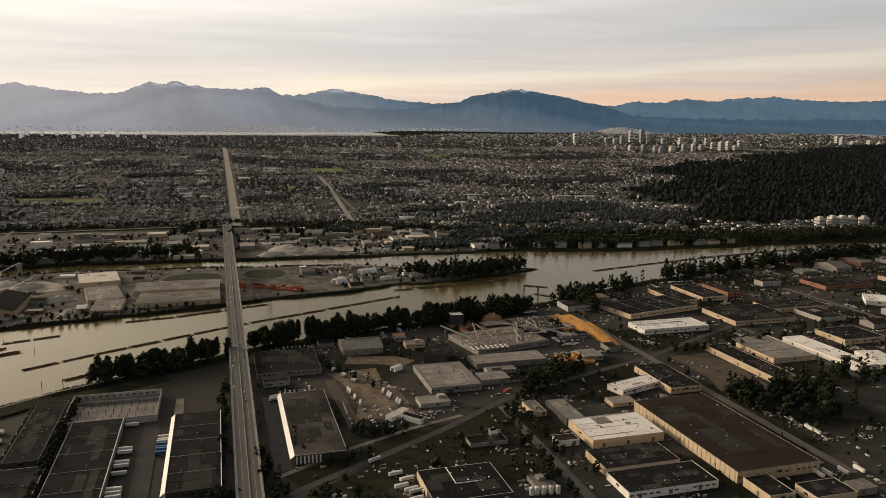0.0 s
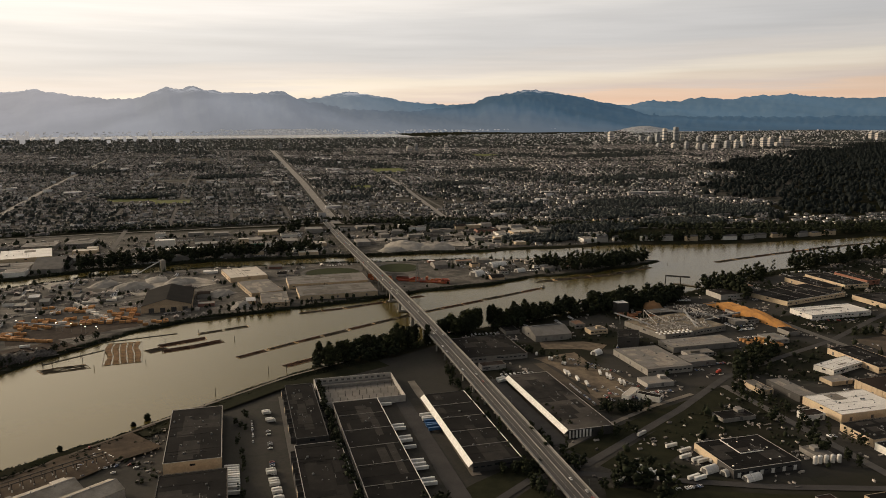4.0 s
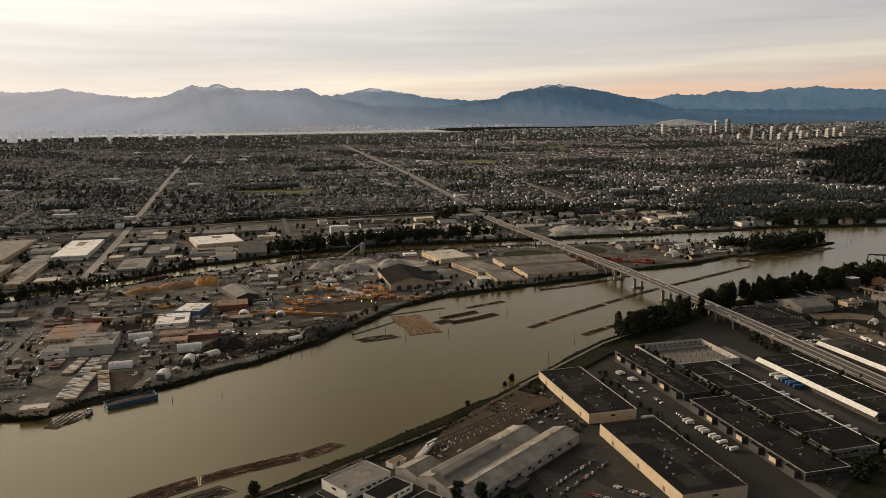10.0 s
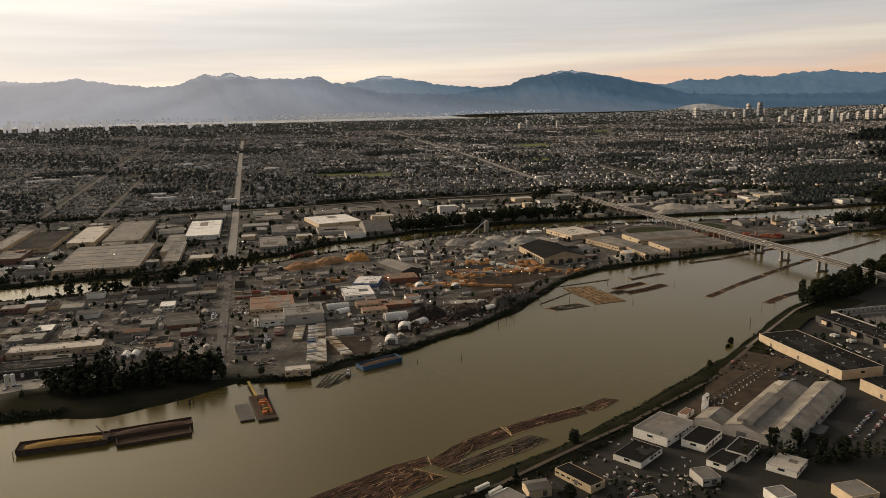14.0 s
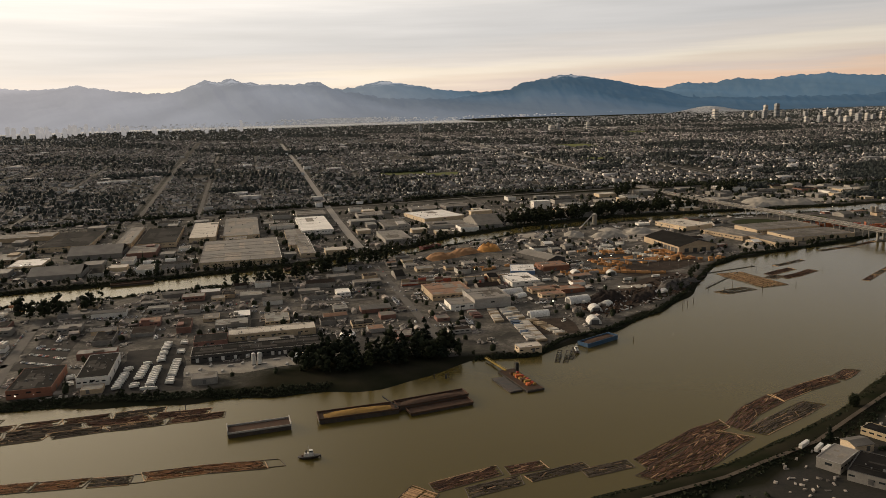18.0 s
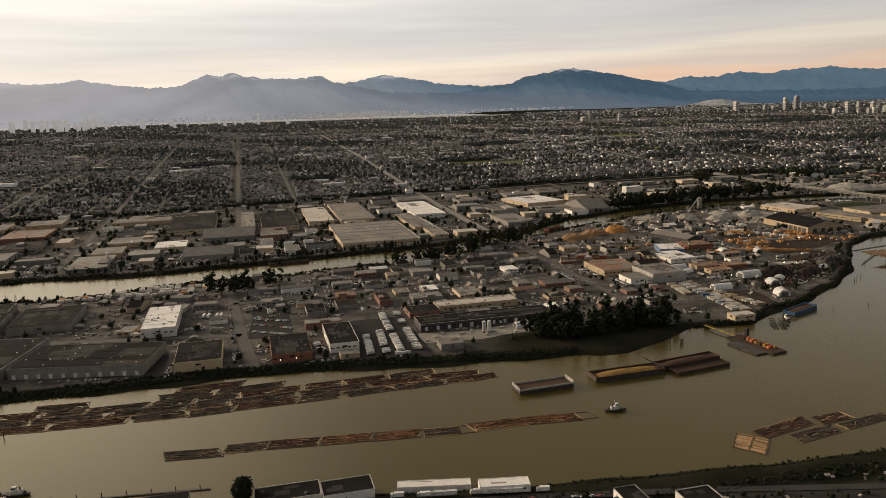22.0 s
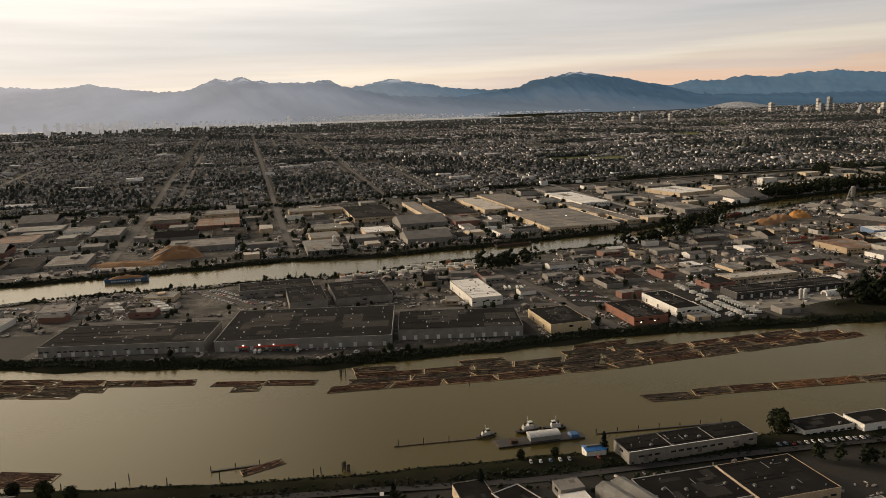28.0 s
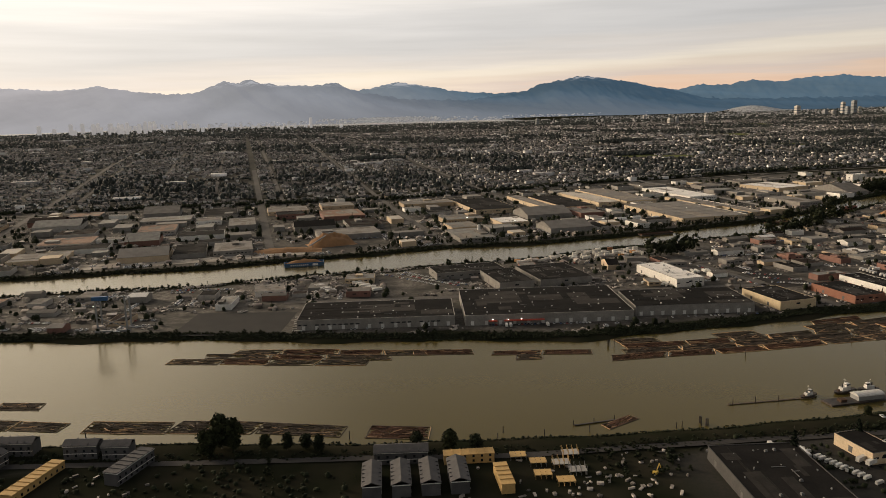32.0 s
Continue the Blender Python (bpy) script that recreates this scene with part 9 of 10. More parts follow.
HOUSE = []
for s in range(5):
    r = random.Random(s)
    L, W, h = r.uniform(9, 12), r.uniform(9, 12), r.uniform(5, 6.6)
    wm = (WALL["white"], WALL["cream"], WALL["grey"], WALL["tan"], WALL["conc"])[s]
    HOUSE.append((mesh_of("wall", shell(L, W, h).box(-L / 2 + 1, L / 2 - 1, -W / 2 - 1.6, -W / 2, -0.8, 0.6), wm), mesh_of("roof", MB().gable(-L / 2, L / 2, -W / 2, W / 2, h, h + W * 0.28, 0.6), SHINGLE),
                  mesh_of("gable_wall", MB().box(-L / 2 + 0.02, -L / 2 + 0.3, -W * 0.2, W * 0.2, h, h + W * 0.14).box(L / 2 - 0.3, L / 2 - 0.02, -W * 0.2, W * 0.2, h, h + W * 0.14), wm),
                  mesh_of("chimney", MB().box(L * 0.2, L * 0.2 + 0.9, 0.6, 1.5, h + 0.5, h + W * 0.28 + 1.1), WALL["brick"]),
                  mesh_of("door", MB().box(-0.5, 0.5, -W / 2 - 0.08, -W / 2 + 0.05, 0.6, 2.7), DOOR_M), L, W, h))
HW = ["white", "cream", "grey", "tan", "pale grey"]
for i in order:
    k = int(i) % 5
    w, r, g, c, d, L, W, h = HOUSE[k]
    b = thing("house", hx[i], hy[i], float(hz[i]), math.degrees(turn[i]), f"{HW[k]} detached house with dark shingled roof on the slope", "house", "houses at the foot of the slope")
    part("wall", w, None, b)
    part("gable_wall", g, None, b)
    part("roof", r, None, b)
    part("chimney", c, None, b)
    part("door", d, None, b)
    part("window", WIN_S, None, b, loc=(0.26 * L, -W / 2 - 0.04, h * 0.5))

FW_W = [WALL[k] for k in ("grey", "conc", "cream", "white", "grey")]
FW_R = [ROOF[k] for k in ("grey", "conc", "dark", "saw", "cream")]
FW_N = ["grey", "pale grey", "cream", "white", "grey"]
for i, (x, y, L, W, h) in enumerate(FAR_WORKS):   # low works buildings along the north bank
    me = mesh_of("works_building", shell(L, W, h).box(-L / 2 + 0.4, L / 2 - 0.4, -W / 2 + 0.4, W / 2 - 0.4, h - 0.8, h - 0.15), FW_W[i % 5])
    me.materials.append(FW_R[i * 7 % 5])
    for p in me.polygons[-6:]:
        p.material_index = 1
    tagged(part("works_building", me, None, loc=(x, y, zl(x, y))), f"low {FW_N[i % 5]} flat-roofed works building on the north bank", "works building", "north bank works")
# schools, halls and stores with wide pale roofs
m = 330
fx, fy = rs.uniform(-4000, 5200, m), 1790 + AV * np.round(rs.uniform(4, 41, m)) + 46
k = open_lot(fx, fy)
fx, fy = fx[k], fy[k]
tagged(scatter("halls_and_stores", BV, BF, fx, fy, rise(fx, fy), rs.uniform(26, 70, len(fx)), rs.uniform(16, 30, len(fx)), rs.uniform(6, 10, len(fx)), np.zeros(len(fx)), [HWALL, mat("pale_flat_roofs", (0.46, 0.43, 0.40), 0.8, second=(0.16, 0.15, 0.14), per="island", vary=0.6, big=60, small=4, bump=0)], BI), "long pale schools, halls and stores among houses", "buildings", kind="stuff")
# shops and flats among them, and the denser far city
m = 2600
fx, fy = rs.uniform(-4200, 6400, m), rs.uniform(2150, 5600, m)
near_art = np.minimum.reduce([np.abs(fx - 40), np.abs(fx + 911), np.abs(fx + 1664), np.abs(fx - 700)])
k = open_lot(fx, fy) & ((near_art < 46) | (rs.rand(m) < 0.2))
fx, fy = fx[k], fy[k]
tagged(scatter("shops_and_flats", BV, BF, fx, fy, rise(fx, fy), rs.uniform(12, 30, len(fx)), rs.uniform(12, 22, len(fx)), rs.uniform(6, 12, len(fx)), np.zeros(len(fx)), [CWALL, HROOF], BI), "scattered pale flat-roofed shops and apartment blocks", "buildings", kind="stuff")
m = 17000
u = rs.rand(m)
fy = 5500 + np.round(5900 * u / 88) * 88 + rs.uniform(-14, 14, m)
fx = rs.uniform(-5200, 9500, m)
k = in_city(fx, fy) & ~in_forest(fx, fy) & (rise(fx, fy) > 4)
fx, fy = fx[k], fy[k]
s = rs.uniform(7, 14, len(fx))
tagged(scatter("far_city", BV, BF, fx, fy, rise(fx, fy), s, s * rs.uniform(0.6, 1.1, len(fx)), rs.uniform(5, 9, len(fx)) * (1 + (rs.rand(len(fx)) < 0.03) * 2.0), rs.choice([0, 0, 0, 0.4], len(fx)), [CWALL, HROOF], BI), "far pale houses and blocks beyond the ridge", "buildings", kind="stuff")
# waterfront sheds and towns at the foot of the mountains
m = 1500
fx, fy = rs.uniform(-4200, 2600, m), 11440 + rs.uniform(-260, 50, m)
tagged(scatter("waterfront_sheds", BV, BF, fx, fy, np.maximum(rise(fx, fy), 1), rs.uniform(20, 90, m), rs.uniform(15, 40, m), rs.uniform(6, 18, m), np.zeros(m), [mat("pale_sheds", (0.56, 0.53, 0.50), 0.8, second=(0.36, 0.335, 0.31), per="island", vary=0.4, big=80, small=9, bump=0)] * 2, BI), "long pale harbour sheds on the far inlet shore", "buildings", kind="stuff")
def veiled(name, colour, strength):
    """Building fronts ten kilometres off and more, evening haze painted as emission, pale as the slopes behind."""
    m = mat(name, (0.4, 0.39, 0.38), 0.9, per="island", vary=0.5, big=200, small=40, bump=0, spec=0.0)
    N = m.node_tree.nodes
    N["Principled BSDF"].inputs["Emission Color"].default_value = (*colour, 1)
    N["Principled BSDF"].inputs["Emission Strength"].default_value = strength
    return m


# these walls glow only to carry the haze in front of them
TOWN_M = veiled("haze_glow_far_town", (0.33, 0.325, 0.33), 0.42)
HILL_M = veiled("haze_glow_hill_houses", (0.10, 0.115, 0.13), 0.45)
m = 4200
fx, fy = np.concatenate([rs.normal(6800, 260, m // 2), rs.uniform(3000, 12000, m // 2)]), np.concatenate([rs.normal(11950, 280, m // 2), rs.uniform(9000, 12500, m // 2)])
s = rs.uniform(12, 28, m)
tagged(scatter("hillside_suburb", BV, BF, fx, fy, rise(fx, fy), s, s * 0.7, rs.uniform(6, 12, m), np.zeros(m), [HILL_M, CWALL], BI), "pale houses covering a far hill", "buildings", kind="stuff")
m = 1800
fx = np.concatenate([rs.normal(700, 500, m // 2), rs.uniform(-5500, 6500, m // 2)])
fy = np.concatenate([rs.uniform(14300, 15600, m // 2), rs.uniform(14100, 15300, m // 2)])
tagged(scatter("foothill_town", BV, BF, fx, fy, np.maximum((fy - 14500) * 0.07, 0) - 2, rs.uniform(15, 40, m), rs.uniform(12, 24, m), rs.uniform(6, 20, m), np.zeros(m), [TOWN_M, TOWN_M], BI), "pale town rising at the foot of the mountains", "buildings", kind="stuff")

# street grid
mb = MB()
for yv in np.arange(1790, 5700, AV):
    xa = np.arange(-4200, 6300, 60.0)
    ok = open_lot(xa + 30, np.full_like(xa, yv))
    for x0 in xa[ok]:
        z0, z1 = float(rise(x0, yv)) + 0.35, float(rise(x0 + 60, yv)) + 0.35
        mb.quad((x0, yv - 4, z0), (x0 + 60, yv - 4, z1), (x0 + 60, yv + 4, z1), (x0, yv + 4, z0))
for xv in np.arange(-9000 + 7 + ST * 29, 6400, ST):
    ya = np.arange(1800, 5600, 60.0)
    ok = open_lot(np.full_like(ya, xv), ya + 30)
    for y0 in ya[ok]:
        z0, z1 = float(rise(xv, y0)) + 0.45, float(rise(xv, y0 + 60)) + 0.45
        mb.quad((xv - 5, y0, z0), (xv + 5, y0, z0), (xv + 5, y0 + 60, z1), (xv - 5, y0 + 60, z1))
solo("street_grid", mb, ROAD_M, 0, 0, 0, 0, "grey residential streets crossing at right angles", "road", kind="structure")
for fx_, fy_, a, b in FIELDS:
    mb = MB()
    for i in range(6):
        for j in range(6):
            q = [(fx_ - a + (i + p) * a / 3, fy_ - b + (j + r) * b / 3) for p, r in ((0, 0), (1, 0), (1, 1), (0, 1))]
            mb.quad(*[(px, py, float(rise(px, py)) + 0.6) for px, py in q])
    solo("playing_field", mb, LAWN_M, 0, 0, 0, 0, "mown green playing field among houses", "field", kind="structure")
for x0, x1, y0, y1 in ((-110, -4, 1492, 1580), (40, 120, 1500, 1590)):
    mb = MB()
    n = 28
    cx, cy, rx, ry = (x0 + x1) / 2, (y0 + y1) / 2, (x1 - x0) / 2, (y1 - y0) / 2
    mb.v = [(cx + rx * math.cos(2 * math.pi * k / n), cy + ry * math.sin(2 * math.pi * k / n), 3.55) for k in range(n)]
    mb.f = [tuple(range(n))]
    solo("grass_plot", mb, GRASS_M, 0, 0, 0, 0, "rounded grass plot inside a ramp loop", "grass", kind="structure")
    ring = [(cx + (rx + 7) * math.cos(2 * math.pi * k / 24), cy + (ry + 7) * math.sin(2 * math.pi * k / 24)) for k in range(19)]
    strip("road", ring, 8, ROAD_M, 0.7, "curved ramp loop beside the bridge")


# trees of the city: street rows, gardens, ravines and the great wood
def woods(name, x, y, smin, smax, leaf, label, tall=1.0, base=rise):
    for v in range(2):
        kk = np.arange(len(x)) % 2 == v
        vt, ft = clump(100 + v + len(x) % 7, 4 if len(x) < 20000 else 2)
        s = rs.uniform(smin, smax, kk.sum())
        tagged(scatter(name, vt, ft, x[kk], y[kk], base(x[kk], y[kk]), s, s, s * tall * rs.uniform(0.9, 1.4, kk.sum()), rs.uniform(0, 6.28, kk.sum()), [leaf]), label, "trees", kind="stuff")


for front, share, smin, smax in ((1.0, 0.75, 2.2, 4.4), (-1.15, 0.6, 2.0, 4.8)):   # street side, then back lanes
    sel = rs.rand(len(hx)) < share
    side = np.where(((hy[sel] - 1790) % AV) < AV / 2, -14.0, 14.0) * front
    tx, ty = hx[sel] + rs.uniform(-5.5, 5.5, sel.sum()), hy[sel] + side + rs.uniform(-3.5, 3.5, sel.sum())
    woods("garden_trees", tx, ty, smin, smax, CITY_LEAF, "leafy garden trees between rows of houses", 1.15)
tx, ty = np.meshgrid(np.arange(-4200, 6400, 7.0), 1790 + AV * np.array([5, 9, 14, 18, 23, 27, 32]))
tx, ty = tx.ravel() + rs.uniform(-4, 4, tx.size), ty.ravel() + rs.uniform(-16, 16, tx.size)
k = open_lot(tx, ty) & (np.sin(tx / 240.0 + ty / 77.0) > -0.35)
woods("avenue_trees", tx[k], ty[k], 3.4, 6.4, CITY_LEAF, "tall dark trees lining the wider avenues", 1.25)
m = 52000
tx, ty = rs.uniform(-4200, 6400, m), rs.uniform(2150, 5700, m)
dens = np.sin(tx / 330 + 1.0) * np.sin(ty / 210 + tx / 500.0) + 0.6 * np.sin(tx / 120.0 + ty / 170.0)
k = open_lot(tx, ty) & (dens > 0.62 - 0.8 * rs.rand(m) ** 4)
woods("ravine_trees", tx[k], ty[k], 4.0, 8.0, CITY_LEAF, "dark clumps of trees among houses", 1.3)
m = 30000
tx, ty = rs.uniform(1300, 7300, m), rs.uniform(1800, 6000, m)
k = in_forest(*ragged(tx, ty))
woods("great_wood", tx[k], ty[k], 6.0, 11.0, mat("deep_wood_leaves", (0.014, 0.018, 0.017), 0.85, per="island", vary=0.22, big=90, bump=0, spec=0.08), "large dark wood on the slope", 1.4)
m = 22000
tx, ty = rs.uniform(-5200, 9500, m), 5500 + 5900 * rs.rand(m)
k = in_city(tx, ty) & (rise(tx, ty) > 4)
woods("far_trees", tx[k], ty[k], 6, 13, CITY_LEAF, "dark trees of the far city", 0.8)
m = 5200
tx = rs.uniform(60, 2400, m)
ty = np.interp(tx, [0, 360, 900, 1500, 2400], [2215, 2135, 1900, 1760, 1745]) + rs.normal(0, 26, m)
woods("slope_trees", tx[::3], ty[::3], 3.4, 6.0, LEAF[0], "belt of dark trees along the foot of the slope", 1.3)
tx = rs.uniform(-2700, 60, m)
ty = np.interp(tx, [-2900, -2270, -1650, -1000, -570, 0], [2165, 2095, 2028, 2138, 2183, 2208]) + 22 + np.abs(rs.normal(0, 14, m))
woods("slope_trees", tx[::4], ty[::4], 3.0, 5.0, LEAF[0], "belt of dark trees along the foot of the slope", 1.2)
m = 1900
tx, ty = rs.uniform(-2600, 700, m), rs.uniform(1450, 2080, m)
k = (ty > curve(NORTH, tx) + 12) & np.array([free(a, b, 2, 2, 1) for a, b in zip(tx, ty)])
woods("yard_trees", tx[k], ty[k], 3.0, 6.0, LEAF[0], "scattered dark trees between works yards", 1.3, land)
m = 3000
tx, ty = rs.uniform(-2500, 600, m), rs.uniform(880, 1640, m)
k = (ty > curve(ISLE_S, tx) + 12) & (ty < curve(ISLE_N, tx) - 6) & np.array([free(a, b, 2, 2, 1) for a, b in zip(tx, ty)])
woods("island_trees", tx[k], ty[k], 1.6, 4.2, LEAF[0], "scattered dark trees between island yards", 1.4, land)
m = 900
tx, ty = rs.uniform(30, 1700, m), rs.uniform(430, 1450, m)
k = (ty < curve(SOUTH, tx) - 8) & np.array([free(a, b, 2, 2, 1) for a, b in zip(tx, ty)])
woods("verge_trees", tx[k], ty[k], 2.0, 4.4, LEAF[0], "dark trees and hedges along ditches and roads", 1.2, land)

# a close fringe of scrub on every bank
m = 7000
tx = rs.uniform(-2500, -1050, m)
woods("bank_scrub", tx, curve(ISLE_S, tx) + rs.uniform(4, 21, m), 0.6, 1.6, LEAF[0], "close dark scrub covering the island bank", 0.8, land)
m = 3600
tx = rs.uniform(-890, 300, m)
woods("bank_scrub", tx, curve(ISLE_S, tx) + rs.uniform(4, 11, m), 0.6, 1.6, LEAF[0], "close dark scrub covering the island bank", 0.9, land)
m = 7000
tx = rs.uniform(-2500, 1500, m)
woods("bank_scrub", tx, curve(SOUTH, tx) - np.where(rs.rand(m) < 0.45, rs.uniform(3, 9, m), rs.uniform(22, 34, m)), 0.45, 1.2, LEAF[0], "low dark scrub and long grass on the south dike", 0.8, land)
m = 5200
tx = rs.uniform(-2600, 300, m)
ty = np.where(rs.rand(m) < 0.5, curve(ISLE_N, tx) - rs.uniform(3, 12, m), curve(NORTH, tx) + rs.uniform(3, 16, m))
woods("bank_scrub", tx, ty, 0.9, 2.3, LEAF[0], "dark scrub along both banks of the back channel", 0.9, land)
m = 15000
tx, ty = rs.uniform(25, 1500, m), rs.uniform(420, 1480, m)
k = (ty < curve(SOUTH, tx) - 12) & (np.sin(tx / 61.0 + 1.0) * np.sin(ty / 47.0) + 0.5 * np.sin(tx / 23.0 + ty / 31.0) < -0.12)
k &= np.array([free(a, b, 1.5, 1.5, 0.5) for a, b in zip(tx, ty)])
woods("rough_growth", tx[k], ty[k], 0.7, 2.2, LEAF[0], "dark rough scrub on waste ground between works", 0.8, land)
# groves at the foot of the slope and among houses
for gx_, gy_, ga, gb in GROVES:
    m = int(ga * gb / 14)
    u, v = np.sqrt(rs.rand(m)), rs.uniform(0, 6.283, m)
    woods("grove", gx_ + ga * u * np.cos(v) * rs.uniform(0.85, 1.15, m), gy_ + gb * u * np.sin(v) * rs.uniform(0.8, 1.2, m), 3.6, 7.0, CITY_LEAF, "dark grove of tall trees among houses", 1.3)

# rough growth and litter on the south bank between road and works
m = 5200
tx = rs.uniform(-2300, -280, m)
ty = curve(SOUTH, tx) - rs.uniform(26, 150, m)
k = np.array([free(a, b, 1.5, 1.5, 0.5) for a, b in zip(tx, ty)]) & (np.sin(tx / 38.0 + ty / 23.0) + np.sin(tx / 91.0) > -0.2)
woods("rough_growth", tx[k], ty[k], 0.8, 2.4, LEAF[0], "dark rough scrub on waste ground behind the dike", 0.9, land)
jx = rs.uniform(-2300, -280, 2600)
jy = curve(SOUTH, jx) - rs.uniform(30, 150, 2600)
k = np.array([free(a, b, 2, 2, 0.5) for a, b in zip(jx, jy)]) & (np.sin(jx / 60.0) > -0.3)
jx, jy = jx[k], jy[k]
SOUTH_JUNK = (jx, jy)

# trees and shrubs farther off, joined
def light_crown(seed, r, h, z0, n, size, conifer=False, lobes=9):
    me = crown_mesh("crown", seed, r, h, z0, n, size, LEAF[0], conifer, lobes)
    v = np.array([q.co[:] for q in me.vertices]) / K
    t = np.array([(p.vertices[a], p.vertices[b], p.vertices[c]) for p in me.polygons for a, b, c in ((0, 1, 2), (0, 2, 3))[:len(p.vertices) - 2]])
    bpy.data.meshes.remove(me)
    return v, t


SORTS = {"broad": (light_crown(81, 5.8, 10.5, 2.0, 56, 1.05, False, 8), LEAF[0], "bank_trees", "dark broad trees along channels and yards"),
         "poplar": (light_crown(82, 3.2, 15, 1.5, 46, 0.95, False, 8), LEAF[1], "bank_poplars", "tall dark poplars along channels and yards"),
         "fir": (light_crown(83, 3.8, 16, 1.0, 70, 0.9, True), LEAF[2], "bank_conifers", "dark conifers along channels and yards"),
         "bush": (light_crown(84, 3.0, 3.0, 0.0, 16, 0.8, False, 3), LEAF[0], "bank_shrubs", "low dark shrubs along dikes and banks")}
for sort, ((vt, ft), leaf, nm, lab) in SORTS.items():
    L4 = np.array([(a, b, s) for a, b, s, k in FAR_TREES if k == sort])
    if len(L4):
        s = L4[:, 2]
        tagged(scatter(nm, vt, ft, L4[:, 0], L4[:, 1], land(L4[:, 0], L4[:, 1]) - 0.3, s, s, s, rs.uniform(0, 6.28, len(s)), [leaf]), lab, "trees", kind="stuff")
# cars farther off, joined by colour
CV = np.concatenate([np.array([(x, y, z) for z in (0.2, 0.95) for x, y in ((-2.2, -0.9), (2.2, -0.9), (2.2, 0.9), (-2.2, 0.9))]), np.array([(x, y, z) for z, f in ((0.95, 1.0), (1.5, 0.75)) for x, y in ((-1.5 * f, -0.8 * f), (1.0 * f, -0.8 * f), (1.0 * f, 0.8 * f), (-1.5 * f, 0.8 * f))])])
CF = np.array([t for o in (0, 8) for a, b, c, d in ((0, 1, 5, 4), (1, 2, 6, 5), (2, 3, 7, 6), (3, 0, 4, 7), (4, 5, 6, 7)) for t in ((o + a, o + b, o + c), (o + a, o + c, o + d))])
for c in range(6):
    q = np.array([f[:4] for f in CAR_FAR if f[4] == c])
    if len(q):
        one = np.ones(len(q))
        tagged(scatter("far_cars", CV, CF, q[:, 0], q[:, 1], q[:, 2], one, one, one, np.radians(q[:, 3]), [CAR_COL[c], GLASS_M], np.array([0] * 10 + [1] * 8 + [0] * 2)), f"{COL_WORD[c]} cars far off on roads and yards", "cars", kind="stuff")

# small sheds and lean-tos standing all over the works
SHED_WALL = mat("shed_walls", (0.40, 0.36, 0.31), 0.8, second=(0.10, 0.085, 0.072), per="island", vary=0.7, big=30, small=2, bump=0, mixing=0.9)
SHED_TOP = mat("shed_roofs", (0.30, 0.27, 0.235), 0.75, second=(0.085, 0.055, 0.042), per="island", vary=0.85, big=24, small=2, bump=0, mixing=0.95)
jx, jy = np.concatenate([rs.uniform(-2400, -300, 1500), rs.uniform(-2600, 700, 1100)]), np.concatenate([rs.uniform(880, 1600, 1500), rs.uniform(1440, 2090, 1100)])
k = (shore(jx, jy) > 24) & ~(((jx + 985) / 115) ** 2 + ((jy - 890) / 72) ** 2 < 1) & np.array([free(a, b, 5, 4, 0.5) for a, b in zip(jx, jy)])
jx, jy = jx[k], jy[k]
n = len(jx)
tagged(scatter("small_sheds", HV, HF, jx, jy, land(jx, jy), rs.uniform(5, 15, n), rs.uniform(4, 10, n), rs.uniform(2.2, 4.2, n), rs.choice([0, 1.5708], n) - np.where((jx < -1450) & (jy < 1300), 0.218, 0.0), [SHED_WALL, SHED_TOP], HI), "small mixed sheds and lean-tos crowded between works yards", "sheds", kind="stuff")

# yard clutter too small to count
cx, cy = rs.uniform(-2400, -300, 1350), rs.uniform(860, 1600, 1350)
cx[:110], cy[:110] = rs.uniform(-2060, -1720, 110), rs.uniform(1125, 1265, 110)
jx, jy = np.repeat(cx, 16) + rs.normal(0, 6, 21600) * np.repeat(rs.uniform(0.3, 1.6, 1350), 16), np.repeat(cy, 16) + rs.normal(0, 5, 21600)
k = (jy > curve(ISLE_S, jx) + 16) & (jy < curve(ISLE_N, jx) - 12) & ~(((jx + 985) / 110) ** 2 + ((jy - 890) / 70) ** 2 < 1)
jx, jy = jx[k], jy[k]
k = np.array([free(a, b, 2, 2, 1) for a, b in zip(jx, jy)])
jx, jy = jx[k], jy[k]
JUNK = mat("yard_clutter_paint", (0.30, 0.265, 0.23), 0.8, second=(0.05, 0.04, 0.032), per="island", vary=0.95, big=8, small=1.5, bump=0)
tagged(scatter("yard_clutter", BV, BF, jx, jy, land(jx, jy) + 0.2, rs.uniform(1.6, 5.5, len(jx)), rs.uniform(0.9, 2.2, len(jx)), rs.uniform(0.5, 1.7, len(jx)), rs.choice([0, 0.1, 1.5, 1.57, 0.5], len(jx)), [JUNK, JUNK], BI), "crates, scrap, pallets and machinery strewn over yards", "yard clutter", kind="stuff")
jx, jy = np.concatenate([rs.uniform(-2600, 700, 6000), rs.uniform(40, 1700, 2600)]), np.concatenate([rs.uniform(1440, 2080, 6000), rs.uniform(440, 1450, 2600)])
k = ((jy > curve(NORTH, jx) + 18) | (jy < curve(SOUTH, jx) - 25)) & np.array([free(a, b, 2, 2, 1) for a, b in zip(jx, jy)])
jx, jy = jx[k], jy[k]
tagged(scatter("yard_clutter", BV, BF, jx, jy, land(jx, jy) + 0.2, rs.uniform(1.6, 5.5, len(jx)), rs.uniform(1.0, 2.2, len(jx)), rs.uniform(0.6, 1.8, len(jx)), rs.choice([0, 1.57], len(jx)), [JUNK, JUNK], BI), "parked vehicles, pallets and stores between works buildings", "yard clutter", kind="stuff")

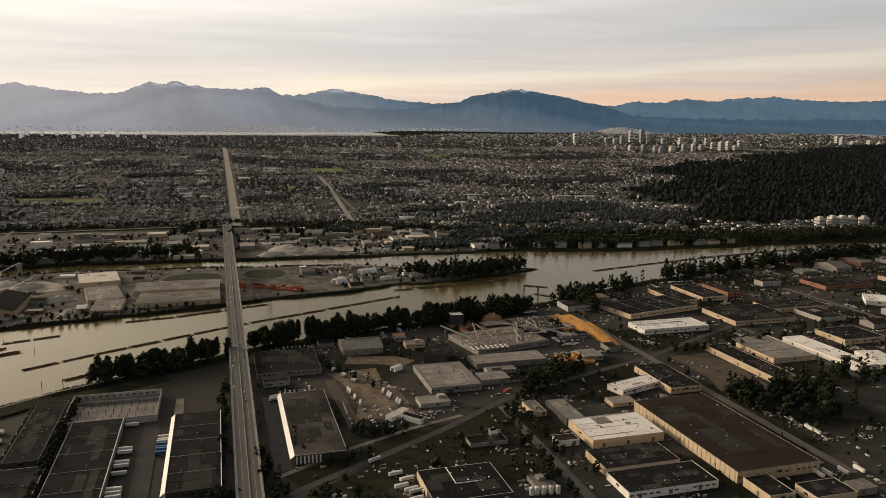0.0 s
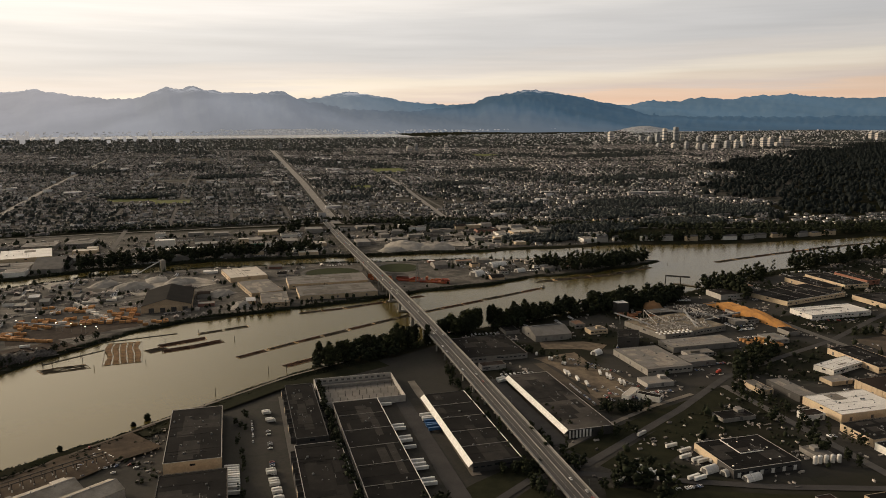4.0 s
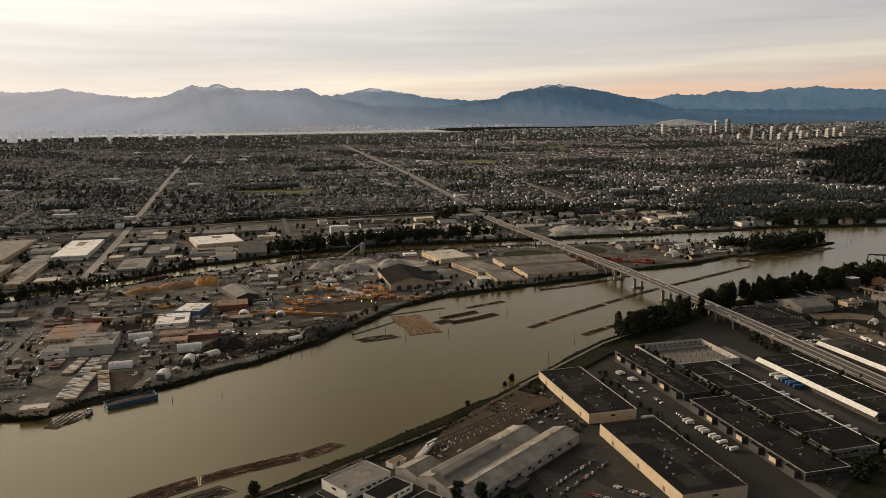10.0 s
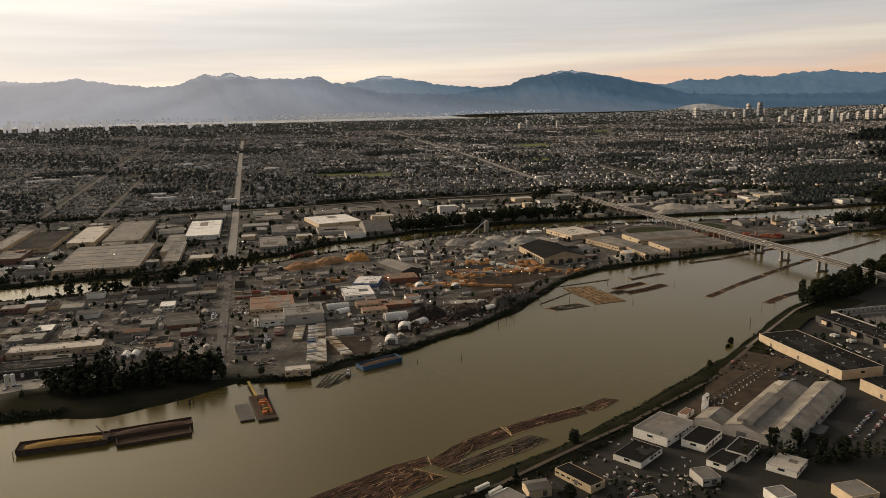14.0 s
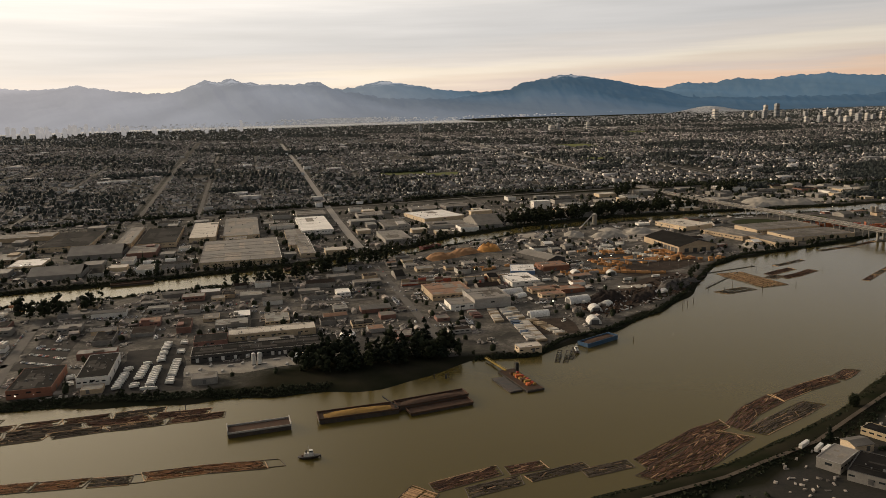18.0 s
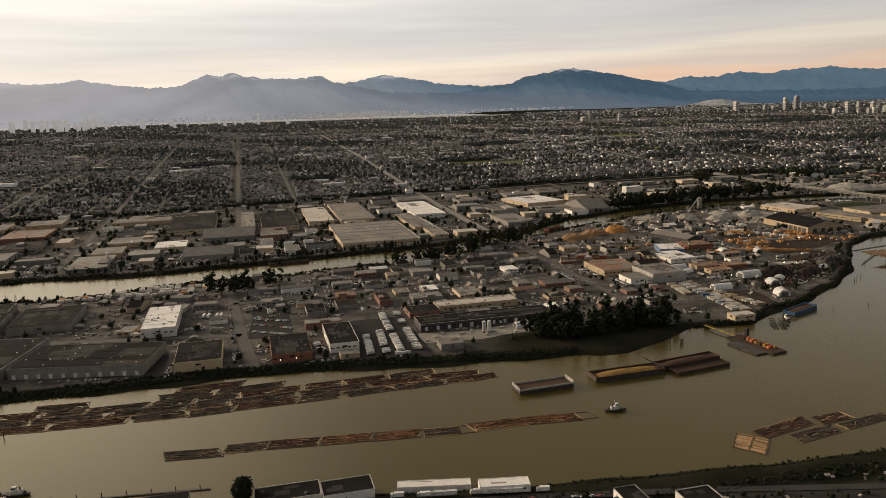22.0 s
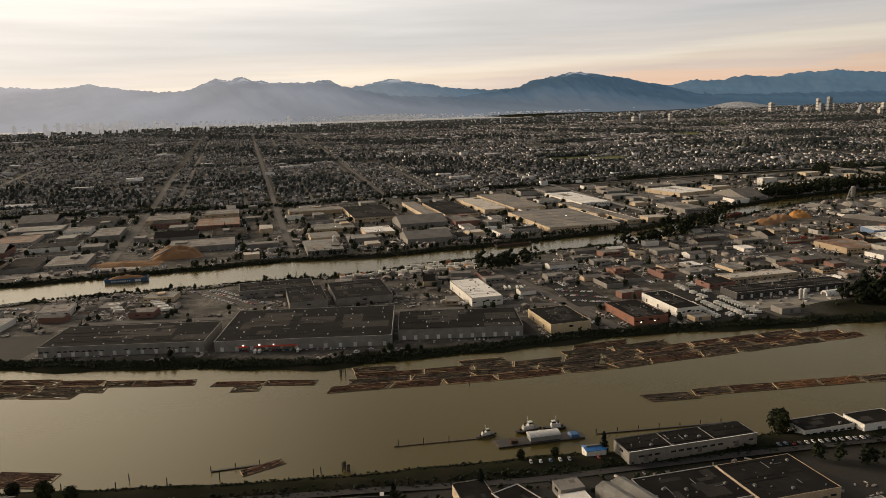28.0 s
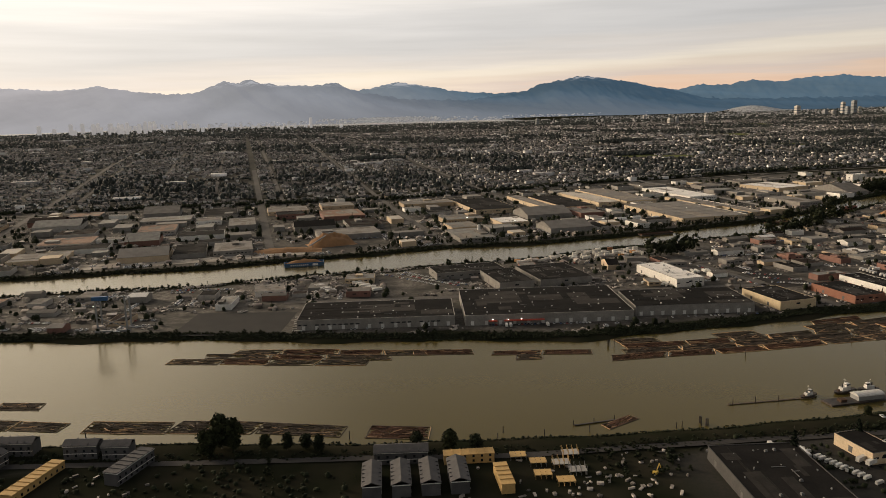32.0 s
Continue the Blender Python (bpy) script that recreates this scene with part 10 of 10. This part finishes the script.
jx, jy = SOUTH_JUNK
tagged(scatter("yard_clutter", BV, BF, jx, jy, land(jx, jy) + 0.1, rs.uniform(1.0, 4.6, len(jx)), rs.uniform(0.8, 2.0, len(jx)), rs.uniform(0.4, 1.5, len(jx)), rs.uniform(0, 3, len(jx)), [JUNK, JUNK], BI), "pallets, crates and parked machines behind the south dike", "yard clutter", kind="stuff")

cx, cy = rs.uniform(40, 1500, 520), rs.uniform(450, 1420, 520)
jx, jy = np.repeat(cx, 14) + rs.normal(0, 6, 7280) * np.repeat(rs.uniform(0.3, 1.5, 520), 14), np.repeat(cy, 14) + rs.normal(0, 5, 7280)
k = (jy < curve(SOUTH, jx) - 25) & np.array([free(a, b, 2, 2, 0.5) for a, b in zip(jx, jy)])
jx, jy = jx[k], jy[k]
tagged(scatter("yard_clutter", BV, BF, jx, jy, land(jx, jy) + 0.1, rs.uniform(0.9, 4.8, len(jx)), rs.uniform(0.7, 2.2, len(jx)), rs.uniform(0.4, 1.7, len(jx)), rs.choice([0, 0.1, 1.5, 1.57, 0.6], len(jx)), [JUNK, JUNK], BI), "pallets, pipes and machine parts between the south bank works", "yard clutter", kind="stuff")

# pale vans and cars standing all over the yards, too many to count
PALE = mat("pale_vehicle_paint", (0.62, 0.61, 0.59), 0.5, second=(0.30, 0.30, 0.30), per="island", vary=0.5, big=30, small=2, bump=0)
rows_x, rows_y, rows_a = [], [], []
for cx, cy in zip(np.concatenate([rs.uniform(-2350, -300, 330), rs.uniform(-2600, 700, 300), rs.uniform(60, 1600, 110)]), np.concatenate([rs.uniform(880, 1600, 330), rs.uniform(1440, 2080, 300), rs.uniform(440, 1400, 110)])):
    n, a = rs.randint(3, 14), rs.choice([0.0, 0.05, 1.52, 1.57]) - (0.218 if cx < -1450 and cy < 1300 else 0.0)
    q = (np.arange(n) - n / 2) * rs.choice([2.9, 3.3, 5.6])
    rows_x.append(cx - q * math.sin(a) + rs.normal(0, 0.25, n))
    rows_y.append(cy + q * math.cos(a) + rs.normal(0, 0.25, n))
    rows_a.append(np.full(n, a))
jx, jy, ja = np.concatenate(rows_x), np.concatenate(rows_y), np.concatenate(rows_a)
k = (shore(jx, jy) > 24) & ~(((jx + 985) / 120) ** 2 + ((jy - 890) / 75) ** 2 < 1)
k &= np.array([free(a, b, 2.5, 2.5, 0.5) for a, b in zip(jx, jy)])
jx, jy, ja = jx[k], jy[k], ja[k]
tagged(scatter("parked_vehicles", CV, CF, jx, jy, land(jx, jy) + 0.1, rs.uniform(0.9, 1.5, len(jx)), rs.uniform(0.95, 1.2, len(jx)), rs.uniform(0.9, 1.7, len(jx)), ja + rs.normal(0, 0.03, len(jx)), [PALE, GLASS_M], np.array([0] * 10 + [1] * 8 + [0] * 2)), "pale vans and cars parked about the works yards", "vehicles", kind="stuff")

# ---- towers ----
TW_M = [mat("pale_tower_concrete", (0.52, 0.48, 0.43), 0.7, big=30, bump=0), mat("grey_tower_concrete", (0.26, 0.265, 0.27), 0.6, big=30, bump=0), mat("tower_glazing", (0.16, 0.175, 0.19), 0.3, big=30, bump=0), veiled("haze_glow_towers", (0.36, 0.335, 0.325), 0.7)]


def tower(x, y, h, w, k=0, label="pale concrete apartment tower on the far ridge", z=None, bands=4):
    z = float(rise(x, y)) - 1 if z is None else z
    if not bands:
        return solo("office_tower", MB().box(-w / 2, w / 2, -w / 2, w / 2, 0, h).box(-w * 0.3, w * 0.3, -w * 0.3, w * 0.3, h, h + 6), TW_M[k], x, y, z, 0, label, "tower", "far downtown towers")
    b = thing("apartment_tower", x, y, z, 0, label, "tower", "far apartment towers")
    part("shaft", MB().box(-w / 2, w / 2, -w / 2, w / 2, 0, h), TW_M[k], b)
    if bands:
        part("penthouse", MB().box(-w * 0.28, w * 0.28, -w * 0.28, w * 0.28, h, h + 5), TW_M[k], b)
    nb = min(bands, int(h / 9))
    for j in range(nb):
        z = 4 + j * (h - 6) / nb
        part("window_band", MB().box(-w / 2 - 0.25, w / 2 + 0.25, -w / 2 - 0.25, w / 2 + 0.25, z, z + (h - 6) / nb * 0.4), TW_M[2], b)


for i, (x, y, h, w) in enumerate(((3220, 6618, 99, 40), (3549, 6630, 57, 34), (3629, 6609, 47, 34), (3558, 6351, 78, 34), (3898, 6791, 123, 32), (3999, 6755, 134, 38), (4060, 6742, 71, 28), (3940, 6275, 53, 33))):
    tower(x, y, h, w, i % 2)
for i, (x, y, h, w) in enumerate(((3975, 6051, 65, 36), (4237, 6201, 61, 34), (4213, 6010, 59, 33), (2794, 5060, 31, 31), (2800, 4873, 43, 25), (2881, 4837, 51, 25), (2968, 4831, 41, 20), (2935, 4698, 45, 25), (3110, 4836, 41, 34), (3207, 4833, 55, 30), (3276, 4822, 58, 26), (3383, 4883, 43, 27))):
    tower(x, y, h, w, i % 2)
for i, (x, y, h, w) in enumerate(((3520, 4945, 60, 22), (3542, 4868, 70, 36), (3623, 4895, 71, 36), (3743, 4930, 78, 22), (3782, 4926, 70, 42), (3687, 4897, 36, 33), (6082, 6470, 76, 40), (5786, 6090, 68, 38), (5627, 5798, 40, 36), (5671, 5783, 47, 40), (5776, 5750, 51, 44), (5699, 5558, 36, 46))):
    tower(x, y, h, w, 0)
for i, (x, y, h, w) in enumerate(((918, 5057, 35, 34), (963, 5049, 48, 18), (1152, 4989, 53, 18), (101, 5499, 52, 20), (-88, 7830, 42, 21), (1500, 7600, 40, 24), (2300, 7900, 46, 24))):
    tower(x, y, h, w, i % 2)
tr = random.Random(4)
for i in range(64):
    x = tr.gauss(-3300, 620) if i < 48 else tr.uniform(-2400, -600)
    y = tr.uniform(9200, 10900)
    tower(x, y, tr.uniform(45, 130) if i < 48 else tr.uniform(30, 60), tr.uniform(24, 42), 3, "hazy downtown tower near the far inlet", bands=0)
for x, y, h in ((1732, 1880, 24), (1770, 1872, 27), (1800, 1866, 27), (1828, 1860, 26), (1866, 1850, 26)):
    tower(x, y, h, 22, 0, "pale mid-rise apartment block near the river", 3)
